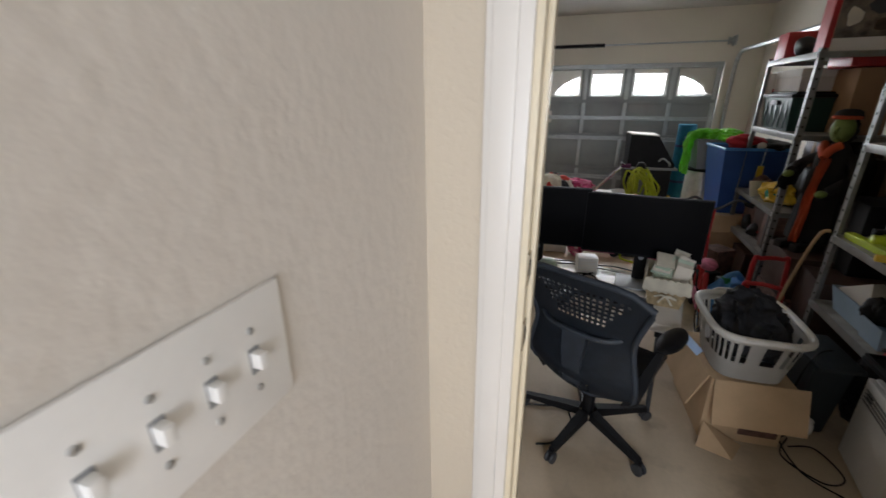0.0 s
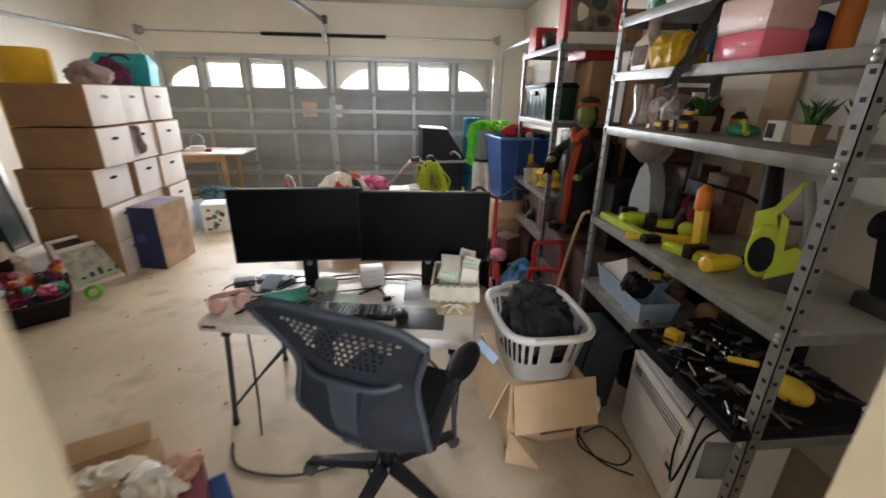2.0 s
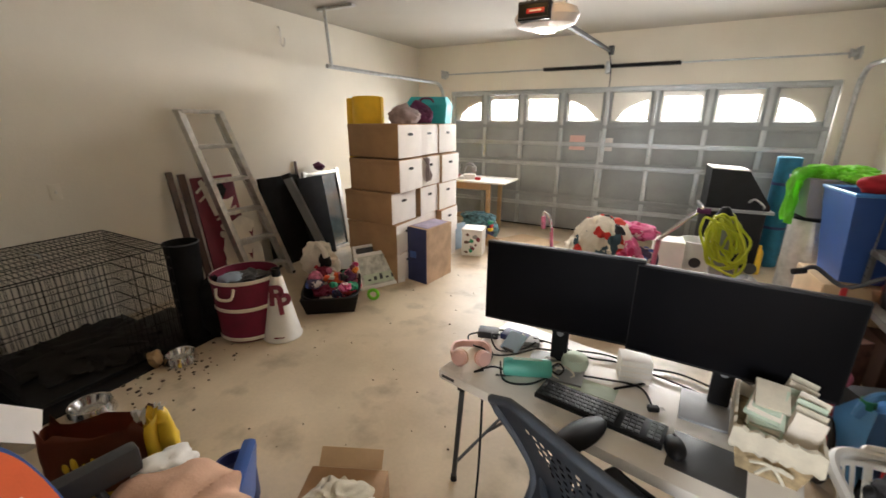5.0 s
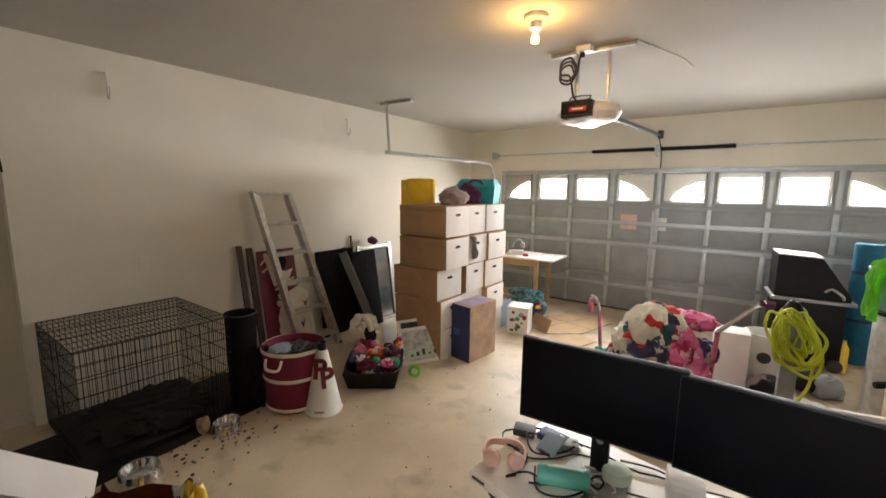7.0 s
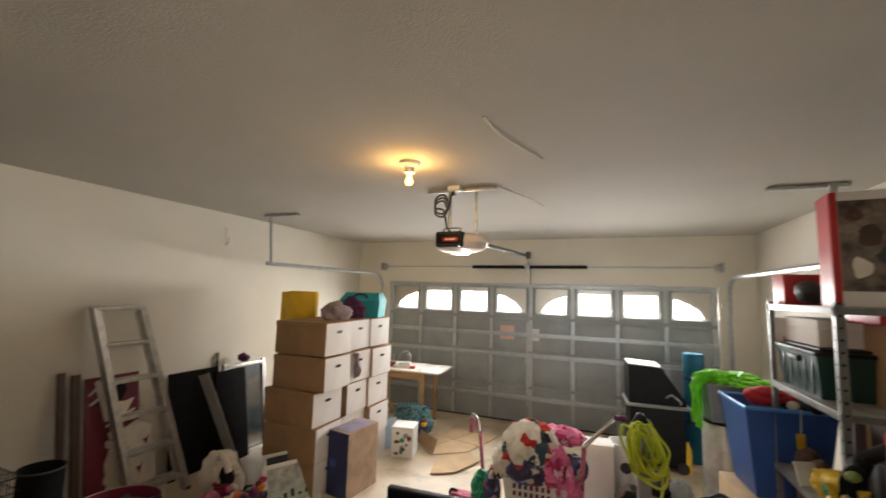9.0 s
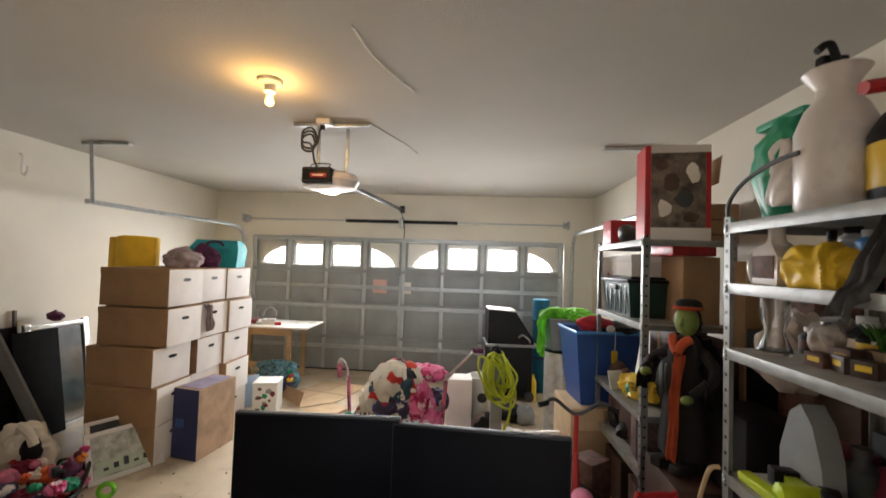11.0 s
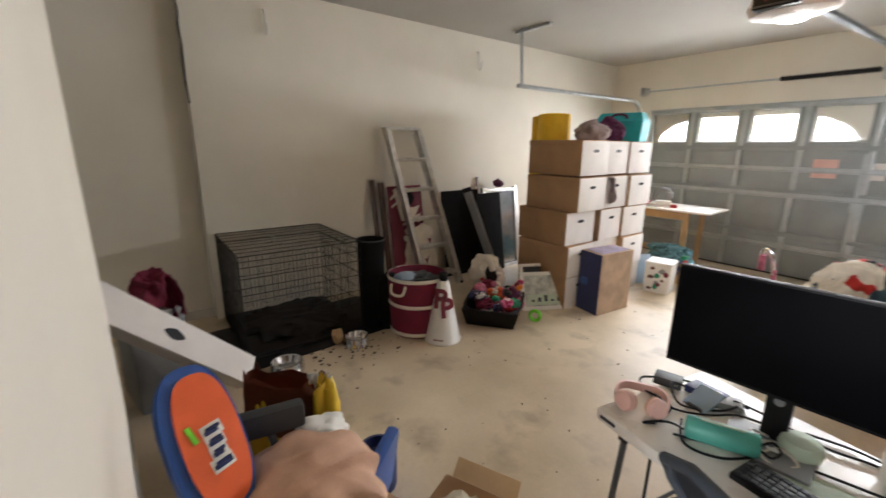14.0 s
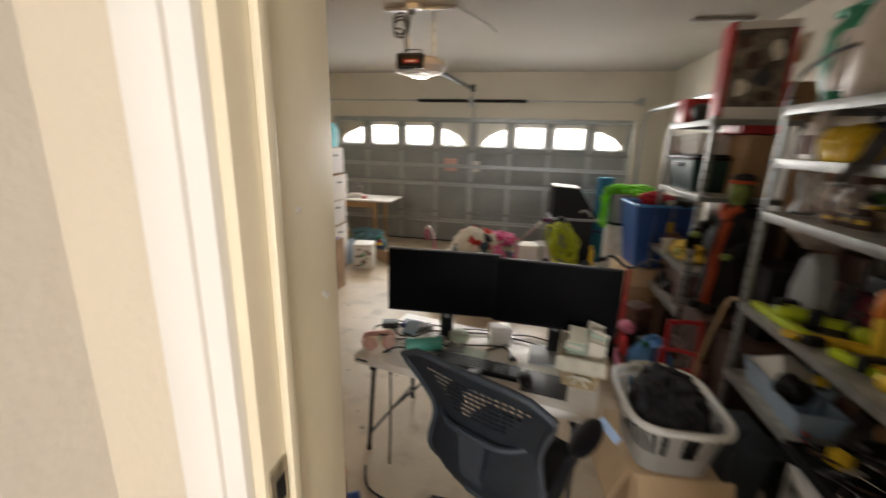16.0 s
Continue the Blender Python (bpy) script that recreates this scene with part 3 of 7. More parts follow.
part("label_plate", box(B(), -.085, -.190, -.004, .035, -.184, .026, .002), RED, op, "red name plate with pale bars")
part("label_bar", box(B(), -.065, -.192, .006, .015, -.1895, .016), PAPER, op)
part("lamp_lens", lathe(B(), [(.001, -.09), (.07, -.088), (.09, -.07), (.001, -.069)], 20), LENS, op, "lit frosted lamp lens")
part("rail", box(B(), -.02, .10, .02, .02, 2.86, .055, .003, pose(0, 0, 0, 2.6, 0, -.8)), DARK, op)
part("header_bracket", box(B(), .03, 2.80, .12, .09, 2.88, .22, .004), DARK, op)
part("arm", tube(B(), [(.05, 2.78, .15), (.04, 3.17, -.06), (.03, 3.22, -.24)], .006, 6), DARK, op)
part("strap", box(B(), -.105, -.03, .07, -.085, .0, CZ - 2.315 - .02, .002), STEEL, op)
part("strap", box(B(), .095, .05, .07, .115, .08, CZ - 2.315 - .02, .002), STEEL, op)
part("ceiling_angle", box(B(), -.30, -.03, CZ - 2.345, .30, .0, CZ - 2.319, .002), STEEL, op)
part("outlet", box(B(), -.08, -.13, CZ - 2.355, .02, -.05, CZ - 2.317, .004), WHITE, op)
part("plug", box(B(), -.06, -.10, CZ - 2.39, -.03, -.07, CZ - 2.355, .004), BLACK, op)
coil = [(-.14 + .06 * math.cos(a), -.10, .26 + .075 * math.sin(a) + .004 * a) for a in [radians(q * 24) for q in range(44)]]
part("cord", tube(B(), smooth_path([(-.045, -.085, CZ - 2.385), (-.06, -.09, .38)] + coil[::3] + [(-.10, -.06, .12), (-.05, 0, .07)], 4), .008), DARK, op)
part("release_cord", tube(B(), [(.3, -.02, CZ - 2.32), (.5, .55, CZ - 2.32), (.55, .85, CZ - 2.32)], .006), PAPER, op)
seam = single("ceiling_seam", tube(B(), smooth_path([(.52, 1.25, CZ - .002), (.56, 1.55, CZ - .002), (.70, 1.95, CZ - .002)]), .007, 5), PAPER, "pale patched seam line on the ceiling", "ceiling crack", kind="structure")

lamp = thing("ceiling_lamp", "porcelain ceiling lampholder with one glowing warm bulb", "ceiling lamp", BULB_X, BULB_Y, CZ)
part("base", lathe(B(), [(.07, 0), (.07, -.012), (.055, -.03), (.032, -.04), (.032, -.075), (.001, -.075)], 28), WHITE, lamp)
bl = part("bulb", lathe(B(), [(.013, -.075), (.014, -.10), (.022, -.118), (.026, -.135), (.020, -.152), (.001, -.158)], 20), BULB, lamp, "glowing warm bulb")
bl.visible_shadow = False

for y, z in ((.53, 2.50), (2.89, 2.49)):
    hk = thing("wall_hook", "white painted metal hook high on the wall", "hook", LX, y, z, group="wall hooks")
    part("stem", tube(B(), smooth_path([(0, 0, .10), (.03, 0, .08), (.03, 0, -.06), (.06, 0, -.09), (.085, 0, -.05), (.085, 0, -.01)]), .009), TRIM, hk)
sw = thing("wall_switch", "cream switch plate on the long garage wall", "light switch", LX, .665, 1.11)
part("plate", box(B(), 0, -.036, -.058, .006, .036, .058, .003), PAINT, sw)
part("toggle", box(B(), .006, -.006, -.01, .016, .006, .012, .002), WHITE, sw)

# outside
structure("ground", box(B(), -400, DY + .15, -.12, 400, 900, -.02), CONC, "pale concrete driveway and ground outside", "ground")

# ---- things in the middle: folding table, what lies on it, chair, basket ----
TZ = .60
tb = thing("folding_table", "white plastic folding table with thin dark metal legs", "table", .776, .905, 0, -11.4)
bm = box(B(), -.61, -.305, TZ - .045, .61, .305, TZ, .014)
part("tabletop", bm, TABLE, tb)
part("rim", tube(B(), [(-.595, -.29, TZ - .04), (.595, -.29, TZ - .04), (.595, .29, TZ - .04), (-.595, .29, TZ - .04)], .013, 8, True), TABLE, tb)
for sx in (-1, 1):
    for sy in (-1, 1):
        lg = part("leg", tube(B(), [(sx * .52, sy * .24, TZ - .05), (sx * .545, sy * .265, .02)], .012, 8), DARK, tb, "dark metal tube leg")
        part("rubber_foot", cone(B(), sx * .545, sy * .265, 0, .03, .016, .014, 10), BLACK, lg)
        part("lock_clip", box(B(), sx * .52 - .016, sy * .245 - .016, TZ - .10, sx * .52 + .016, sy * .245 + .016, TZ - .045, .004), BLACK, tb)
    part("crossbar", tube(B(), [(sx * .54, -.26, .10), (sx * .54, .26, .10)], .008), DARK, tb)
    part("brace", tube(B(), [(sx * .54, 0, .10), (sx * .15, 0, TZ - .05)], .008), DARK, tb)

part("corner_label", box(B(), -.585, -.3075, TZ - .028, -.52, -.3045, TZ - .016), DARK, tb)
G = "items on the folding table"


def monitor(x, y, z0, w, h, rz, px, base):
    m = thing("monitor", "large black switched-off computer monitor on a stand", "monitor", x, y, TZ, rz, "monitors")
    part("screen", box(B(), -w / 2 + .006, -.021, z0 - TZ + .012, w / 2 - .006, -.019, z0 - TZ + h - .006), SCREEN, m)
    part("bezel", box(B(), -w / 2, -.019, z0 - TZ, w / 2, .012, z0 - TZ + h, .004), BLACK, m)
    part("rear_cover", box(B(), -w * .32, .012, z0 - TZ + .05, w * .32, .042, z0 - TZ + h - .06, .014), DARK, m)
    part("stand_post", box(B(), px - .035, .042, .012, px + .035, .075, z0 - TZ + .2, .008), BLACK, m)
    part("cable_hole", cone(B(), px, 0, -.002, .004, .014, .014, 14, m=pose(0, .041, .15, 90, 0, 0)), GREYP, m)
    part("stand_base", box(B(), px - .12, -.10, 0, px + .12, .10, .012, .004), base, m, "flat grey stand base")
    return m


monitor(.545, .975, .785, .61, .357, 3, .02, GREYP)
monitor(1.137, .965, .775, .63, .352, -4, .02, GREYP)

kb = thing("keyboard", "black full-size computer keyboard on the table", "keyboard", .77, .765, TZ, -9, G)
part("body", box(B(), -.225, -.06, 0, .225, .06, .018, .004), BLACK, kb)
key = part("key", box(B(), -.0085, -.0085, .018, .0085, .0085, .026, .002), DARK, kb)
for i in range(21):
    for j in range(5):
        if i in (14, 18) or (i == 0 and j == 0):
            continue
        again(key, kb, pose(-.209 + i * .0207, -.043 + j * .021, 0))
key.matrix_basis = pose(-.209, -.043, 0)
ms = thing("computer_mouse", "black rounded computer mouse on the mouse pad", "mouse", 1.02, .69, TZ + .004, 10, G)
bm = B()
bmesh.ops.create_uvsphere(bm, u_segments=16, v_segments=10, radius=1, matrix=Matrix.Translation((0, 0, .012)) @ Matrix.Diagonal((.032, .056, .028, 1)))
for v in bm.verts:
    v.co.z = max(0, v.co.z)
part("body", bm, BLACK, ms)
part("scroll_wheel", lathe(B(), [(.007, -.004), (.009, 0), (.007, .004)], 12, m=pose(0, .03, .034, 0, 90, 0)), DARK, ms)
single("mouse_pad", box(B(), -.105, -.095, 0, .105, .095, .004, .0015), DARK, "dark cloth mouse pad on the table", "mouse pad", 1.11, .69, TZ, -9, G)
hp = thing("headphones", "pale pink over-ear headphones lying on the table", "headphones", .215, .86, TZ, 25, G)
band = [(.088 * math.cos(a), .03 + .088 * math.sin(a), .020 + .006 * math.sin(3 * a)) for a in [radians(q) for q in range(-58, 239, 12)]]
bm = B()
for k, p in enumerate(band):
    c = Vector((0, .03, 0))
    o = (Vector(p) - c)
    o.z = 0
    o.normalize()
    v = [bm.verts.new(Vector(p) + o * dx + Vector((0, 0, dz))) for dx, dz in ((-.005, -.016), (.005, -.016), (.007, 0), (.005, .016), (-.005, .016), (-.007, 0))]
    if k:
        for i in range(6):
            bm.faces.new((pv[i], pv[(i + 1) % 6], v[(i + 1) % 6], v[i]))
    pv = v
part("headband", bm, PINKL, hp)
for sx in (-1, 1):
    m = pose(sx * .052, -.045, .036, 74, 0, sx * 28)
    cup = part("ear_cup", lathe(B(), [(.02, -.012), (.034, -.010), (.037, .004), (.030, .016), (.001, .018)], 24, m=m), PINKL, hp)
    part("ear_cushion", lathe(B(), [(.016, -.026), (.030, -.026), (.036, -.018), (.034, -.010)], 24, m=m), BEIGE, cup)
    part("hinge", box(B(), -.008, -.006, -.012, .008, .006, .03, .003, pose(sx * .062, -.03, .034, 0, 0, sx * 28)), PINKL, hp)
sp = thing("portable_speaker", "mint green cylindrical portable speaker on the table", "speaker", .47, .865, TZ, 22, G)
part("body", lathe(B(), [(.02, -.10), (.034, -.098), (.038, -.085), (.038, .085), (.034, .098), (.02, .10)], 24, m=pose(0, 0, .038, 0, 90, 0)), MINT, sp)
part("carry_loop", tube(B(), smooth_path([(.10, 0, .045), (.13, .01, .06), (.15, 0, .04), (.13, -.01, .02), (.10, 0, .03)]), .004), BLACK, sp)
part("control_strip", box(B(), -.06, -.006, .074, .06, .006, .078, .002), MINTL, sp)
single("charging_case", lathe(B(), [(.03, 0), (.052, .006), (.058, .03), (.05, .055), (.02, .066), (.001, .067)], 28), MINTL, "round pale mint case on the table", "case", .635, 1.02, TZ, 0, G)
nb = thing("note_cube", "white stacked note cube beside the monitor stand", "note cube", .865, 1.07, TZ, 12, G)
part("box", box(B(), -.06, -.05, 0, .06, .05, .10, .006), WHITE, nb)
for k in range(3):
    part("edge_line", box(B(), -.0615, -.0515, .025 + .025 * k, .0615, .0515, .027 + .025 * k), CREAMF, nb)
for x, y, rz, col, sx, sy, sz in ((.20, 1.10, 15, DARK, .10, .07, .035), (.33, 1.13, -8, BLUED, .13, .08, .03), (.40, 1.12, 20, GREYP, .10, .07, .028)):
    b_ = thing("power_adapter", "small dark electronic box with cables", "adapter", x, y, TZ, rz, G)
    part("case", box(B(), -sx / 2, -sy / 2, 0, sx / 2, sy / 2, sz, .006), col, b_)
    part("status_light", box(B(), sx / 2 - .02, -sy / 2 - .001, sz * .5, sx / 2 - .014, -sy / 2 + .001, sz * .5 + .004), MINTL, b_)
ph = thing("phone_dock", "pale blue tablet-like device leaning on the table", "device", .335, 1.005, TZ, -14, G)
part("panel", box(B(), -.045, -.006, .004, .045, .004, .11, .004, pose(0, 0, 0, -62, 0, 0)), BLUEG, ph)
part("foot", box(B(), -.03, .0, 0, .03, .08, .012, .003), DARK, ph)
single("paper_sheet", box(B(), -.09, -.045, 0, .09, .045, .002), MINTL, "pale blue-green card lying on the table", "paper", .73, .905, TZ, -6, G)
single("pen", tube(B(), [(-.07, 0, .006), (.06, 0, .006), (.07, 0, .006)], .005, 8), BLACK, "black pen lying on the table", "pen", .86, .985, TZ, 42, G)
pl = thing("power_plug", "black power plug with a loose cord", "plug", .95, .875, TZ, 20, G)
part("body", box(B(), -.02, -.012, 0, .02, .012, .02, .005), BLACK, pl)
for y in (-.005, .005):
    part("prong", box(B(), .02, y - .001, .008, .04, y + .001, .014), CHROME, pl)
r = rng(21)
for k, (pts, col) in enumerate([
    ([(.95, .875, TZ + .01), (.90, .99, TZ + .008), (.78, .985, TZ + .008), (.60, .93, TZ + .008), (.50, .80, TZ + .008), (.40, .78, TZ + .006), (.34, .90, TZ + .006)], BLACK),
    ([(.22, 1.10, TZ + .03), (.12, 1.05, TZ + .008), (.17, .97, TZ + .008), (.28, .95, TZ + .008), (.30, .82, TZ + .008)], BLACK),
    ([(.36, 1.14, TZ + .03), (.46, 1.12, TZ + .01), (.50, .98, TZ + .008), (.60, .98, TZ + .01), (.58, .92, TZ + .04), (.52, .96, TZ + .05), (.56, 1.03, TZ + .01)], WHITE),
    ([(.42, 1.13, TZ + .03), (.52, 1.16, TZ + .008), (.68, 1.12, TZ + .008), (.80, 1.14, TZ + .008), (1.0, 1.10, TZ + .008), (1.14, 1.05, TZ + .008)], BLACK),
    ([(.26, 1.10, TZ + .02), (.24, 1.03, TZ + .05), (.30, .98, TZ + .01), (.40, 1.05, TZ + .01), (.44, 1.10, TZ + .03)], BLACK),
    ([(.24, .90, TZ + .05), (.30, .93, TZ + .012), (.38, .99, TZ + .008), (.45, 1.07, TZ + .012), (.52, 1.10, TZ + .008)], BLACK),
    ([(.30, .80, TZ + .008), (.27, .77, TZ + .008), (.33, .84, TZ + .012), (.42, .83, TZ + .008), (.36, .79, TZ + .01)], BLACK),
    ([(.56, .92, TZ + .01), (.60, .96, TZ + .03), (.65, .94, TZ + .012), (.60, .89, TZ + .008), (.54, .93, TZ + .03), (.58, 1.0, TZ + .02)], CREAMF),
    ([(.62, 1.15, TZ + .01), (.75, 1.18, TZ + .008), (.90, 1.15, TZ + .01), (1.05, 1.17, TZ + .008), (1.25, 1.08, TZ + .01)], BLACK),
    ([(.17, 1.14, TZ + .008), (.26, 1.17, TZ + .01), (.36, 1.18, TZ + .01), (.46, 1.15, TZ + .01)], BLACK)]):
    single("cable", tube(B(), smooth_path(pts, 8), .0042, 6), col, "loose thin cable trailing across the table", "cable", group="cables on the table")
bk = thing("wicker_basket", "small wicker basket lined with cream linen, full of mint notepads", "basket", 1.275, .80, TZ, -8, G)
part("body", hull(B(), [(sx * a, sy * b, z) for a, b, z in ((.075, .10, 0), (.10, .13, .12)) for sx in (-1, 1) for sy in (-1, 1)]), WICKER, bk)
bm = B()
for k in range(64):
    a = 2 * math.pi * k / 64
    q = max(abs(math.cos(a)), abs(math.sin(a)))
    x, y = .104 * math.cos(a) / q, .135 * math.sin(a) / q
    w = .006 * math.sin(k * 2.2)
    v = [bm.verts.new((x * s, y * s, z + w)) for s, z in ((1.0, .092), (1.07, .108), (1.03, .165), (.95, .168), (.93, .12))]
    if k:
        for i in range(4):
            bm.faces.new((prev[i], v[i], v[i + 1], prev[i + 1]))
    else:
        first = v
    prev = v
for i in range(4):
    bm.faces.new((prev[i], first[i], first[i + 1], prev[i + 1]))
part("lining", bm, LINEN, bk, "frilled cream linen lining")
for k in range(10):
    part("notepad", box(B(), -.060 + .004 * (k % 3), -.075, 0, .030, .02, .011, .003, pose(-.01, -.02 + .006 * k, .115 + .0125 * k, 30, r.uniform(-7, 7), r.uniform(-18, 18))), (MINTL, MINTL, CREAMF, MINTL, LINEN)[k % 5], bk)
for k in range(8):
    part("envelope", box(B(), .0, -.0015, 0, .075, .0015, .13 + .012 * (k % 4), .0005, pose(.012 - .004 * k, -.07 + .024 * k, .095, -14 + 3 * (k % 3), 8 + 2 * (k % 4), -8 + 5 * (k % 3))), (CREAMF, LINEN, MINTL)[k % 3], bk)
part("bow", tube(B(), smooth_path([(-.05, -.142, .07), (-.02, -.15, .085), (0, -.145, .08), (.02, -.15, .085), (.05, -.142, .068), (0, -.146, .078), (-.03, -.146, .04), (0, -.146, .078), (.035, -.146, .035)], 5), .005), LINEN, bk)

# mesh office chair, turned slightly, back towards the doorway
ch = thing("office_chair", "charcoal mesh office chair with five-star base on castors", "chair", .95, .38, 0, -27)
for k in range(5):
    a = radians(-90 + 72 * k)
    c, s = math.cos(a), math.sin(a)
    sp_ = part("base_spoke", hull(B(), [(.04 * c - .028 * s, .04 * s + .028 * c, .075), (.04 * c + .028 * s, .04 * s - .028 * c, .075), (.33 * c - .018 * s, .33 * s + .018 * c, .062), (.33 * c + .018 * s, .33 * s - .018 * c, .062), (.04 * c - .024 * s, .04 * s + .024 * c, .12), (.04 * c + .024 * s, .04 * s - .024 * c, .12), (.33 * c - .014 * s, .33 * s + .014 * c, .085), (.33 * c + .014 * s, .33 * s - .014 * c, .085)]), BLACK, ch)
    cs = part("castor", box(B(), .33 * c - .014, .33 * s - .014, .03, .33 * c + .014, .33 * s + .014, .07, .006), BLACK, ch)
    for q in (-1, 1):
        part("castor_wheel", lathe(B(), [(.01, -.008), (.027, -.007), (.03, 0), (.027, .007), (.01, .008)], 16, m=pose(.335 * c + q * .013 * -s, .335 * s + q * .013 * c, .03, 90, 0, math.degrees(a))), DARK, cs)
part("gas_column", lathe(B(), [(.03, .09), (.03, .22), (.018, .22), (.018, .36)], 16), BLACK, ch)
part("tilt_mechanism", box(B(), -.08, -.11, .34, .08, .12, .40, .012), BLACK, ch)
bm = B()
nx, ny = 14, 10
grid = [[bm.verts.new((-.23 + .46 * i / nx, -.13 + .38 * j / ny, .425 + .03 * ((2 * i / nx - 1) ** 2) - .03 * max(0, (j / ny - .75) * 4) ** 2 * .5)) for j in range(ny + 1)] for i in range(nx + 1)]
for i in range(nx):
    for j in range(ny):
        bm.faces.new((grid[i][j], grid[i + 1][j], grid[i + 1][j + 1], grid[i][j + 1]))
bmesh.ops.solidify(bm, geom=bm.faces[:], thickness=.02)
part("seat", bm, MESHY, ch)
part("seat_frame", tube(B(), smooth_path([(-.235, -.1, .43), (-.235, .22, .43), (-.18, .27, .40), (.18, .27, .40), (.235, .22, .43), (.235, -.1, .43), (.15, -.15, .43), (-.15, -.15, .43)], 5, True), .014, 8, True), BLACK, ch)


def ease(table, v):
    """Rounded steps between (place, value) pairs."""
    total = 0
    for k in range(9):
        w = min(1, max(0, v + (k - 4) * .02))
        for (v0, a0), (v1, a1) in zip(table, table[1:]):
            if w <= v1:
                total += a0 + (a1 - a0) * (w - v0) / (v1 - v0)
                break
    return total / 9


BACK_HALF = [(0, .09), (.04, .17), (.10, .225), (.20, .26), (.34, .265), (.50, .235), (.62, .225), (.80, .265), (1, .315)]
BACK_DEEP = [(0, -.02), (.08, -.16), (.28, -.255), (.58, -.235), (.80, -.275), (1, -.325)]


def back_point(u, v):
    """u across, v up the chair's back, which runs on under the seat."""
    return Vector((u * ease(BACK_HALF, v), ease(BACK_DEEP, v) + (.09 - .06 * v) * u * u, .255 + .715 * v - .055 * abs(u) ** 5 * v ** 3))


bm = B()
NU, NV = 44, 60
V = [[bm.verts.new(back_point(-1 + 2 * i / NU, j / NV)) for j in range(NV + 1)] for i in range(NU + 1)]
for i in range(NU):
    for j in range(NV):
        upper = 41 < j < 55 and abs(i - NU / 2 - 1) < NU * (.36 - .012 * (54 - j))
        lower = 8 < j < 15 and abs(i - NU / 2) < NU * .15
        if (upper or lower) and i % 2 == 0 and j % 2 == 0:
            continue
        bm.faces.new((V[i][j], V[i + 1][j], V[i + 1][j + 1], V[i][j + 1]))
bmesh.ops.solidify(bm, geom=bm.faces[:], thickness=.026)
part("backrest", bm, MESHY, ch, "blue-grey plastic back with small perforations")
rim = [back_point(-1, j / 16) for j in range(17)] + [back_point(-1 + 2 * i / 8, 1) for i in range(1, 8)] + [back_point(1, 1 - j / 16) for j in range(17)] + [back_point(1 - 2 * i / 8, 0) for i in range(1, 8)]
part("back_frame", tube(B(), rim, .013, 10, True), MESHY, ch)
part("back_spine", hull(B(), [(sx * w, y, z) for w, y, z in ((.04, -.10, .34), (.04, -.225, .40), (.045, -.268, .56), (.06, -.258, .70), (.05, -.25, .70), (.04, -.12, .42)) for sx in (-1, 1)]), MESHY, ch)
part("back_crossbar", tube(B(), smooth_path([(-.185, -.205, .70), (-.10, -.258, .69), (.10, -.258, .69), (.185, -.205, .70)]), .012, 8), MESHY, ch)
for sx in (-1, 1):
    ar = part("arm_post", hull(B(), [(sx * x, y, z) for x, y, z in ((.20, -.14, .34), (.20, -.04, .34), (.27, -.12, .38), (.30, -.02, .60), (.30, .06, .60), (.27, .06, .60), (.27, -.02, .60))]), BLACK, ch)
    bm = B()
    bmesh.ops.create_uvsphere(bm, u_segments=18, v_segments=10, radius=1, matrix=Matrix.Translation((sx * .29, .10, .615)) @ Matrix.Diagonal((.052, .135, .028, 1)))
    part("arm_pad", bm, BLACK, ar, "rounded black arm pad")

# laundry basket on a cardboard box
cb = thing("cardboard_box", "worn open brown cardboard box holding up the laundry basket", "cardboard box", 1.68, .74, 0, 6)
part("body", box(B(), -.21, -.22, 0, .15, .22, .355, .004), CARDL, cb)
part("flap", box(B(), -.20, -.004, 0, .20, .004, .22, .001, pose(0, -.224, .355, 160, 0, 0)), CARDL, cb)
part("flap", box(B(), -.004, -.20, 0, .004, .20, .20, .001, pose(-.214, 0, .355, 0, -158, 0)), CARDL, cb)
part("torn_flap", hull(B(), [(-.24, -.30, .002), (-.10, -.36, .002), (-.02, -.25, .002), (-.20, -.22, .10), (-.23, -.30, .006), (-.10, -.36, .006)]), CARDL, cb)
part("printed_panel", box(B(), -.04, -.226, .05, .13, -.222, .17, .001), DIRTYB, cb)
lb = thing("laundry_basket", "white slotted plastic laundry basket heaped with a black blanket", "laundry basket", 1.648, .70, .365, 2)
W0, L0, W1, L1, HB = .150, .185, .192, .245, .25


def ring(w, l, z, n=40):
    return [(w * math.copysign(abs(math.cos(a)) ** .5, math.cos(a)), l * math.copysign(abs(math.sin(a)) ** .5, math.sin(a)), z) for a in [2 * math.pi * k / n for k in range(n)]]


part("rim", tube(B(), ring(W1 + .008, L1 + .008, HB), .017, 8, True), WHITE, lb)
bm = B()
rs = [[bm.verts.new(p) for p in ring(W0 + (W1 - W0) * z, L0 + (L1 - L0) * z, HB * z, 56)] for z in (0, .12, .36, .42, .86, 1)]
for li in range(5):
    for k in range(56):
        if li == 3 and k % 2 == 0:
            continue
        bm.faces.new((rs[li][k], rs[li][(k + 1) % 56], rs[li + 1][(k + 1) % 56], rs[li + 1][k]))
bm.faces.new(rs[0])
bmesh.ops.solidify(bm, geom=bm.faces[:], thickness=.006)
part("slotted_body", bm, WHITE, lb)
for y in (-L1 - .03, L1 + .03):
    part("handle", tube(B(), smooth_path([(-.09, y * .94, HB), (-.06, y, HB + .012), (.06, y, HB + .012), (.09, y * .94, HB)]), .013, 8), WHITE, lb)
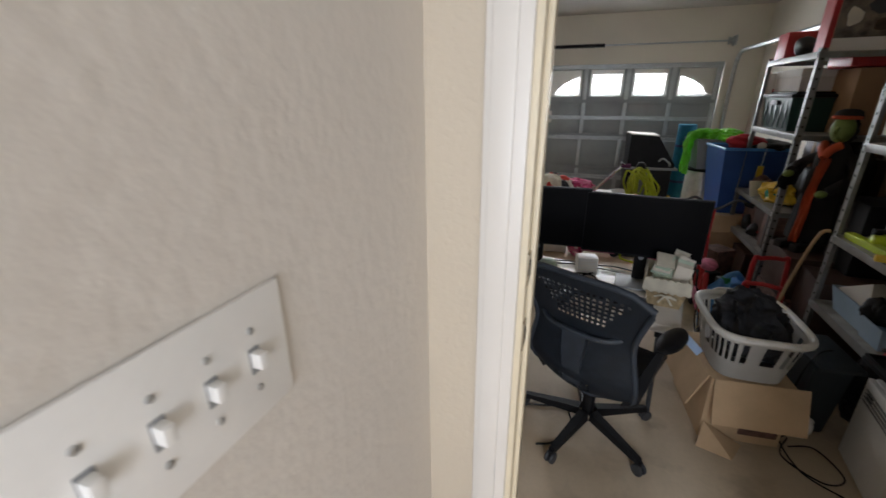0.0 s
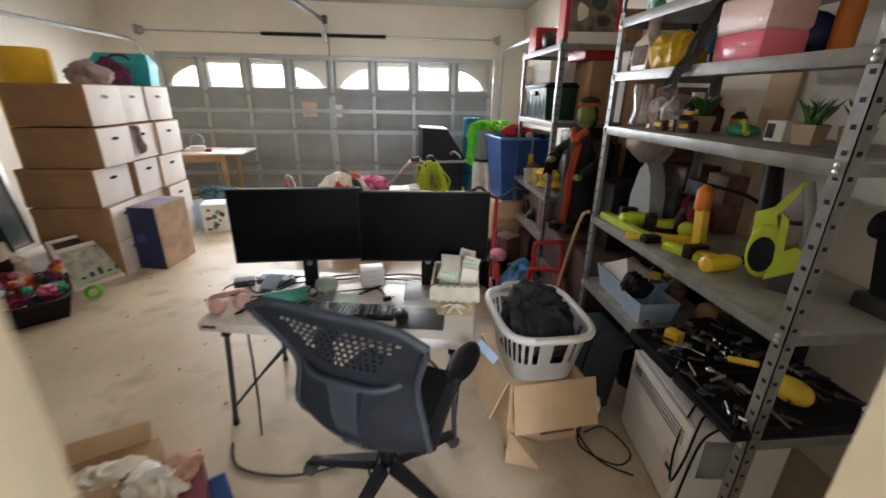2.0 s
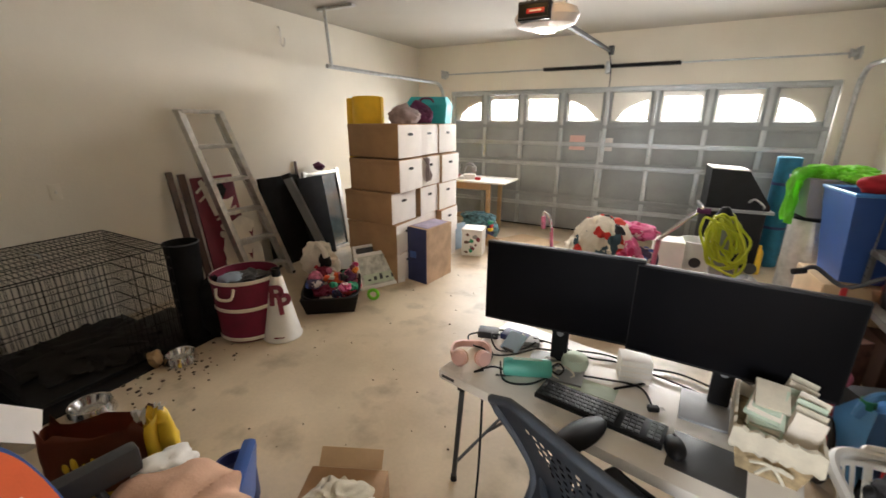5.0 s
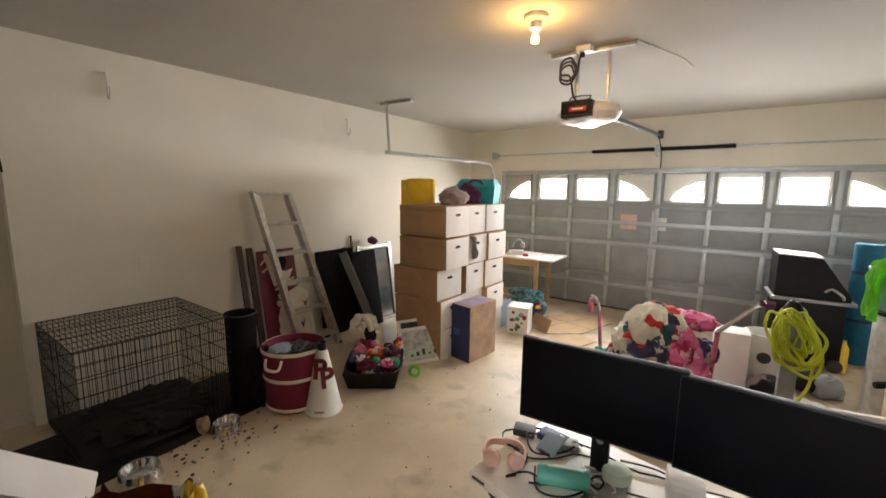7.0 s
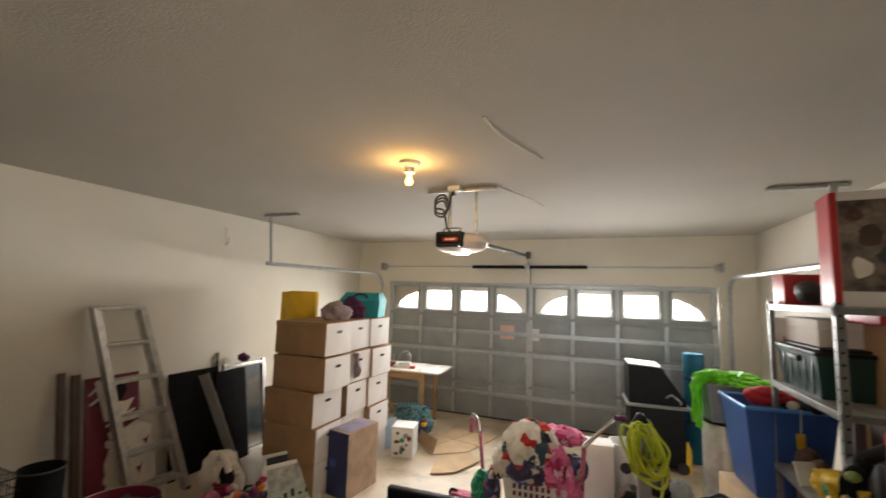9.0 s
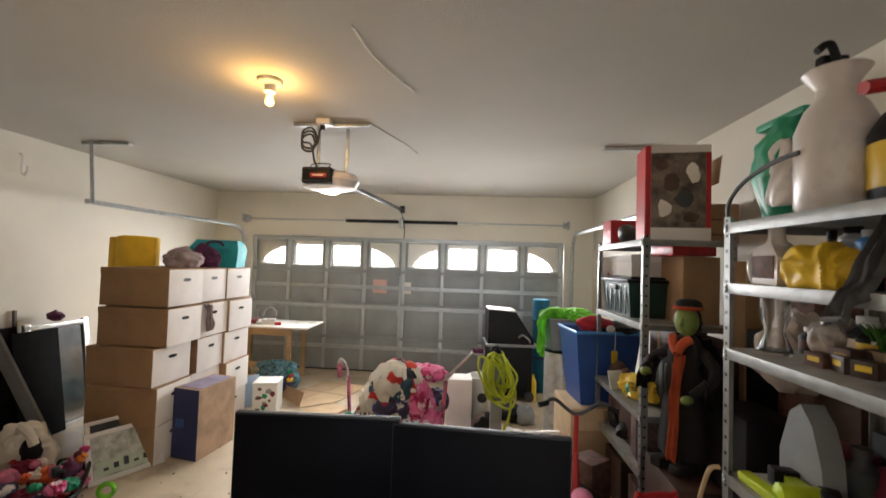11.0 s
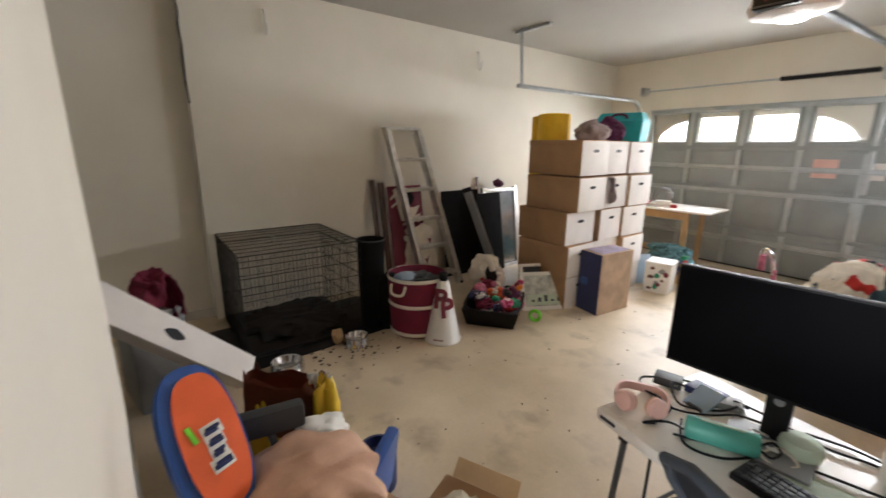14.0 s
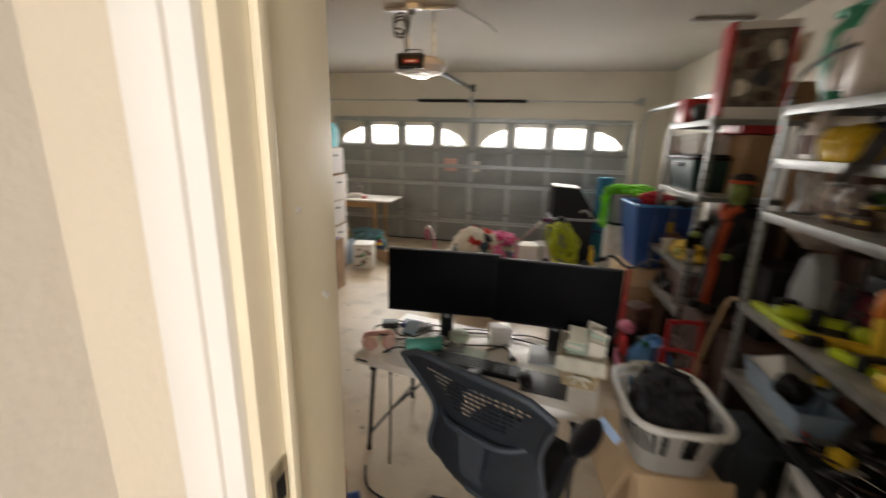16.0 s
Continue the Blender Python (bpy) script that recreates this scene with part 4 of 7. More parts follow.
part("sticker", box(B(), -.05, -.1935, .012, .09, -.190, .05, .001, pose(0, 0, 0, -8, 0, 0)), ORANGEP, lb, "orange sticker showing through")
single("black_blanket", rumple(B(), 0, 0, .20, .145, .185, .165, .42, 6.5, 6, 3.1, .75), BLANK, "crumpled black plush blanket in the laundry basket", "blanket", 1.648, .715, .375, 2)

# ---- along the long wall: crate, tubs, ladder, boards, boxes ----


def crate():
    c = thing("dog_crate", "large black wire dog crate with open side and dark tray", "dog crate", -2.58, .42, 0, 0)
    hx, hy, hz = .46, .45, .78
    part("tray", box(B(), -hx, -hy, .012, hx, hy, .04, .006), BLACK, c)
    bm = B()
    for z in (.02, .25, .5, hz):
        tube(bm, [(-hx, -hy, z), (hx, -hy, z)], .004, 5)
        tube(bm, [(-hx, hy, z), (hx, hy, z)], .004, 5)
        tube(bm, [(-hx, -hy, z), (-hx, hy, z)], .004, 5)
        if z in (.02, hz):
            tube(bm, [(hx, -hy, z), (hx, hy, z)], .004, 5)
    part("frame_wire", bm, BLACK, c)
    for nm, pts in (("side_panel", [((-hx + 2 * hx * k / 28, -hy, .02), (-hx + 2 * hx * k / 28, -hy, hz)) for k in range(29)]),
                    ("side_panel", [((-hx + 2 * hx * k / 28, hy, .02), (-hx + 2 * hx * k / 28, hy, hz)) for k in range(29)]),
                    ("rear_panel", [((-hx, -hy + 2 * hy * k / 30, .02), (-hx, -hy + 2 * hy * k / 30, hz)) for k in range(31)]),
                    ("top_panel", [((-hx, -hy + 2 * hy * k / 30, hz), (hx, -hy + 2 * hy * k / 30, hz)) for k in range(31)] + [((-hx + 2 * hx * k / 8, -hy, hz), (-hx + 2 * hx * k / 8, hy, hz)) for k in range(9)]),
                    ("front_panel", [((hx, -hy + 2 * hy * k / 30, .02 if k > 17 else .42), (hx, -hy + 2 * hy * k / 30, hz)) for k in range(31)])):
        bm = B()
        for a, b in pts:
            tube(bm, [a, b], .0022, 4)
        part(nm, bm, BLACK, c)
    for nm, lines in (("side_rung", [((-hx, -hy, z), (hx, -hy, z)) for z in (.12, .37, .62, .7)]), ("side_rung", [((-hx, hy, z), (hx, hy, z)) for z in (.12, .37, .62, .7)]),
                      ("rear_rung", [((-hx, -hy, z), (-hx, hy, z)) for z in (.12, .37, .62, .7)]),
                      ("front_rung", [((hx, -hy, z), (hx, hy, z)) for z in (.5, .62, .7)] + [((hx, hy * .2, z), (hx, hy, z)) for z in (.12, .25, .37)])):
        bm = B()
        for a, b in lines:
            tube(bm, [a, b], .0032, 4)
        part(nm, bm, BLACK, c)
    part("bedding", rumple(B(), -.05, 0, .05, .34, .36, .05, .6, 5, 5, 7., .2), COSTUME, c, "dark rumpled bedding")
    part("latch", tube(B(), [(-.1, -.1, hz + .01), (.05, -.1, hz + .03), (.06, -.1, hz + .005)], .005), STEEL, c)
    return c


crate()
for x, y, rr in ((-1.86, .16, .12), (-1.95, .72, .11)):
    b_ = thing("pet_bowl", "shiny steel pet bowl on the dirty floor", "bowl", x, y, 0, group="pet bowls")
    part("shell", lathe(B(), [(rr, 0), (rr * .98, .012), (rr * .82, .06), (rr * .86, .068), (rr * .78, .064), (rr * .62, .02), (.001, .014)], 28), CHROME, b_)
tagged(single("floor_mat", box(B(), -.5, -.75, 0, .35, .8, .008, .003), BLACK, "dark rubber mat under the dog crate", "mat", -2.35, .42, .001, 4))
r = rng(31)
bm = B()
for k in range(150):
    x, y = (r.gauss(-1.85, .16), r.gauss(.6, .28)) if k < 90 else (r.uniform(-1.9, .2), r.uniform(.0, 3.2))
    s = r.uniform(.004, .014) if k < 90 else r.uniform(.003, .009)
    bmesh.ops.create_icosphere(bm, subdivisions=1, radius=1, matrix=Matrix.Translation((x, y, s * .4)) @ Matrix.Diagonal((s, s * r.uniform(.5, 1.6), s * .6, 1)))
single("floor_debris", bm, SOIL, "scattered dark crumbs and dirt on the concrete", "debris", kind="stuff")
single("chew_toy", cloth(B(), 0, 0, .05, .05, .04, .06, .5, 22, 3, 4.), WOOD, "chewed tan dog toy by the bowl", "dog toy", -2.02, .60, .02)
tall = thing("tall_black_bin", "tall narrow black plastic bin beside the crate", "bin", -2.20, 1.0, 0, 20)
part("body", lathe(B(), [(.095, 0), (.10, .01), (.115, .74), (.12, .76), (.112, .77), (.10, .70), (.001, .69)], 24), BOARD, tall)
part("rim", tube(B(), [(.117 * math.cos(a), .117 * math.sin(a), .765) for a in [2 * math.pi * k / 24 for k in range(24)]], .006, 6, True), DARK, tall)
single("black_duffel", cloth(B(), 0, 0, .24, .10, .11, .28, .25, 7, 5, 9., .85), BOARD, "slumped black nylon duffel bag", "bag", -2.08, 1.10, .0, 0)
tub = thing("maroon_bucket", "maroon fabric tub with cream bands and rope handles", "bucket", -1.90, 1.27, 0)
part("wall", lathe(B(), [(.215, .004), (.225, .02), (.245, .50), (.238, .50), (.21, .03), (.001, .02)], 36), MAROON, tub)
for z in (.02, .26, .475):
    rz_ = .226 + .019 * z / .48
    part("band", lathe(B(), [(rz_ + .002, z), (rz_ + .006, z + .004), (rz_ + .007, z + .026), (rz_ + .003, z + .03)], 36, cap=False), CREAMF, tub)
part("liner", rumple(B(), 0, 0, .42, .20, .20, .05, .5, 6, 5, 5., .9), DARK, tub)
part("liner_fold", rumple(B(), -.09, -.06, .455, .10, .09, .035, .5, 9, 4, 9., .9), BLUEG, tub, "pale blue cloth fold")
for a in (radians(-70), radians(110)):
    c, s = math.cos(a), math.sin(a)
    part("rope_handle", tube(B(), smooth_path([(.25 * c - .07 * s, .25 * s + .07 * c, .46), (.275 * c - .05 * s, .275 * s + .05 * c, .39), (.275 * c + .05 * s, .275 * s - .05 * c, .39), (.25 * c + .07 * s, .25 * s - .07 * c, .46)]), .011), CREAMF, tub)
mg = thing("megaphone", "white cheer megaphone with maroon letters standing on the floor", "megaphone", -1.62, 1.33, 0, 0)
part("cone", lathe(B(), [(.145, 0), (.148, .012), (.14, .022), (.042, .50), (.036, .50), (.13, .02)], 36), WHITE, mg)
part("mouthpiece", lathe(B(), [(.03, .50), (.034, .515), (.03, .55), (.036, .56), (.024, .56), (.02, .50)], 24), BLACK, mg)
for ch_, z, az in (("P", .36, -55), ("P", .29, -18)):
    rad = .147 - .098 * z / .5
    text_part("letter", ch_, .21, MAROONP, mg, pose(rad * math.cos(radians(az)), rad * math.sin(radians(az)), z, 79, 0, az + 90), "maroon painted letter")
for k in range(6):
    az = radians(-66 + 5.5 * k)
    part("script_bar", box(B(), -.005, -.001, -.006, .005, .001, .006, 0, pose(.1385 * math.cos(az), .1385 * math.sin(az), .045, -11, 0, math.degrees(az) + 90)), MAROONP, mg)

lad = thing("step_ladder", "folded aluminium step ladder leaning against the wall", "ladder", -2.70, 2.115, 0, 0)


def lp(s, u):
    """s across the ladder from -1 to 1, u from foot to top."""
    half = .235 - .05 * u
    return Vector((-.27 * u, s * half - .35 * u, 1.70 * u))


for s in (-1, 1):
    bm = B()
    a, b = lp(s, 0), lp(s, 1)
    hull(bm, [a + Vector((dx, dy, 0)) for dx in (0, .085) for dy in (-.026, .026)] + [b + Vector((dx, dy, 0)) for dx in (0, .075) for dy in (-.026, .026)])
    rl = part("side_rail", bm, ALU, lad)
    part("rubber_foot", box(B(), a.x - .005, a.y - .02, 0, a.x + .085, a.y + .02, .03, .005), BLACK, rl)
    a, b = lp(s * .92, 0) + Vector((-.06, 0, .06)), lp(s * .9, .97) + Vector((-.02, 0, 0))
    part("rear_rail", tube(B(), [a, b], .013, 6), ALU, lad)
for k, u in enumerate((.093, .275, .456, .637, .82)):
    w = .235 - .05 * u - .012
    c = lp(0, u)
    st = part("tread", box(B(), c.x - .002, c.y - w, c.z - .022, c.x + .084, c.y + w, c.z + .012, .004), ALU, lad)
    part("rear_bar", tube(B(), [lp(-.9, u) + Vector((-.05, 0, 0)), lp(.9, u) + Vector((-.05, 0, 0))], .008, 5), ALU, lad)
    for s in (-1, 1):
        part("gusset", tube(B(), [(c.x + .04, c.y + s * (w - .07), c.z - .008), (c.x + .04, c.y + s * w, c.z - .075)], .006, 5), ALU, st)
c = lp(0, 1)
part("top_cap", box(B(), c.x - .06, c.y - .185, c.z - .02, c.x + .09, c.y + .185, c.z + .012, .008), ALU, lad)

GB = "boards leaning on the wall"
for y, w, h, mt, lab in ((1.45, .05, 1.17, DWOOD, "narrow dark brown board leaning on the wall"), (1.55, .06, 1.14, DWOOD, "narrow dark brown board leaning on the wall")):
    single("board", box(B(), 0, -w / 2, 0, .03, w / 2, h * 1.02, .003), mt, lab, "board", LX + .24, y, .0, 0, GB, ry=-10)
ps = thing("maroon_poster_board", "maroon board with ragged white painted shapes behind the ladder", "poster board", LX + .26, 1.80, 0, 0, ry=-9)
part("board", box(B(), 0, -.20, 0, .018, .22, 1.12, .003), MAROONP, ps)
part("pale_sheet", prism(B(), [(-.02, .0), (.36, .0), (.36, .34), (.30, .40), (.33, .62), (.20, .70), (.02, .62), (-.06, .40)], .0185, .0225, axis="x"), CREAMF, ps)
part("black_print", prism(B(), [(-.04, .92), (.06, .88), (.12, .98), (.06, 1.10), (-.05, 1.08)], .0190, .0230, axis="x"), BLACK, ps)
part("pale_top", prism(B(), [(-.06, .74), (.10, .76), (.18, .90), (.10, .88), (-.02, .90), (-.10, 1.10), (-.14, 1.08)], .0195, .0235, axis="x"), CREAMF, ps)
for y0, z0_, y1, z1_ in ((-.18, .98, -.06, 1.08), (-.17, .90, -.05, .98), (-.05, .70, .18, .80), (0, .82, .16, .72)):
    part("pale_stripe", tube(B(), [(.02, y0, z0_), (.02, y1, z1_)], .012, 5), CREAMF, ps)
for y0, z0_ in ((.10, .46), (.22, .30), (.16, .14), (.28, .52)):
    part("maroon_mark", prism(B(), [(y0 - .03, z0_), (y0, z0_ - .07), (y0 + .03, z0_ + .03), (y0 + .005, z0_ - .01)], .0228, .0262, axis="x"), MAROONP, ps)
r = rng(77)
for k in range(9):
    y, z = -.02 + .03 * r.random() - .02 * (k % 2), .06 + .07 * k
    part("ragged_edge", prism(B(), [(y + r.uniform(.02, .045) * math.cos(q), z + r.uniform(.03, .05) * math.sin(q)) for q in [2 * math.pi * i / 7 for i in range(7)]], .0180, .0236 + .0004 * k, axis="x"), CREAMF, ps)
single("leaning_board", box(B(), 0, -.28, 0, .035, .28, 1.02, .004), BOARD, "large matt black board leaning on the wall", "board", LX + .17, 2.62, 0, 0, GB, ry=-7)
single("leaning_board", box(B(), 0, -.20, 0, .03, .20, .98, .004), BOARD, "large matt black board leaning on the wall", "board", LX + .30, 2.98, 0, 0, GB, ry=-9)
gp = thing("metal_channel", "grey metal channel leaning with a black end cap", "metal channel", -2.42, 2.75, 0, 0, rx=14, ry=-16)
part("channel", prism(B(), [(-.06, -.012), (.06, -.012), (.06, .012), (.052, .012), (.052, -.004), (-.052, -.004), (-.052, .012), (-.06, .012)], 0, 1.12, axis="z"), GREYP, gp)
part("end_cap", box(B(), -.062, -.016, 1.10, .062, .016, 1.15, .004), BLACK, gp)
pf = thing("picture_frame", "silver framed mirror picture leaning behind the boxes", "picture frame", LX + .26, 3.22, 0, 0, ry=-8)
for a, b in (((0, -.28, 0), (0, -.28, 1.02)), ((0, .28, 0), (0, .28, 1.02)), ((0, -.28, .02), (0, .28, .02)), ((0, -.28, 1.0), (0, .28, 1.0))):
    x0, y0, z0 = [min(p, q) for p, q in zip(a, b)]
    x1, y1, z1 = [max(p, q) for p, q in zip(a, b)]
    part("frame_bar", box(B(), x0 - .012, y0 - .03, z0 - .02 if z1 == z0 else z0, x1 + .022, y1 + .03, z1 + .02, .006), ALU, pf)
part("picture", box(B(), -.005, -.26, .03, .005, .26, .98), MIRROR, pf, "dusty mirror glass")
part("inner_frame", tube(B(), [(.014, -.245, .045), (.014, .245, .045), (.014, .245, .965), (.014, -.245, .965)], .007, 6, True), DARK, pf)
single("small_plum_object", cloth(B(), 0, 0, .05, .07, .06, .05, .4, 20, 3, 8.), PURPLE, "small plum cloth bag resting on the frame", "bag", LX + .14, 3.18, 1.03)
single("wood_stick", box(B(), -.012, -.012, 0, .012, .012, 1.16, .003), DWOOD, "thin wooden stick leaning on the wall", "stick", LX + .1, 2.92, 0, 0, GB, ry=-4)

# storage boxes: three columns, five high, white printed ends towards the room
GS = "stacked storage boxes"


def carton(x, y, z, rz=0., sx=.60, sy=.42, h=.312, lid=True):
    c = thing("storage_box", "brown cardboard storage box with white end and hand hole", "cardboard box", x, y, z, rz, GS)
    part("body", box(B(), -sx / 2, -sy / 2, 0, sx / 2, sy / 2, h - .002, .004), CARD, c)
    part("white_end", box(B(), sx / 2 - .002, -sy / 2 + .002, .002, sx / 2 + .003, sy / 2 - .002, h - .006, .001), CARDW, c)
    part("hand_hole", prism(B(), [(.036 * math.cos(a) + math.copysign(.012, math.cos(a)), h * .70 + .014 * math.sin(a)) for a in [2 * math.pi * k / 16 + .01 for k in range(16)]], sx / 2 + .0028, sx / 2 + .0045, axis="x"), BLACK, c)
    part("top_flap", box(B(), -sx / 2 + .01, -.002, h - .001, sx / 2 - .01, sy / 2 - .004, h + .003, .001), CARD, c)
    part("lid_lip", box(B(), -sx / 2 - .003, -sy / 2 - .003, h - .05, sx / 2 - .004, sy / 2 + .003, h, .003), CARD, c)
    return c


HB_ = [0, .312, .63, .952, 1.28]
for k, z in enumerate(HB_):
    carton(-1.68 - (.05 if k < 3 else 0) - (.02 if k == 2 else 0), 2.86 - (.02 if k in (1, 2) else 0), z, (0, 2, -2, 1, 0)[k])
    carton(-1.72 + (.0, -.03, .0, .02, .0)[k], 3.29, z, (0, 0, 2, -1, 1)[k])
    if k > 0:
        carton(-1.70 + (.0, .02, .0, .03, -.01)[k], 3.70, z, (0, 1, -1, 0, 0)[k])
carton(-1.70, 3.70, 0, 0)
single("grey_cloth", drape(B(), [(-.03, 0, .13), (.01, 0, .11), (.015, .01, 0), (.02, .015, -.12)], (0, 1, 0), .11, .010, 2, 6.), TAUPE, "grey rag hanging on a storage box", "rag", -1.385, 3.18, 1.12)
yr = thing("yellow_foam_roll", "thick rolled yellow foam mat standing behind the boxes", "foam roll", -2.20, 3.27, 0)
bm = B()
tube(bm, [((.06 + .10 * q / 70) * math.cos(q * .32), (.06 + .10 * q / 70) * math.sin(q * .32), 1.87) for q in range(71)], .012, 5)
lathe(bm, [(.172, 0), (.176, .01), (.176, 1.86), (.166, 1.875), (.158, 1.86), (.05, 1.84), (.001, 1.84)], 36)
part("roll", bm, YELF, yr)
part("outer_edge", box(B(), .168, -.012, .01, .182, .012, 1.865, .003), YELF, yr)
single("yellow_foam_sheet", lathe(B(), [(.10, 0), (.10, 1.86), (.09, 1.87), (.06, 1.86), (.02, 1.84)], 26), YELF, "tall rolled yellow foam sheet standing behind boxes", "foam roll", -2.46, 3.36, 0)
single("taupe_fleece", cloth(B(), 0, 0, .075, .15, .17, .11, .3, 9, 4, 12., .68), TAUPE, "crumpled taupe fleece on the storage boxes", "cloth", -1.60, 3.10, 1.594)
single("plum_bag", cloth(B(), 0, 0, .09, .15, .10, .13, .35, 9, 4, 14., .65), PURPLE, "plum cloth bag on the storage boxes", "bag", -1.62, 3.42, 1.594)
tb2 = thing("teal_tote", "teal fabric tote standing on the storage boxes", "bag", -1.66, 3.72, 1.594, 15)
part("body", hull(B(), [(sx * a, sy * b, z) for a, b, z in ((.22, .15, 0), (.24, .17, .20), (.20, .08, .29)) for sx in (-1, 1) for sy in (-1, 1)]), TEAL, tb2)
part("strap", tube(B(), smooth_path([(-.1, -.13, .16), (-.06, -.14, .26), (.06, -.14, .26), (.1, -.13, .16)]), .012), PURPLE, tb2)
part("patch", box(B(), -.19, -.131, .06, -.10, -.124, .16, .003), YEL, tb2)

bx = thing("blue_shipping_box", "upright brown carton with a navy printed side", "cardboard box", -1.26, 3.02, 0, 0)
p_ = [(-.145, -.20), (.11, -.25), (.155, .20), (-.09, .24)]
part("body", prism(B(), p_, 0, .585, axis="z"), mat("scuffed_carton", (.44, .30, .20), .85, scale=7, var=.25, bump=.1, fine=50), bx)
part("navy_side", prism(B(), [(-.148, -.203), (.107, -.253), (.108, -.249), (-.147, -.199)], .003, .582, axis="z"), BLUED, bx)
part("blue_top", prism(B(), [(-.12, -.17), (.09, -.21), (.13, .17), (-.07, .21)], .586, .590, axis="z"), mat("dull_mauve_print", (.30, .25, .36), .7, scale=9, var=.3), bx)
part("emblem", box(B(), -.07, -.232, .26, .01, -.224, .33, .001, pose(0, 0, 0, 0, 0, -11)), BLUE, bx)
tbin = thing("toy_bin", "low black plastic tub full of bright mixed toys", "toy bin", -1.74, 2.03, 0, 38)
bm = B()
lathe(bm, [(.29, .0), (.345, .16), (.335, .16), (.28, .012), (.001, .012)], 4, m=Matrix.Diagonal((1.0, 1.45, 1, 1)) @ pose(0, 0, 0, 0, 0, 45))
part("tub", bm, BLACK, tbin, smooth=20)
part("rim", tube(B(), ring(.25, .36, .16, 32), .012, 6, True), BLACK, tbin)
r = rng(55)
cols = [PINK, MAROON, ORANGE, GREENP, PURPLE, PRINTP, CREAMF, MAROONP, BEIGE, ORANGEP, DARK, PINK, RED, PRINTD]
for k in range(64):
    x, y = r.uniform(-.21, .21), r.uniform(-.32, .32)
    z = .04 + .075 * (k % 3) + r.uniform(0, .03)
    bm = B()
    if k % 4 in (0, 1):
        rumple(bm, x, y, z, r.uniform(.04, .085), r.uniform(.04, .09), r.uniform(.03, .055), .6, 12, 4, k * 1.3, .8)
    elif k % 4 == 2:
        box(bm, -.035, -.02, -.018, .035, .02, .018, .010, pose(x, y, z + .03, r.uniform(0, 90), r.uniform(0, 90), r.uniform(0, 180)))
        cone(bm, 0, 0, .0, .05, .018, .012, 12, pose(x, y, z + .03, r.uniform(0, 90), r.uniform(0, 90), r.uniform(0, 180)))
    else:
        lathe(bm, [(.004, -.03), (.022, -.022), (.03, 0), (.02, .02), (.024, .032), (.004, .045)], 14, m=pose(x, y, z + .04, r.uniform(0, 120), r.uniform(0, 90), 0))
    single("toy", bm, cols[k % 14], "bright plastic or plush toy heaped in the tub", "toy", -1.74, 2.03, 0, 38, "toys in the tub")
single("green_toy_ring", tube(B(), [(.045 * math.cos(a), .0, .05 + .045 * math.sin(a)) for a in [2 * math.pi * k / 16 for k in range(16)]], .016, 8, True), LIMEB, "bright green toy ring by the tub", "toy", -1.40, 2.20, .01, 30)
wc = thing("white_plush_heap", "white and black plush toys behind the tub", "plush toy", -2.10, 2.25, 0)
part("plush", cloth(B(), 0, 0, .26, .20, .13, .20, .35, 8, 4, 18., .9), CREAMF, wc)
part("black_patch", cloth(B(), .13, -.07, .30, .07, .06, .09, .3, 10, 3, 5.), BLACK, wc)
part("ear", tube(B(), smooth_path([(.02, -.05, .40), (.08, -.09, .47), (.16, -.11, .44), (.19, -.10, .36)]), .03, 8), CREAMF, wc)
sg = thing("framed_sign", "white framed green print leaning on the boxes", "framed print", -1.52, 2.52, 0, 62, rx=-24)
for a in ((-.25, 0, .25, .035), (-.25, .335, .25, .37), (-.25, .035, -.215, .335), (.215, .035, .25, .335)):
    part("frame_bar", box(B(), a[0], -.012, a[1], a[2], .012, a[3], .004), WHITE, sg)
part("print", box(B(), -.215, -.003, .035, .215, .006, .335), SIGN, sg)
part("print_panel", box(B(), -.19, -.0045, .05, .19, -.0031, .15), MINTL, sg)
for k in range(5):
    part("print_bar", box(B(), -.15 + .065 * k, -.0060, .08, -.118 + .065 * k, -.0046, .10 + .02 * (k % 3)), SLATE, sg)
fs2 = thing("framed_sign", "white framed lavender print leaning in a stack", "framed print", -1.60, 2.60, 0, 62, rx=-20)
for a in ((-.25, 0, .25, .03), (-.25, .39, .25, .42), (-.25, .03, -.22, .39), (.22, .03, .25, .39)):
    part("frame_bar", box(B(), a[0], -.012, a[1], a[2], .012, a[3], .004), CARDW, fs2)
part("print", box(B(), -.22, -.003, .03, .22, .006, .39), DARK, fs2)
tin = thing("popcorn_tin", "white printed square tin on the floor", "tin", -1.17, 3.98, 0, 12)
part("tin", box(B(), -.13, -.13, 0, .13, .13, .33, .015), WHITE, tin)
part("lid", box(B(), -.135, -.135, .31, .135, .135, .345, .012), WHITE, tin)
r = rng(66)
for k in range(10):
    part("print_mark", cloth(B(), r.uniform(-.09, .09), -.1305, .05 + .025 * k, r.uniform(.015, .045), .0025, r.uniform(.012, .03), .5, 22, 2, k * 2.), (DIRTYB, GREENP, MAROONP, GREYP, DIRTYB)[k % 5], tin)
bag = thing("patterned_bag", "heap of blue patterned bags and clothes by the workbench", "bag", -1.38, 4.65, 0)
part("bag", cloth(B(), 0, 0, .17, .28, .24, .20, .3, 6, 4, 22., .85), MULTI, bag)
part("sleeve", rumple(B(), -.05, -.05, .33, .22, .14, .07, .6, 8, 5, 25., .8), MULTI, bag)
part("dark_fold", rumple(B(), .14, -.12, .16, .12, .10, .12, .5, 9, 5, 27., .9), BLUED, bag)
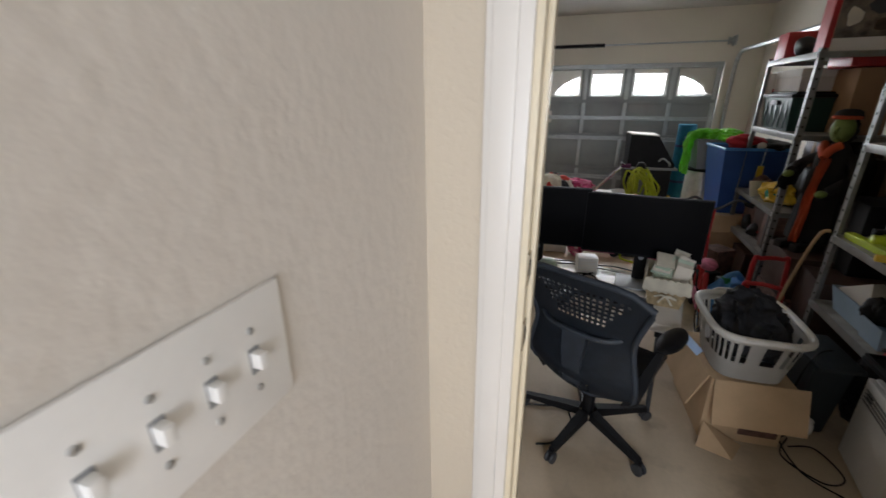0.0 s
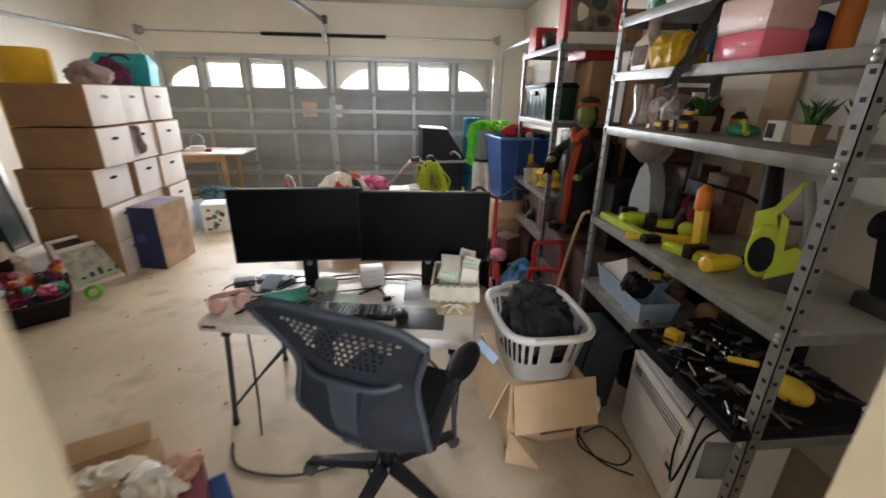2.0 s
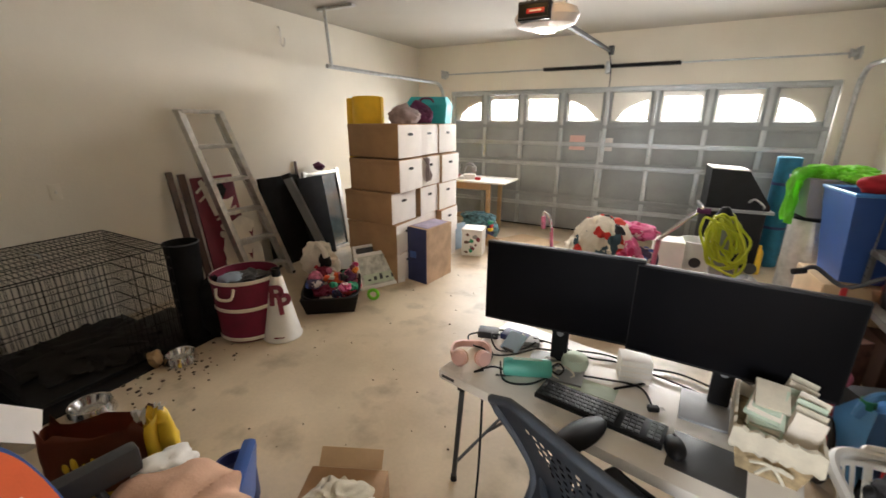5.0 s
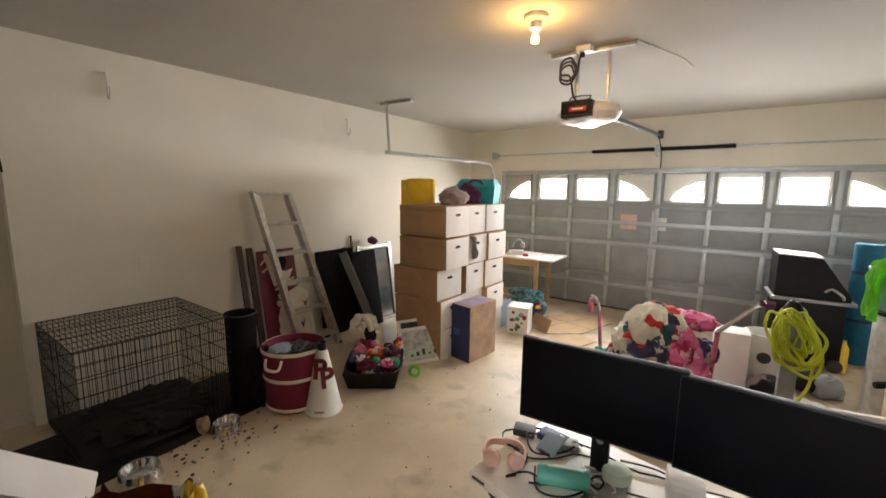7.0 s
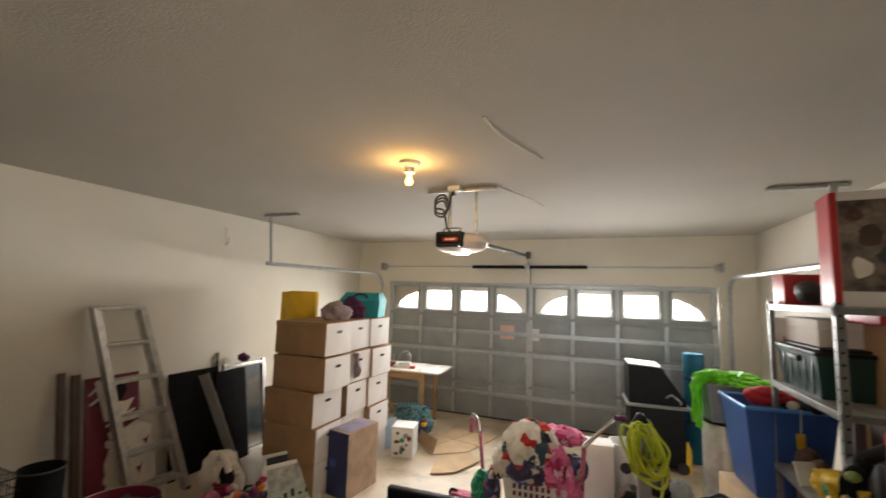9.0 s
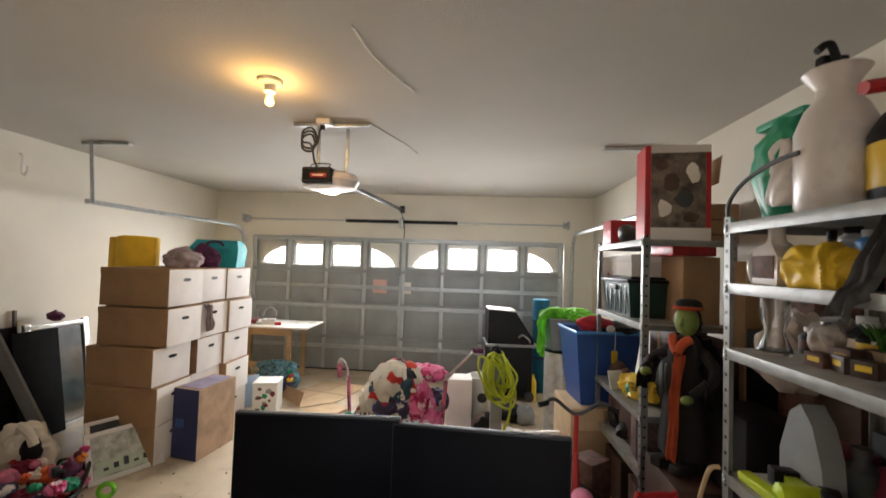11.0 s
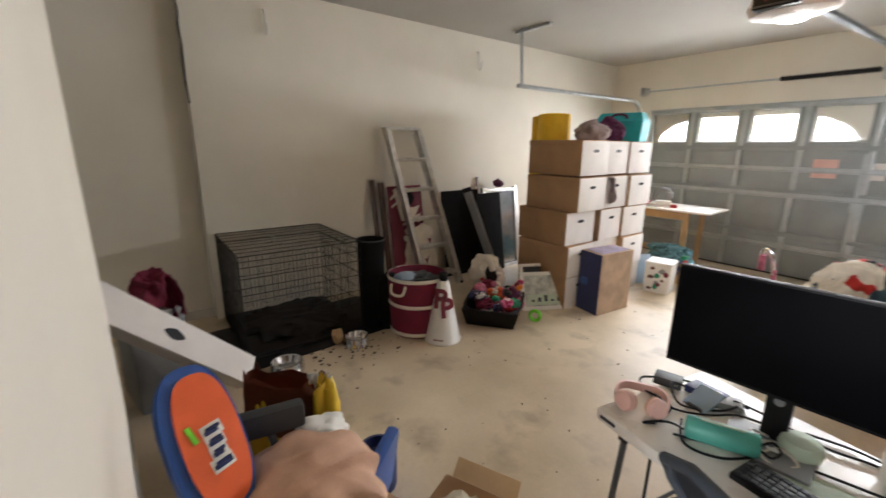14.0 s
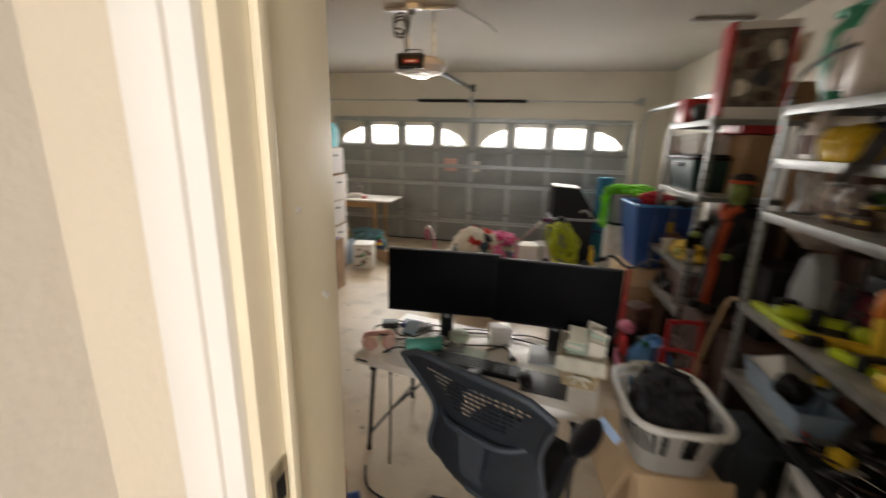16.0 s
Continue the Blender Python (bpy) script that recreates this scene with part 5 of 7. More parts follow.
for k, cl in enumerate((YEL, RED, GREENP)):
    part("toy_tag", box(B(), .20 + .03 * (k % 2), -.2, .18 + .05 * k, .26, -.12, .22 + .05 * k, .01), cl, bag)
single("blue_folder", box(B(), -.13, -.012, 0, .13, .012, .34, .004), BLUEG, "light blue plastic folder leaning on the boxes", "folder", -1.40, 4.08, .0, 60, rx=-20)
single("blue_folder", box(B(), -.13, -.012, 0, .13, .012, .30, .004), BLUED, "dark blue binder leaning on the boxes", "folder", -1.46, 4.22, .0, 60, rx=-26)

wbn = thing("workbench", "plain pine workbench with a thin white plank top", "workbench", -1.75, 5.08, 0, 2)
part("top", box(B(), -.55, -.33, .775, .66, .33, .80, .003), TABLE, wbn)
part("white_edge", box(B(), -.55, -.335, .777, .665, -.331, .798), CARDW, wbn)
for sx in (-1, 1):
    for sy in (-1, 1):
        part("leg", box(B(), sx * .40 - .03, sy * .26 - .02, 0, sx * .40 + .03, sy * .26 + .02, .77, .003), WOOD, wbn)
part("apron", box(B(), -.43, -.29, .68, .43, -.26, .77, .003), WOOD, wbn)
part("lower_rail", box(B(), -.43, -.285, .25, .43, -.265, .32, .003), WOOD, wbn)
cj = thing("clear_tub", "clear plastic tub on the workbench", "tub", -1.93, 4.95, .80)
part("shell", lathe(B(), [(.08, 0), (.10, .20), (.094, .20), (.075, .01), (.001, .01)], 24), CLEAR, cj)
part("content", lathe(B(), [(.07, .012), (.075, .06), (.001, .06)], 20), RED, cj)
hd = thing("grey_machine", "small grey desk machine with a round arm on the workbench", "machine", -1.72, 5.0, .80, 20)
part("base", box(B(), -.09, -.07, 0, .09, .07, .07, .015), WHITE, hd)
part("arch", tube(B(), [(.08 * math.cos(a), 0, .12 + .10 * math.sin(a)) for a in [radians(q) for q in range(-10, 200, 15)]], .02, 8), GREYP, hd)
part("head", box(B(), .02, -.04, .10, .10, .04, .18, .012), GREYP, hd)
for x, y, cl in ((-1.55, 4.92, RED), (-1.80, 4.90, WHITE)):
    single("small_part", box(B(), -.04, -.03, 0, .04, .03, .04, .008), cl, "small loose part on the workbench", "part", x, y, .80, 20, "parts on the bench")
fc = thing("flattened_carton", "flattened brown carton spread on the floor", "cardboard", -.62, 4.45, 0, 0)
part("sheet", prism(B(), [(-.66, .0), (-.28, .72), (.32, .56), (.12, -.10), (-.22, -.35)], .004, .012, axis="z"), CARDL, fc)
for a, b in (((-.50, .30), (.20, .12)), ((-.35, -.15), (.0, .60))):
    part("crease", tube(B(), [(a[0], a[1], .012), (b[0], b[1], .012)], .003, 5), CARD, fc)
part("raised_flap", hull(B(), [(-.66, .02, .012), (-.24, -.33, .012), (-.20, -.30, .16), (-.60, .05, .14), (-.66, .025, .02)]), CARD, fc)
part("flap", prism(B(), [(-.16, -.42), (.10, -.16), (.34, -.30), (.18, -.72), (-.05, -.86)], .014, .022, axis="z"), CARDL, fc)

# ---- shelving along the other wall ----


def post(bm, x, y, h, sx, sy):
    """Slotted angle upright opening towards sx, sy."""
    box(bm, x, y, 0, x + sx * .038, y + sy * .003, h)
    box(bm, x, y, 0, x + sx * .003, y + sy * .038, h)
    return bm


def shelving(x0, x1, y0, y1, h, levels, label):
    s = thing("shelving_unit", label, "shelving", x0, y0, 0, group="steel shelving units")
    w, d = y1 - y0, x1 - x0
    for x, sx in ((0, 1), (d, -1)):
        for y, sy in ((0, 1), (w, -1)):
            p = part("post", post(B(), x, y, h, sx, sy), SHELF, s, "slotted grey steel upright")
            bm = B()
            for k in range(int(h / .06)):
                box(bm, x + sx * .012, y - sy * .0006, .05 + k * .06, x + sx * .026, y + sy * .0005, .062 + k * .06)
                box(bm, x - sx * .0006, y + sy * .012, .05 + k * .06, x + sx * .0005, y + sy * .026, .062 + k * .06)
            part("slot_strip", bm, BLACK, p)["kind"] = "stuff"
    for z in levels:
        sh = part("shelf", box(B(), .004, .004, z - .006, d - .004, w - .004, z, .001), SHELFT, s)
        part("lip", box(B(), -.003, .002, z - .040, .004, w - .002, z + .001, .002), SHELF, sh)
        part("end_lip", box(B(), .004, .0045, z - .038, d - .004, .009, z - .006), SHELF, sh)
        part("end_lip", box(B(), .004, w - .009, z - .038, d - .004, w - .0045, z - .006), SHELF, sh)
        for y in (.02, w - .02):
            for dz in (-.012, -.028):
                part("bolt", lathe(B(), [(.008, 0), (.008, .004), (.005, .006)], 8, m=pose(-.003, y, z + dz, 0, -90, 0)), STEEL, sh)
    return s


X2 = 2.09
S2 = [.555, .94, 1.418, 1.67, 1.905]
shelving(X2, 2.66, -.06, 1.19, 1.93, S2, "grey slotted steel shelving crammed with tools and supplies")
X1 = 2.12
S1 = [.50, .84, 1.385, 1.90]
shelving(X1, 2.66, 2.04, 2.96, 1.92, S1, "grey slotted steel shelving holding totes and boxes")
GT, GT2 = "things on the tool shelves", "things on the tote shelves"

# dark fillers added to block the bright wall seen through the tote shelf
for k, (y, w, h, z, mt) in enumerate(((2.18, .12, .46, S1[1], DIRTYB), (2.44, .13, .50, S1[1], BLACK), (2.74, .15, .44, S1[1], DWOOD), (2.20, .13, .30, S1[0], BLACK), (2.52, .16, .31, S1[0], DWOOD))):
    c_ = thing("back_carton", "dusty dark filler carton added to block the wall behind the totes", "carton", 2.58, y, z, 2 * (k % 3) - 2, GT2)
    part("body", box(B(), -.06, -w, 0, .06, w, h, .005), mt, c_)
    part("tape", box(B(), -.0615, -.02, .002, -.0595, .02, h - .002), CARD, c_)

# top of the tote shelving
rb = thing("tall_red_box", "tall red-edged product carton with a dark photo print", "carton", 2.17, 2.16, 1.90, -8)
part("body", box(B(), -.0, -.02, 0, .37, .20, .60, .004), CARDL, rb)
part("red_side", box(B(), -.004, -.018, .002, .0, .198, .598), RED, rb)
part("red_edge", box(B(), .0, -.0235, .002, .028, -.0205, .598), RED, rb)
part("pale_base", box(B(), .028, -.0235, .002, .37, -.0205, .08), CARDW, rb)
part("photo", box(B(), .03, -.025, .08, .34, -.0205, .55, .001), PHOTO, rb)
part("printed_band", box(B(), .028, -.024, .552, .37, -.0205, .598), CARDW, rb)
part("red_rim", box(B(), .342, -.0238, .08, .37, -.0205, .55), RED, rb)
part("flap", box(B(), .37, -.02, .40, .374, .12, .57, .001, pose(0, 0, 0, 0, 6, 0)), CARDL, rb)
for k, (x, z, a, b) in enumerate(((.10, .20, .04, .06), (.22, .25, .06, .05), (.15, .36, .05, .05), (.27, .42, .04, .06), (.26, .15, .05, .035), (.09, .47, .04, .04))):
    part("photo_patch", cloth(B(), x, -.0255, z, a, .002, b, .5, 14, 3, k * 3.), (CREAMF, DARK, DWOOD, CREAMF, SOIL, DIRTYB)[k], rb)
br = thing("brown_carton", "plain brown carton with printed bars on the shelf", "carton", 2.66, 2.44, 1.90, -6, GT2)
part("body", box(B(), -.10, -.17, 0, .16, .17, .26, .004), CARD, br)
for k in range(2):
    part("print_bar", box(B(), -.06, -.172, .05 + .1 * k, .06, -.1695, .062 + .1 * k), DIRTYB, br)
sr = thing("small_red_box", "small red carton with a dark round print", "carton", 2.27, 2.90, 1.90, 0, GT2)
part("body", box(B(), -.10, -.10, 0, .12, .10, .20, .004), RED, sr)
part("print", lathe(B(), [(.001, 0), (.07, 0), (.07, .003), (.001, .004)], 22, m=pose(.03, -.1005, .09, 90, 0, 0)), BLUED, sr)
single("knit_hat", cloth(B(), 0, 0, .07, .08, .07, .07, .25, 12, 3, 33., .9), DARK, "dark knitted hat on the top shelf", "hat", 2.26, 2.66, 1.905, 0, GT2)
gt = thing("green_tote", "dark green lidded plastic storage tote", "storage tote", 2.36, 2.62, 1.385, 0, GT2)
part("body", hull(B(), [(sx * a, sy * b, z) for a, b, z in ((.19, .25, 0), (.215, .28, .24)) for sx in (-1, 1) for sy in (-1, 1)]), GREEN, gt)
part("lid", box(B(), -.23, -.295, .235, .23, .295, .262, .012), BLACK, gt)
part("lid_crown", box(B(), -.19, -.25, .26, .19, .25, .278, .010), BLACK, gt)
for k in range(5):
    part("rib", box(B(), -.213, -.22 + .10 * k, .02, -.205, -.20 + .10 * k, .22, .003), GREEN, gt)
part("handle", box(B(), -.232, -.07, .18, -.205, .07, .215, .006), BLACK, gt)
wb_ = thing("white_carton", "white carton with a red stripe behind the tote", "carton", 2.44, 2.72, 1.665, 0, GT2)
part("body", box(B(), -.24, -.28, 0, .2, .24, .15, .004), CARDW, wb_)
part("lid", box(B(), -.245, -.285, .10, .2, .245, .155, .004), PAPER, wb_)
wp = thing("white_panel_box", "flat white carton with a red stripe standing on the shelf", "carton", 2.24, 2.97, 1.385, 0, GT2)
part("body", box(B(), -.09, -.05, 0, .30, .05, .42, .003), CARDW, wp)
part("red_stripe", box(B(), -.05, -.0525, .05, -.02, -.0495, .30), RED, wp)
single("brown_carton", box(B(), -.10, -.16, 0, .12, .16, .42, .004), CARD, "brown carton standing on the tote shelf", "carton", 2.50, 2.30, 1.385, 0, GT2)
single("red_case", box(B(), -.16, -.12, 0, .12, .16, .10, .012), RED, "flat red plastic case on the shelf", "case", 2.50, 2.30, 1.81, 4, GT2)
single("yellow_rope", cloth(B(), 0, 0, .07, .14, .16, .09, .45, 14, 4, 41., .75), YEL, "tangled yellow rope and cloth on the shelf", "rope", 2.27, 2.38, .84, 0, GT2)
single("white_card", box(B(), -.06, -.004, 0, .06, .004, .13, .001), PAPER, "white card propped on the shelf", "card", 2.17, 2.58, .842, 20, GT2, rx=-20)
for k, (y, sx, h, cl) in enumerate(((2.25, .12, .20, DIRTYB), (2.50, .14, .24, DWOOD), (2.78, .13, .22, DIRTYB))):
    single("dark_carton", box(B(), -sx, -.11, 0, sx, .11, h, .005), cl, "dusty dark printed carton on the shelf", "carton", 2.34, y, .50, 3 * k, GT2)
for k, (y, sx, h, cl) in enumerate(((2.30, .16, .30, DIRTYB), (2.70, .18, .34, DWOOD))):
    single("dark_carton", box(B(), -sx, -.16, 0, sx, .16, h, .006), cl, "dusty dark carton under the shelf", "carton", 2.36, y, 0, 4 * k - 3, GT2)

# costume figure between the two units, on a pile of dark boxes
single("stacked_crate", box(B(), -.22, -.26, 0, .24, .20, .36, .008), DIRTYB, "dusty brown printed carton on the floor", "carton", 2.34, 1.80, 0, 4)
single("stacked_crate", box(B(), -.20, -.22, 0, .22, .20, .290, .008), DWOOD, "dark brown wooden crate stacked on a carton", "crate", 2.32, 1.80, .36, -3)
single("stacked_crate", box(B(), -.18, -.16, 0, .18, .16, .62, .008), DWOOD, "dark wooden crate on the floor by the shelving", "crate", 2.34, 1.40, 0, -5)
bm = B()
lathe(bm, [(.115, .0), (.118, .05), (.10, .26), (.085, .42), (.085, .50), (.055, .55), (.03, .58)], 22)
for v in bm.verts:
    a = math.atan2(v.co.y, v.co.x)
    v.co.x, v.co.y = [c * (1 + .07 * math.sin(9 * a) * max(0, 1 - v.co.z * 2)) for c in (v.co.x, v.co.y)]
for sy in (-1, 1):
    tube(bm, smooth_path([(0, sy * .08, .50), (-.05, sy * .17, .42), (-.13, sy * .12, .36 + .04 * sy)]), .027, 10)
    box(bm, -.16, sy * .05 - .028, -.06, -.02, sy * .05 + .028, -.01, .014)
drape(bm, [(.05, 0, .56), (.10, 0, .45), (.12, 0, .2), (.14, 0, -.02)], (.2, 1, 0), .30, .025, 4, 3., .008)
for sy in (-1, 1):
    drape(bm, [(-.02, sy * .12, .46), (-.06, sy * .17, .40), (-.08, sy * .18, .28)], (1, 0, .3), .14, .014, 3, 5. + sy, .006)
n = set(bm.faces)
bmesh.ops.create_uvsphere(bm, u_segments=18, v_segments=14, radius=1, matrix=Matrix.Translation((-.015, -.005, .645)) @ Matrix.Diagonal((.058, .052, .074, 1)))
tube(bm, smooth_path([(-.055, -.015, .66), (-.085, -.025, .64), (-.078, -.022, .625)]), .010, 8)
tube(bm, [(-.05, -.02, .60), (-.062, -.022, .588)], .014, 8)
for sy in (-1, 1):
    bmesh.ops.create_icosphere(bm, subdivisions=2, radius=1, matrix=Matrix.Translation((-.155, sy * .11, .345 + .04 * sy)) @ Matrix.Diagonal((.034, .024, .022, 1)))
paint_from(bm, n, 1)
n = set(bm.faces)
drape(bm, [(-.085, -.02, .50), (-.115, -.02, .35), (-.13, -.02, .15), (-.145, -.02, .0)], (.35, 1, 0), .075, .006, 2, 2., .010)
tube(bm, smooth_path([(-.05, -.05, .565), (-.085, -.035, .54), (-.10, -.02, .50)]), .022, 8)
tube(bm, smooth_path([(-.05, .04, .565), (-.085, .015, .54), (-.10, -.02, .50)]), .022, 8)
lathe(bm, [(.062, .700), (.066, .704), (.065, .716), (.060, .719)], 20, -.004)
paint_from(bm, n, 2)
n = set(bm.faces)
rumple(bm, .028, .01, .64, .052, .060, .105, .4, 14, 4, 4., .95)
lathe(bm, [(.058, .700), (.064, .704), (.062, .716), (.056, .74), (.035, .752), (.001, .755)], 22, .004)
doll = mesh_ob("costume_doll", bm, COSTUME, 50)
doll.matrix_world = pose(2.29, 1.86, .715, 0, 0, 28) @ Matrix.Scale(1.12, 4)
tagged(doll, "black costumed figure with green face and orange front", "doll")
doll.data.materials.append(SKIN)
doll.data.materials.append(RUST)

# tool shelving, top shelf
gb = thing("green_seed_bag", "crumpled green and clear plastic supply bag", "bag", 2.22, 1.05, 1.905, 0, GT)
part("bag", rumple(B(), 0, 0, .18, .075, .135, .21, .3, 6, 5, 51., .86), GREENP, gb)
part("clear_patch", rumple(B(), -.042, -.045, .17, .040, .075, .13, .3, 8, 5, 53., .95), JUG, gb)
part("folded_top", box(B(), -.03, -.12, .355, .03, .12, .385, .012), GREENP, gb)
single("wire_hoop", tube(B(), smooth_path([(0, .22, 0), (-.02, .20, .07), (-.03, .10, .14), (-.03, -.05, .18), (-.02, -.16, .19)]), .008, 6), DARK, "dark curved hose lying against the supply bag", "hose", 2.13, 1.0, 1.907, 0, GT)
spb = thing("pump_sprayer", "white pump sprayer bottle with dark nozzle", "sprayer", 2.22, .84, 1.905, 0, GT)
part("tank", lathe(B(), [(.09, 0), (.105, .02), (.105, .26), (.08, .33), (.05, .37), (.05, .40), (.001, .40)], 26), JUG, spb)
part("funnel", lathe(B(), [(.05, .40), (.085, .45), (.08, .455), (.045, .41)], 24), JUG, spb)
part("nozzle", box(B(), -.05, -.015, .45, .03, .02, .50, .008), BLACK, spb)
part("pump_handle", tube(B(), smooth_path([(0, -.02, .42), (-.04, -.03, .52), (-.08, -.03, .50)]), .012), BLACK, spb)
jb = thing("black_sprayer_jug", "black chemical jug with red trigger handle", "jug", 2.28, .66, 1.905, 0, GT)
part("jug", lathe(B(), [(.09, 0), (.10, .02), (.10, .20), (.07, .26), (.03, .29), (.03, .31)], 22), BLACK, jb)
part("label_band", lathe(B(), [(.1005, .05), (.102, .055), (.102, .17), (.1005, .175)], 22), YEL, jb)
part("trigger", tube(B(), smooth_path([(.06, 0, .33), (-.03, 0, .335), (-.14, 0, .32)]), .02, 8), RED, jb)
for k, (y, cl, h) in enumerate(((.42, ORANGEP, .30), (.25, WHITE, .26))):
    single("spray_bottle", lathe(B(), [(.05, 0), (.055, .01), (.055, h * .6), (.02, h * .8), (.02, h), (.001, h)], 18), cl, "plastic spray bottle on the top shelf", "bottle", 2.36, y, 1.905, 0, GT)

# second shelf: pink jug, jeans, cloths, cans
pj = thing("windshield_jug", "milky jug half full of bright pink liquid", "jug", 2.215, .455, 1.67, 0, GT)
part("upper_body", hull(B(), [(sx * a, sy * b, z) for a, b, z in ((.074, .100, .088), (.078, .105, .10), (.076, .108, .19), (.045, .06, .222)) for sx in (-1, 1) for sy in (-1, 1)]), PINKJ, pj)
part("liquid", box(B(), -.078, -.105, .002, .078, .105, .090, .016), PINKLIQ, pj, "bright pink fluid")
part("cap", cone(B(), 0, 0, .220, .232, .02, .018, 16), BLACK, pj)
dj = thing("draped_jeans", "grey trouser leg draped over the shelf edge", "trousers", 2.10, .63, 1.67, 0, GT)
part("leg", drape(B(), [(.16, -.02, .25), (.09, -.01, .20), (.03, -.02, .10), (-.005, -.01, .02), (-.03, .005, -.02), (-.034, .03, -.075)], (.1, 1, 0), .085, .010, 2.5, 4., .014), DENIM, dj)
part("hem", tube(B(), [(-.04, -.005, -.070), (-.034, .07, -.080)], .008, 6), DENIM, dj)
single("yellow_cloth", rumple(B(), 0, 0, .055, .075, .105, .075, .5, 9, 5, 65., .72), YEL, "crumpled yellow rubber cloth on the shelf", "cloth", 2.17, .83, 1.67, 0, GT)
hr = thing("white_handled_jug", "cream plastic jug with a large handle and brown label", "jug", 2.17, 1.04, 1.67, 0, GT)
part("body", hull(B(), [(sx * a, y, z) for a, y, z in ((.05, -.09, 0), (.055, -.10, .03), (.05, -.095, .10), (.03, -.03, .16), (.05, .03, .01), (.05, .03, .12)) for sx in (-1, 1)]), JUG, hr)
part("label", box(B(), -.0575, -.085, .025, -.053, .02, .105, .002), DIRTYB, hr, "brown printed label")
part("handle", tube(B(), smooth_path([(0, .02, .13), (0, .09, .12), (0, .11, .06), (0, .09, .012), (0, .03, .008)]), .016, 8), JUG, hr)
part("neck", lathe(B(), [(.034, .14), (.026, .17), (.024, .21)], 18, y=-.02), JUG, hr)
part("cap", lathe(B(), [(.028, .205), (.028, .225), (.001, .226)], 18, y=-.02), WHITE, hr)
for k, (x, y, rr, h, cl) in enumerate(((2.45, 1.05, .045, .22, WHITE), (2.42, .95, .04, .20, SKYB), (2.30, .72, .035, .24, ORANGEP), (2.44, .82, .045, .17, BLACK), (2.50, .70, .04, .2, WHITE))):
    c_ = thing("spray_can", "capped spray can on the shelf", "can", x, y, 1.67, 0, GT)
    part("can", lathe(B(), [(rr * .9, 0), (rr, .01), (rr, h * .8), (rr * .6, h * .88), (rr * .55, h)], 16), cl, c_)
    part("cap", lathe(B(), [(rr * .6, h * .86), (rr * .62, h), (.001, h)], 14), BLACK if cl is WHITE else WHITE, c_)
single("navy_pouch", cloth(B(), 0, 0, .07, .09, .10, .09, .15, 8, 3, 67., .75), BLUED, "navy cloth pouch on the shelf", "pouch", 2.36, .45, 1.67, 0, GT)
single("orange_bottle", lathe(B(), [(.03, 0), (.032, .01), (.032, .19), (.018, .20), (.018, .215), (.001, .216)], 16), ORANGEP, "orange plastic bottle on the shelf", "bottle", 2.35, .30, 1.67, 0, GT)

r = rng(412)
for k in range(26):
    z = (S2[3], S2[2], S2[1], S2[0])[k % 4]
    x, y = r.uniform(2.30, 2.55), r.uniform(.80, 1.14)
    rr, h = r.uniform(.025, .05), r.uniform(.08, .19)
    j_ = thing("supply_bottle", "dusty capped bottle or jar on the tool shelf", "bottle", x, y, z, r.uniform(0, 90), GT)
    part("bottle", lathe(B(), [(rr * .92, 0), (rr, .008), (rr, h * .7), (rr * .5, h * .85), (rr * .45, h)], 16), (DARK, DIRTYB, CLOUDY, BLACK, SLATE, DWOOD, MAROON)[k % 7], j_)
    part("cap", lathe(B(), [(rr * .55, h * .92), (rr * .55, h * 1.08), (.001, h * 1.09)], 14), (BLACK, WHITE, DARK, YEL)[k % 4], j_)
    if k % 2:
        part("label_band", lathe(B(), [(rr * 1.01, h * .2), (rr * 1.02, h * .22), (rr * 1.02, h * .58), (rr * 1.01, h * .6)], 16, cap=False), (CREAMF, DIRTYB, YEL)[k % 3], j_)

# third shelf: vase, plush, potted plants
single("glass_vase", lathe(B(), [(.05, 0), (.055, .01), (.03, .08), (.05, .15), (.045, .20), (.04, .20), (.025, .08), (.04, .015), (.001, .012)], 22), CLEAR, "clear glass vase on the shelf", "vase", 2.22, 1.10, 1.418, 0, GT)
single("pale_plush", rumple(B(), 0, 0, .07, .07, .09, .085, .35, 9, 5, 71., .78), CLOUDY, "pale pink stuffed bag on the shelf", "bag", 2.36, 1.00, 1.418, 0, GT)
single("leaning_plank", box(B(), -.012, -.085, 0, .012, .085, 1.72, .003), CARDL, "pale tan plank standing behind the shelving", "plank", 2.80, 1.02, 0, 0, GB, ry=3)
single("plastic_bag", rumple(B(), 0, 0, .16, .13, .13, .19, .35, 6, 5, 73., .82), CLOUDY, "bulging pale clear plastic bag on a carton", "bag", 2.52, 1.42, 1.20, 0)
for k, (x, y, h, cl, rz) in enumerate(((2.22, .90, .045, DIRTYB, 8), (2.24, .83, .05, DWOOD, -12), (2.25, .77, .05, DWOOD, 20), (2.27, .86, .07, DIRTYB, 4))):
    b_ = thing("small_carton", "small dark brown and yellow printed carton on the shelf", "carton", x, y, 1.418, rz, GT)
    part("body", box(B(), -.025, -.032, 0, .025, .032, h, .003), cl, b_)
    part("yellow_band", box(B(), -.0258, -.02, h * .4, -.0245, .02, h * .75), YEL, b_)
r = rng(91)
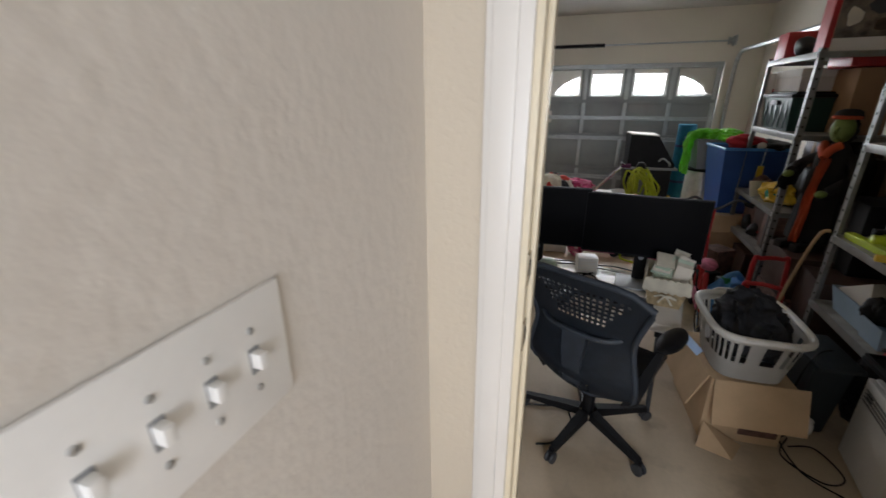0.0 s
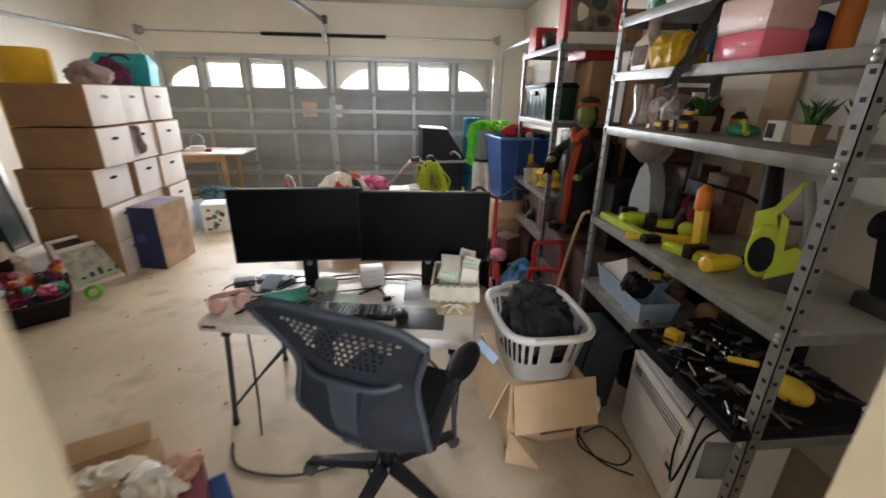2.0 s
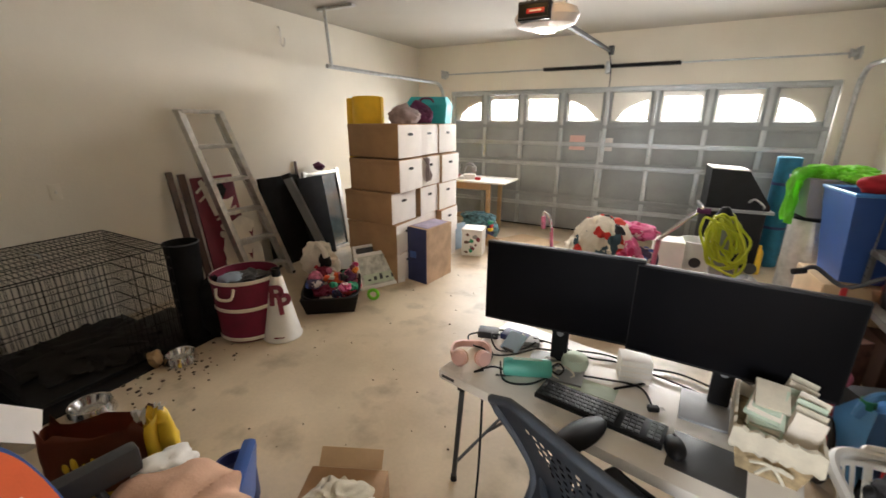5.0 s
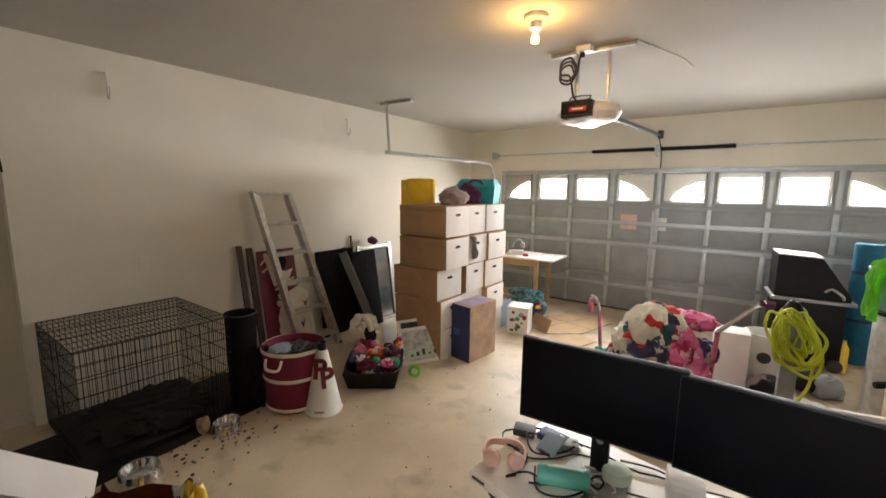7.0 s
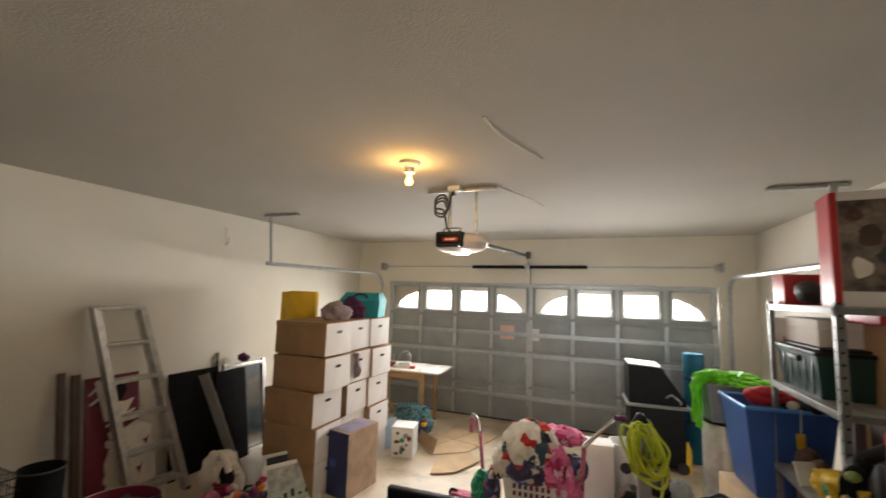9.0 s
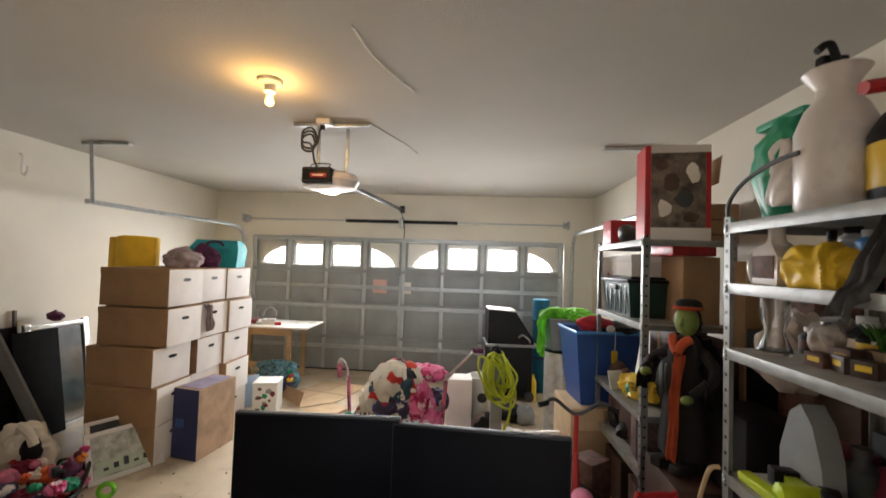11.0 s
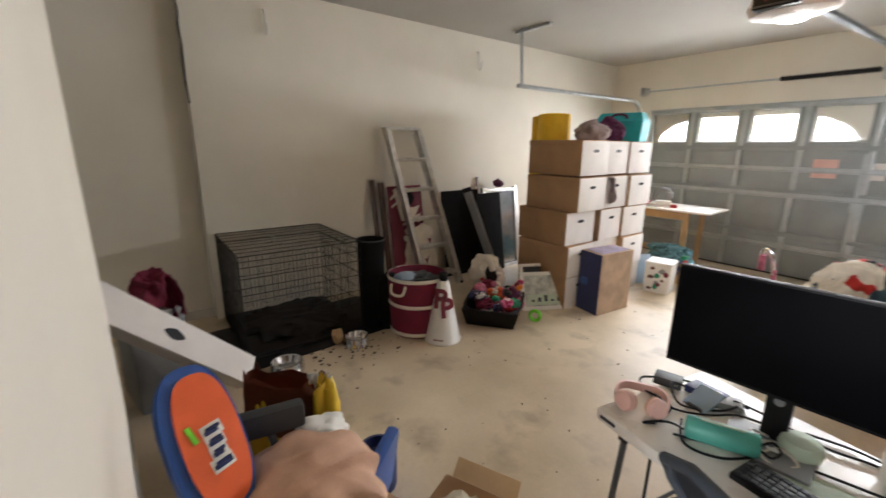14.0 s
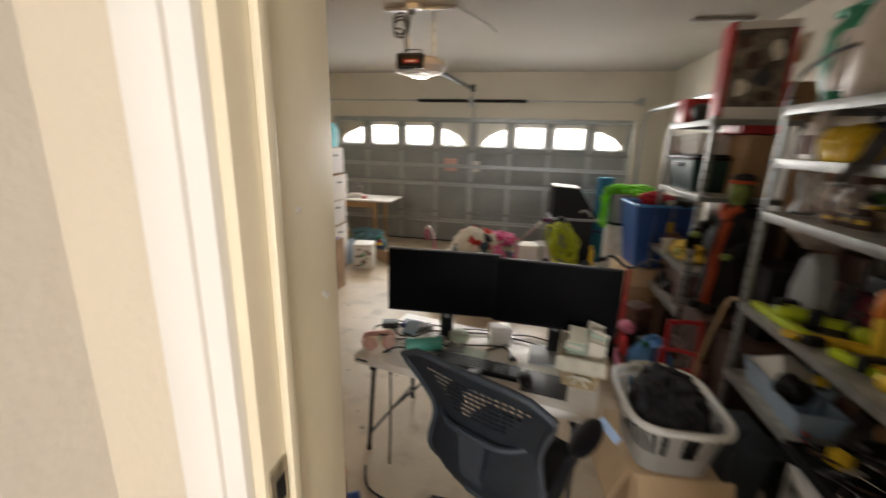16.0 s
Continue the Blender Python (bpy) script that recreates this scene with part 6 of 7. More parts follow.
for k, (x, y, s) in enumerate(((2.36, .84, .7), (2.37, .33, .66), (2.43, .235, .66))):
    p = thing("potted_plant", "small artificial grass plant in a tan paper pot", "potted plant", x, y, 1.418, 12 * k, "potted plants")
    part("pot", hull(B(), [(sx * a * s, sy * a * s, z * s) for a, z in ((.045, 0), (.055, .095)) for sx in (-1, 1) for sy in (-1, 1)]), POT, p)
    part("soil", box(B(), -.045 * s, -.045 * s, .088 * s, .045 * s, .045 * s, .098 * s), SOIL, p)
    bm = B()
    for q in range(90):
        a, l = r.uniform(0, 6.28), r.uniform(.05, .13) * s
        x0, y0 = r.uniform(-.03, .03) * s, r.uniform(-.03, .03) * s
        dx, dy = math.cos(a) * l * .5, math.sin(a) * l * .5
        w = .003 * s
        v = [bm.verts.new(t) for t in ((x0 - w * math.sin(a), y0 + w * math.cos(a), .095 * s), (x0 + w * math.sin(a), y0 - w * math.cos(a), .095 * s), (x0 + dx * .6 + w * .7 * math.sin(a), y0 + dy * .6 - w * .7 * math.cos(a), .095 * s + l * .7), (x0 + dx * 1.2, y0 + dy * 1.2, .095 * s + l), (x0 + dx * .6 - w * .7 * math.sin(a), y0 + dy * .6 + w * .7 * math.cos(a), .095 * s + l * .7))]
        bm.faces.new(v)
    part("leaves", bm, LEAF, p)
gs = thing("garden_shears", "green handled garden tool lying on the shelf", "garden tool", 2.38, .62, 1.418, -20, GT)
part("body", cloth(B(), 0, 0, .025, .05, .12, .025, .15, 9, 3, 81.), GREENP, gs)
part("grip", tube(B(), smooth_path([(-.03, -.12, .02), (0, 0, .055), (.02, .10, .03)]), .012), LIME, gs)
sb = thing("small_white_box", "small white printed box on the shelf", "box", 2.36, .43, 1.418, 6, GT)
part("body", box(B(), -.025, -.035, 0, .045, .035, .07, .004), WHITE, sb)
part("print", box(B(), -.0265, .0, .01, -.0245, .03, .06), BLACK, sb)

# fourth shelf: power tools
GPT = "power tools on the shelf"
fn = thing("grey_fin_case", "grey plastic fin-shaped case standing on the shelf", "case", 2.32, 1.06, .94, 0, GT)
part("fin", prism(B(), [(-.10, 0), (.10, 0), (.10, .12), (.05, .27), (0, .31), (-.05, .25), (-.09, .12)], -.04, .04, axis="x"), GREYP, fn)
single("red_helmet", cloth(B(), 0, 0, .07, .10, .12, .09, .3, 10, 4, 85., .72), MAROON, "dark red rounded tool case on the shelf", "case", 2.48, .92, .94, 0, GT)


def power_tool(x, y, rz, body, s=1., z=.94):
    t = thing("cordless_tool", "lime and black cordless power tool lying on the shelf", "power tool", x, y, z, rz, GPT)
    part("motor_body", lathe(B(), [(.02 * s, -.11 * s), (.034 * s, -.10 * s), (.036 * s, .02 * s), (.028 * s, .05 * s), (.018 * s, .08 * s)], 16, m=pose(0, 0, .036 * s, 90, 0, 0)), body, t)
    part("handle", hull(B(), [(a * s, b * s, c * s) for a, b, c in ((0, -.02, .02), (0, .03, .02), (0, -.02, .055), (0, .03, .055), (.12, -.01, .02), (.12, .03, .02), (.12, -.01, .05), (.12, .03, .05))]), body, t)
    part("chuck", lathe(B(), [(.018 * s, .0), (.02 * s, .03 * s), (.008 * s, .06 * s)], 12, m=pose(0, -.10 * s, .036 * s, 90, 0, 0)), BLACK, t)
    part("battery", box(B(), .115 * s, -.045 * s, .005 * s, .165 * s, .06 * s, .065 * s, .006), BLACK, t)
    part("trigger", box(B(), .04 * s, -.035 * s, .025 * s, .07 * s, -.018 * s, .045 * s, .003), RED, t)
    return t


power_tool(2.24, .95, 80, LIME, 1.0)
power_tool(2.40, .84, 150, LIME, 1.1)
power_tool(2.25, .39, 100, YEL, .9)
lt = thing("lime_trimmer", "long lime trimmer body lying on the shelf edge", "power tool", 2.14, .95, .94, 3, GPT)
part("bar", box(B(), -.024, -.20, 0, .024, .18, .035, .01), LIME, lt)
part("guard", box(B(), -.04, -.26, .0, .04, -.21, .035, .01), BLACK, lt)
single("lime_level", box(B(), -.02, -.11, 0, .02, .11, .035, .01), LIME, "lime plastic level lying on the shelf", "level", 2.20, .53, .94, 16, GPT)
yt = thing("yellow_stud_tool", "flat yellow hand tool on the shelf", "hand tool", 2.24, .72, .94, 70, GPT)
part("blade", box(B(), -.03, -.10, 0, .03, .10, .03, .008), YEL, yt)
part("grip", box(B(), -.02, .08, .0, .02, .18, .028, .008), YEL, yt)
og = thing("orange_nailer", "upright yellow and orange caulk tool", "power tool", 2.31, .61, .94, 10, GPT)
part("shaft", box(B(), -.019, -.022, 0, .019, .022, .20, .006, pose(0, 0, 0, -8, 0, 0)), YEL, og)
part("head", lathe(B(), [(.028, .17), (.031, .18), (.031, .255), (.026, .262), (.012, .28), (.001, .28)], 20, y=.03), ORANGEP, og)
part("hose", tube(B(), smooth_path([(0, .04, .28), (.06, -.10, .26), (.08, -.25, .20), (.06, -.34, .22)]), .008), BLACK, og)
bw = thing("leaf_blower", "lime and black cordless leaf blower standing on the shelf", "leaf blower", 2.33, .24, .94, 38, GPT)
part("battery_base", hull(B(), [(-.055, -.15, .0), (.06, -.15, .0), (-.055, .03, .0), (.06, .03, .0), (-.05, .02, .10), (.055, .02, .10), (-.045, -.14, .125), (.05, -.14, .125)]), DARK, bw)
part("fan_housing", hull(B(), [(x * (1 - .25 * (k == 1)) + .01, .10 + w * math.cos(q * math.pi / 8), .125 + 1.15 * w * math.sin(q * math.pi / 8)) for k, (x, w) in enumerate(((-.045, .085), (-.075, .07), (.05, .085))) for q in range(16)]), LIME, bw)
part("intake", lathe(B(), [(.001, 0), (.062, 0), (.064, .004), (.001, .006)], 24, m=pose(-.049, .10, .115, 0, -90, 0)), BLACK, bw)
part("shoulder", hull(B(), [(x, y, z) for x in (-.03, .04) for y, z in ((.175, .16), (.19, .25), (.10, .28), (.06, .20))]), LIME, bw)
part("top_arm", hull(B(), [(x, y, z) for x in (-.022, .022) for y, z in ((.12, .27), (.10, .23), (-.01, .375), (.02, .37))]), LIME, bw)
part("strut", hull(B(), [(x, y, z) for x in (-.062, -.03) for y, z in ((.06, .27), (.025, .25), (.035, .08), (-.01, .09))]), LIME, bw)
part("lower_arm", hull(B(), [(x, y, z) for x in (-.058, .05) for y, z in ((.06, .03), (.03, .13), (-.04, .165), (-.14, .14), (-.15, .115), (-.02, .10))]), LIME, bw)
part("grip", tube(B(), smooth_path([(-.02, -.005, .365), (-.02, -.04, .30), (-.02, -.06, .23), (-.02, -.075, .14)]), .026, 10), GREYP, bw)
part("nozzle", lathe(B(), [(.058, .0), (.056, .02), (.047, .20), (.040, .215), (.001, .215)], 22, m=pose(.05, .135, .20, -12, 0, 0)), BLACK, bw)
for q in bw.children:
    for v in q.data.vertices:
        v.co.x, v.co.y = v.co.x * .8, v.co.y * .58
bk = thing("black_drill", "black drill standing behind the leaf blower", "power tool", 2.50, .06, .94, 0, GPT)
part("motor_body", lathe(B(), [(.02, -.06), (.045, -.05), (.048, .03), (.03, .06)], 18, m=pose(0, .02, .26, 90, 0, 0)), BLACK, bk)
part("handle", hull(B(), [(x, y, z) for x in (-.025, .025) for y, z in ((.05, .24), (-.02, .24), (.01, .05), (-.06, .05))]), BLACK, bk)
part("battery", box(B(), -.045, -.10, 0, .045, .04, .055, .01), DARK, bk)

# fifth shelf: blue bin, black trays, loose tools
bb_ = thing("blue_grey_bin", "blue-grey plastic bin with papers and a black glove", "storage bin", 2.24, .95, .555, 0, GT)
bm = B()
lathe(bm, [(.10, .002), (.125, .13), (.118, .13), (.094, .012), (.001, .012)], 4, m=Matrix.Diagonal((1.35, 1.7, 1, 1)) @ pose(0, 0, 0, 0, 0, 45))
part("bin", bm, BLUEG, bb_, smooth=20)
part("crumpled_paper", hull(B(), [(-.08, -.12, .10), (.10, -.10, .12), (.09, .14, .13), (-.10, .16, .11), (-.02, .03, .20), (.06, .10, .18)]), PAPER, bb_)
part("glove", cloth(B(), -.06, -.16, .13, .06, .06, .06, .5, 16, 4, 93.), BLACK, bb_)
b2 = thing("blue_grey_bin", "small blue-grey plastic bin on the shelf edge", "storage bin", 2.21, .72, .555, 0, GT)
part("bin", lathe(B(), [(.08, .002), (.10, .11), (.094, .11), (.074, .012), (.001, .012)], 4, m=Matrix.Diagonal((1.4, 1.3, 1, 1)) @ pose(0, 0, 0, 0, 0, 45)), BLUEG, b2, smooth=20)
ac = thing("air_conditioner", "cream window air conditioner on its side on the floor", "air conditioner", 2.085, .12, 0, -7)
part("cabinet", box(B(), .0, .0, .004, .36, .50, .44, .014), WHITE, ac)
part("front_bezel", box(B(), -.022, .0, .01, .0, .50, .435, .008), WHITE, ac)
for k in range(4):
    part("louvre", box(B(), -.026, .03, .33 + .018 * k, -.021, .47, .337 + .018 * k, .001), GREYP, ac)
part("control_panel", box(B(), -.025, .03, .08, -.021, .11, .24, .003), JUG, ac)
part("display", box(B(), -.027, .045, .17, -.0245, .085, .19), BLACK, ac)
part("badge", box(B(), -.0255, .40, .35, -.0215, .45, .38), DARK, ac)
part("side_vent", box(B(), .04, -.003, .20, .20, .0, .38, .001), GREYP, ac)
part("power_cord", tube(B(), smooth_path([(.05, .05, .45), (.0, .0, .46), (-.035, -.02, .30), (-.035, .02, .16), (-.03, .05, .30), (.0, .06, .455), (.08, .12, .46), (.1, .0, .47), (-.0, -.03, .40), (-.035, -.03, .10), (-.10, -.06, .01)], 7), .0045, 7), BLACK, ac)
for k, (y, z) in enumerate(((.37, .557), (.06, .558))):
    t = thing("tool_tray", "black plastic tray littered with steel hand tools", "tool tray", 2.03, y - .12, z, 0, "tool trays")
    part("tray", box(B(), 0, 0, 0, .56, .30, .025, .008), BLACK, t)
    part("rim", tube(B(), [(.01, .01, .03), (.55, .01, .03), (.55, .29, .03), (.01, .29, .03)], .01, 6, True), BLACK, t)
r = rng(13)
for k in range(84):
    x, y = r.uniform(2.06, 2.56), r.uniform(-.04, .54)
    a, l = r.uniform(0, 180), r.uniform(.018, .05)
    m = pose(x, y, .60 + r.uniform(0, .015), r.uniform(-8, 8), 0, a)
    cl = CHROME if k % 7 == 0 else STEEL if k % 7 == 1 else (DARK, BLACK, DWOOD)[k % 3]
    hv = tube(B(), [m @ Vector((-l, 0, 0)), m @ Vector((l * .7, 0, .004))], r.uniform(.003, .007), 6)
    if k % 3 == 0:
        tube(hv, [m @ Vector((l * .7 + .012 * math.cos(q), .012 * math.sin(q), .004)) for q in [2 * math.pi * i / 10 for i in range(10)]], .004, 5, True)
    if k % 2:
        box(hv, l * .6, -.014, -.005, l * .95, .014, .009, .003, m)
    single("hand_tool", hv, cl, "loose steel hand tool in the tray", "hand tool", group="loose hand tools")
cl_ = thing("yellow_clamp", "yellow rubber clamp grip among the tools", "clamp", 2.34, .08, .585, 0, GPT)
part("grip", cloth(B(), 0, 0, .05, .05, .07, .04, .3, 12, 3, 95.), YEL, cl_)
part("arm", tube(B(), [(-.06, .08, .09), (-.10, .16, .06)], .012), YEL, cl_)
single("yellow_tape", box(B(), -.025, -.03, 0, .025, .03, .06, .006), YEL, "small yellow tape measure in the tray", "tape measure", 2.16, .44, .585, 20, GPT)
hs = thing("hand_saw", "black hand saw with bright teeth on the shelf", "saw", 2.40, .44, .60, 4, GPT)
part("blade", box(B(), -.06, -.20, .0, .06, .16, .006), BLACK, hs)
for k in range(8):
    part("tooth", cone(B(), -.066, -.16 + .03 * k, .002, .008, .006, .002, 4), CHROME, hs)
single("red_pliers", tube(B(), smooth_path([(-.05, -.08, .01), (0, 0, .015), (.03, .08, .01)]), .012, 7), RED, "red handled pliers on the shelf", "pliers", 2.18, .66, .556, 0, GPT)
single("black_bag", cloth(B(), 0, 0, .20, .14, .16, .24, .3, 8, 4, 97., .83), BLACK, "slumped black bin bag on the floor", "bag", 2.36, .90, 0, 0)
sb2 = thing("slate_bin", "dark slate plastic bin with a rolled rim on the floor", "bin", 2.02, .82, 0, 8)
part("body", lathe(B(), [(.15, 0), (.155, .01), (.20, .40), (.207, .41), (.20, .42), (.192, .40), (.145, .015), (.001, .012)], 4, m=Matrix.Diagonal((.62, .95, 1, 1)) @ pose(0, 0, 0, 0, 0, 45)), SLATE, sb2, smooth=20)
part("lid", box(B(), -.10, -.15, .42, .10, .15, .445, .008, pose(0, 0, 0, 4, 0, 0)), SLATE, sb2)
part("hanging_cord", tube(B(), smooth_path([(.02, -.05, .46), (-.06, -.10, .47), (-.11, -.12, .40), (-.115, -.10, .2), (-.12, -.16, .02)]), .005, 6), BLACK, sb2)
single("white_bag", cloth(B(), 0, 0, .06, .09, .07, .08, .4, 14, 4, 98., .75), PAPER, "crumpled white plastic bag on the floor", "bag", 1.95, .70, 0, 0)
for k, pts in enumerate(([(1.92, .62, .006), (1.85, .48, .006), (1.97, .36, .006), (2.07, .42, .006), (2.02, .58, .006), (1.90, .55, .012)], [(2.0, .66, .006), (1.88, .60, .008), (1.90, .40, .006), (2.02, .30, .006)])):
    single("floor_cable", tube(B(), smooth_path(pts, 8), .0038, 6), BLACK, "black cable coiled loosely on the floor", "cable", group="cables on the floor")
for k, pts in enumerate(([(.22, .62, .006), (.30, .48, .006), (.52, .42, .006), (.75, .46, .006), (.92, .52, .006)], [(.72, .16, .006), (.80, .20, .006), (.88, .32, .006), (.86, .45, .006)], [(.30, .80, .5), (.32, .74, .2), (.34, .66, .006)])):
    single("floor_cable", tube(B(), smooth_path(pts, 8), .0055, 6), BLACK, "black power cable under the table", "cable", group="cables on the floor")
single("blue_paper", box(B(), -.02, -.06, 0, .02, .06, .003), mat("pale_blue_sheet", (.45, .60, .85), .6), "pale blue sheet hanging by the table edge", "paper", 1.41, .63, .45, 10, "", rx=35, ry=-50)

# dusty back rows behind the tools and totes: dark fillers added to hide bright wall
r = rng(301)
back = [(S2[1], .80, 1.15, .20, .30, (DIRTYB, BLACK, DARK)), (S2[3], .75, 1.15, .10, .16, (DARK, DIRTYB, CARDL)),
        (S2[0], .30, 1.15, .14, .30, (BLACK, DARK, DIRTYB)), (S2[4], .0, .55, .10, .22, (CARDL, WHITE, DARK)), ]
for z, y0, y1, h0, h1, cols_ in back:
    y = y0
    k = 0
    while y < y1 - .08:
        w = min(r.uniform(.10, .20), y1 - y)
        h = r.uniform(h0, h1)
        single("back_row_carton", box(B(), -.05, -w / 2 + .004, 0, .06, w / 2 - .004, h, .005), cols_[k % len(cols_)], "dusty filler carton added at the back of the tool shelf", "carton", 2.585, y + w / 2, z, r.uniform(-2, 2), "cartons at the back of the shelves")
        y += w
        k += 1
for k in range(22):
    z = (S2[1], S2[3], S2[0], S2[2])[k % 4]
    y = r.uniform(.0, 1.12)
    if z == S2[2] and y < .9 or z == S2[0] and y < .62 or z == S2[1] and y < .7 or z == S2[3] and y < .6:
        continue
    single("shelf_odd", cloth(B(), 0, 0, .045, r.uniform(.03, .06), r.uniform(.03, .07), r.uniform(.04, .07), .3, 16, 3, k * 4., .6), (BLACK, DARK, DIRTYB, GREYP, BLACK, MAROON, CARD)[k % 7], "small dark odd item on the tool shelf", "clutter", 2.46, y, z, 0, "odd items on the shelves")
# tall fillers, then cases, added to keep the gaps between the units dark
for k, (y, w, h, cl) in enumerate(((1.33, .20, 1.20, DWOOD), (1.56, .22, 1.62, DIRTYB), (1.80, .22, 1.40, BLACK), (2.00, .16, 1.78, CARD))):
    single("tall_carton", box(B(), -.11, -w / 2, 0, .10, w / 2, h, .006), cl, "tall dusty filler carton added to hide the bright wall", "carton", 2.74, y, 0, 0, "cartons against the wall")
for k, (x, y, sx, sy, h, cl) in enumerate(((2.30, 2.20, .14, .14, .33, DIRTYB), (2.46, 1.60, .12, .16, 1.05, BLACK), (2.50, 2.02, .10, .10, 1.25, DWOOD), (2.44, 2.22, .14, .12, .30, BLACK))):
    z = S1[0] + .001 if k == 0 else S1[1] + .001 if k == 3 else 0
    c_ = thing("dark_case", "dusty dark filler case added among the shelving clutter", "case", x, y, z, 5 * k - 6, "dark cases by the shelving")
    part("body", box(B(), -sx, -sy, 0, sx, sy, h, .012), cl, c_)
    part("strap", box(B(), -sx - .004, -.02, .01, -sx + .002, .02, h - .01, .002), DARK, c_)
single("pink_crate", box(B(), -.10, -.08, 0, .10, .08, .16, .01), MAROONP, "dark red plastic crate on the tool shelf", "crate", 2.40, 1.08, .94, 6, GT)
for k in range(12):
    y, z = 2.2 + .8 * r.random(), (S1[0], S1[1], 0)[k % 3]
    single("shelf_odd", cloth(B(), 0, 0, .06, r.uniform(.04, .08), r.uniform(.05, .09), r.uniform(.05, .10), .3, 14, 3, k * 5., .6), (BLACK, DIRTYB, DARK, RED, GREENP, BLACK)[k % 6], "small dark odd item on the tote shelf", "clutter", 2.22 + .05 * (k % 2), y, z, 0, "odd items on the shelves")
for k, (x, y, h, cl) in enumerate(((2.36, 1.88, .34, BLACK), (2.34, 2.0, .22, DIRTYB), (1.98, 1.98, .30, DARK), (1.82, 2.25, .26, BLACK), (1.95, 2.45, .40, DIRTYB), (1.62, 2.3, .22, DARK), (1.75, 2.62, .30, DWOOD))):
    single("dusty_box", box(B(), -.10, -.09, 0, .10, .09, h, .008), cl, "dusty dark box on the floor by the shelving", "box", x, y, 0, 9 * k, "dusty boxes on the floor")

# between the table and the shelving: bike, jacks, jug
bike = thing("red_kids_bike", "small pink and red children's bicycle behind the monitors", "bicycle", 1.72, 1.86, 0, 84)
for x in (-.26, .26):
    w = part("wheel", tube(B(), [(x + .15 * math.cos(a), 0, .165 + .15 * math.sin(a)) for a in [2 * math.pi * k / 26 for k in range(26)]], .015, 7, True), BLACK, bike)
    part("rim", tube(B(), [(x + .13 * math.cos(a), 0, .165 + .13 * math.sin(a)) for a in [2 * math.pi * k / 26 for k in range(26)]], .006, 5, True), CHROME, w)
    for k in range(8):
        a = 2 * math.pi * k / 8
        part("spoke", tube(B(), [(x, 0, .165), (x + .13 * math.cos(a), 0, .165 + .13 * math.sin(a))], .002, 4), CHROME, w)
part("frame", tube(B(), smooth_path([(-.26, 0, .17), (-.14, 0, .42), (-.02, 0, .26), (.14, 0, .55), (.18, 0, .62)], 5), .018, 8), RED, bike)
part("fork", tube(B(), [(.26, 0, .17), (.17, 0, .62), (.15, 0, .84)], .014, 8), RED, bike)
part("handlebar", tube(B(), smooth_path([(.10, -.19, .90), (.14, -.13, .92), (.15, 0, .84), (.14, .13, .92), (.10, .19, .90)]), .011, 7), DARK, bike)
for y in (-.2, .2):
    part("grip", tube(B(), [(.11, y * .85, .905), (.085, y * 1.12, .895)], .016, 8), BLACK, bike)
part("saddle", cloth(B(), -.14, 0, .50, .10, .06, .035, .1, 8, 3, 2.), PINK, bike)
part("chain_guard", box(B(), -.22, .02, .16, .04, .035, .25, .01), PINK, bike)
jg = thing("blue_jug", "light blue plastic jug with a moulded handle", "jug", 1.86, 1.66, 0, 25)
part("jug", hull(B(), [(sx * a, sy * b, z) for a, b, z in ((.10, .08, .0), (.11, .09, .10), (.11, .09, .34), (.06, .05, .42)) for sx in (-1, 1) for sy in (-1, 1)]), SKYB, jg)
part("handle", tube(B(), smooth_path([(-.09, 0, .36), (-.06, 0, .45), (.02, 0, .47), (.07, 0, .40)]), .02, 8), SKYB, jg)
part("cap", cone(B(), -.06, 0, .41, .45, .03, .028, 14), GREENP, jg)
for k, (x, y, rz, h) in enumerate(((1.98, 1.50, 10, .66), (1.93, 1.38, -14, .52))):
    j = thing("red_jack_stand", "red steel hand truck frame by the shelving", "hand truck", x, y, 0, rz, "red hand trucks")
    part("frame_tube", tube(B(), smooth_path([(-.10, -.03, .02), (-.10, 0, h - .05), (-.06, 0, h), (.06, 0, h), (.10, 0, h - .05), (.10, -.03, .02)], 5), .014, 8), RED, j)
    part("lower_crossbar", tube(B(), [(-.10, -.015, h * .25), (.10, -.015, h * .25)], .012, 7), RED, j)
    part("axle", tube(B(), [(-.13, .03, .06), (.13, .03, .06)], .01, 7), DARK, j)
    for sx in (-1, 1):
        part("wheel", lathe(B(), [(.02, -.016), (.055, -.014), (.06, 0), (.055, .014), (.02, .016)], 18, m=pose(sx * .13, .03, .06, 0, 90, 0)), BLACK, j)
    part("crossbar", tube(B(), [(-.10, 0, h * .5), (.10, 0, h * .5)], .014, 7), RED, j)
    part("toe_plate", box(B(), -.12, -.14, 0, .12, .0, .012, .003), RED, j)
    part("label_plate", box(B(), -.04, -.009, h * .55, .04, -.0065, h * .55 + .05), GREYP, j)
single("extension_cable", tube(B(), smooth_path([(2.07, 1.17, .96), (2.03, 1.18, .93), (1.99, 1.20, .72), (1.95, 1.20, .45), (1.93, 1.16, .18), (1.99, 1.12, .01), (2.06, 1.06, .006)], 8), .009, 7), WOOD, "tan extension cord hanging from the shelf corner", "cable")
single("rag_heap", cloth(B(), 0, 0, .12, .14, .12, .14, .35, 9, 4, 101., .82), MAROON, "dark red rag heap on the floor", "rags", 1.92, 1.16, 0)
single("orange_rag", cloth(B(), 0, 0, .08, .10, .08, .09, .3, 10, 4, 103., .82), ORANGE, "orange cloth lump on the hand trucks", "cloth", 2.05, 1.72, 0)

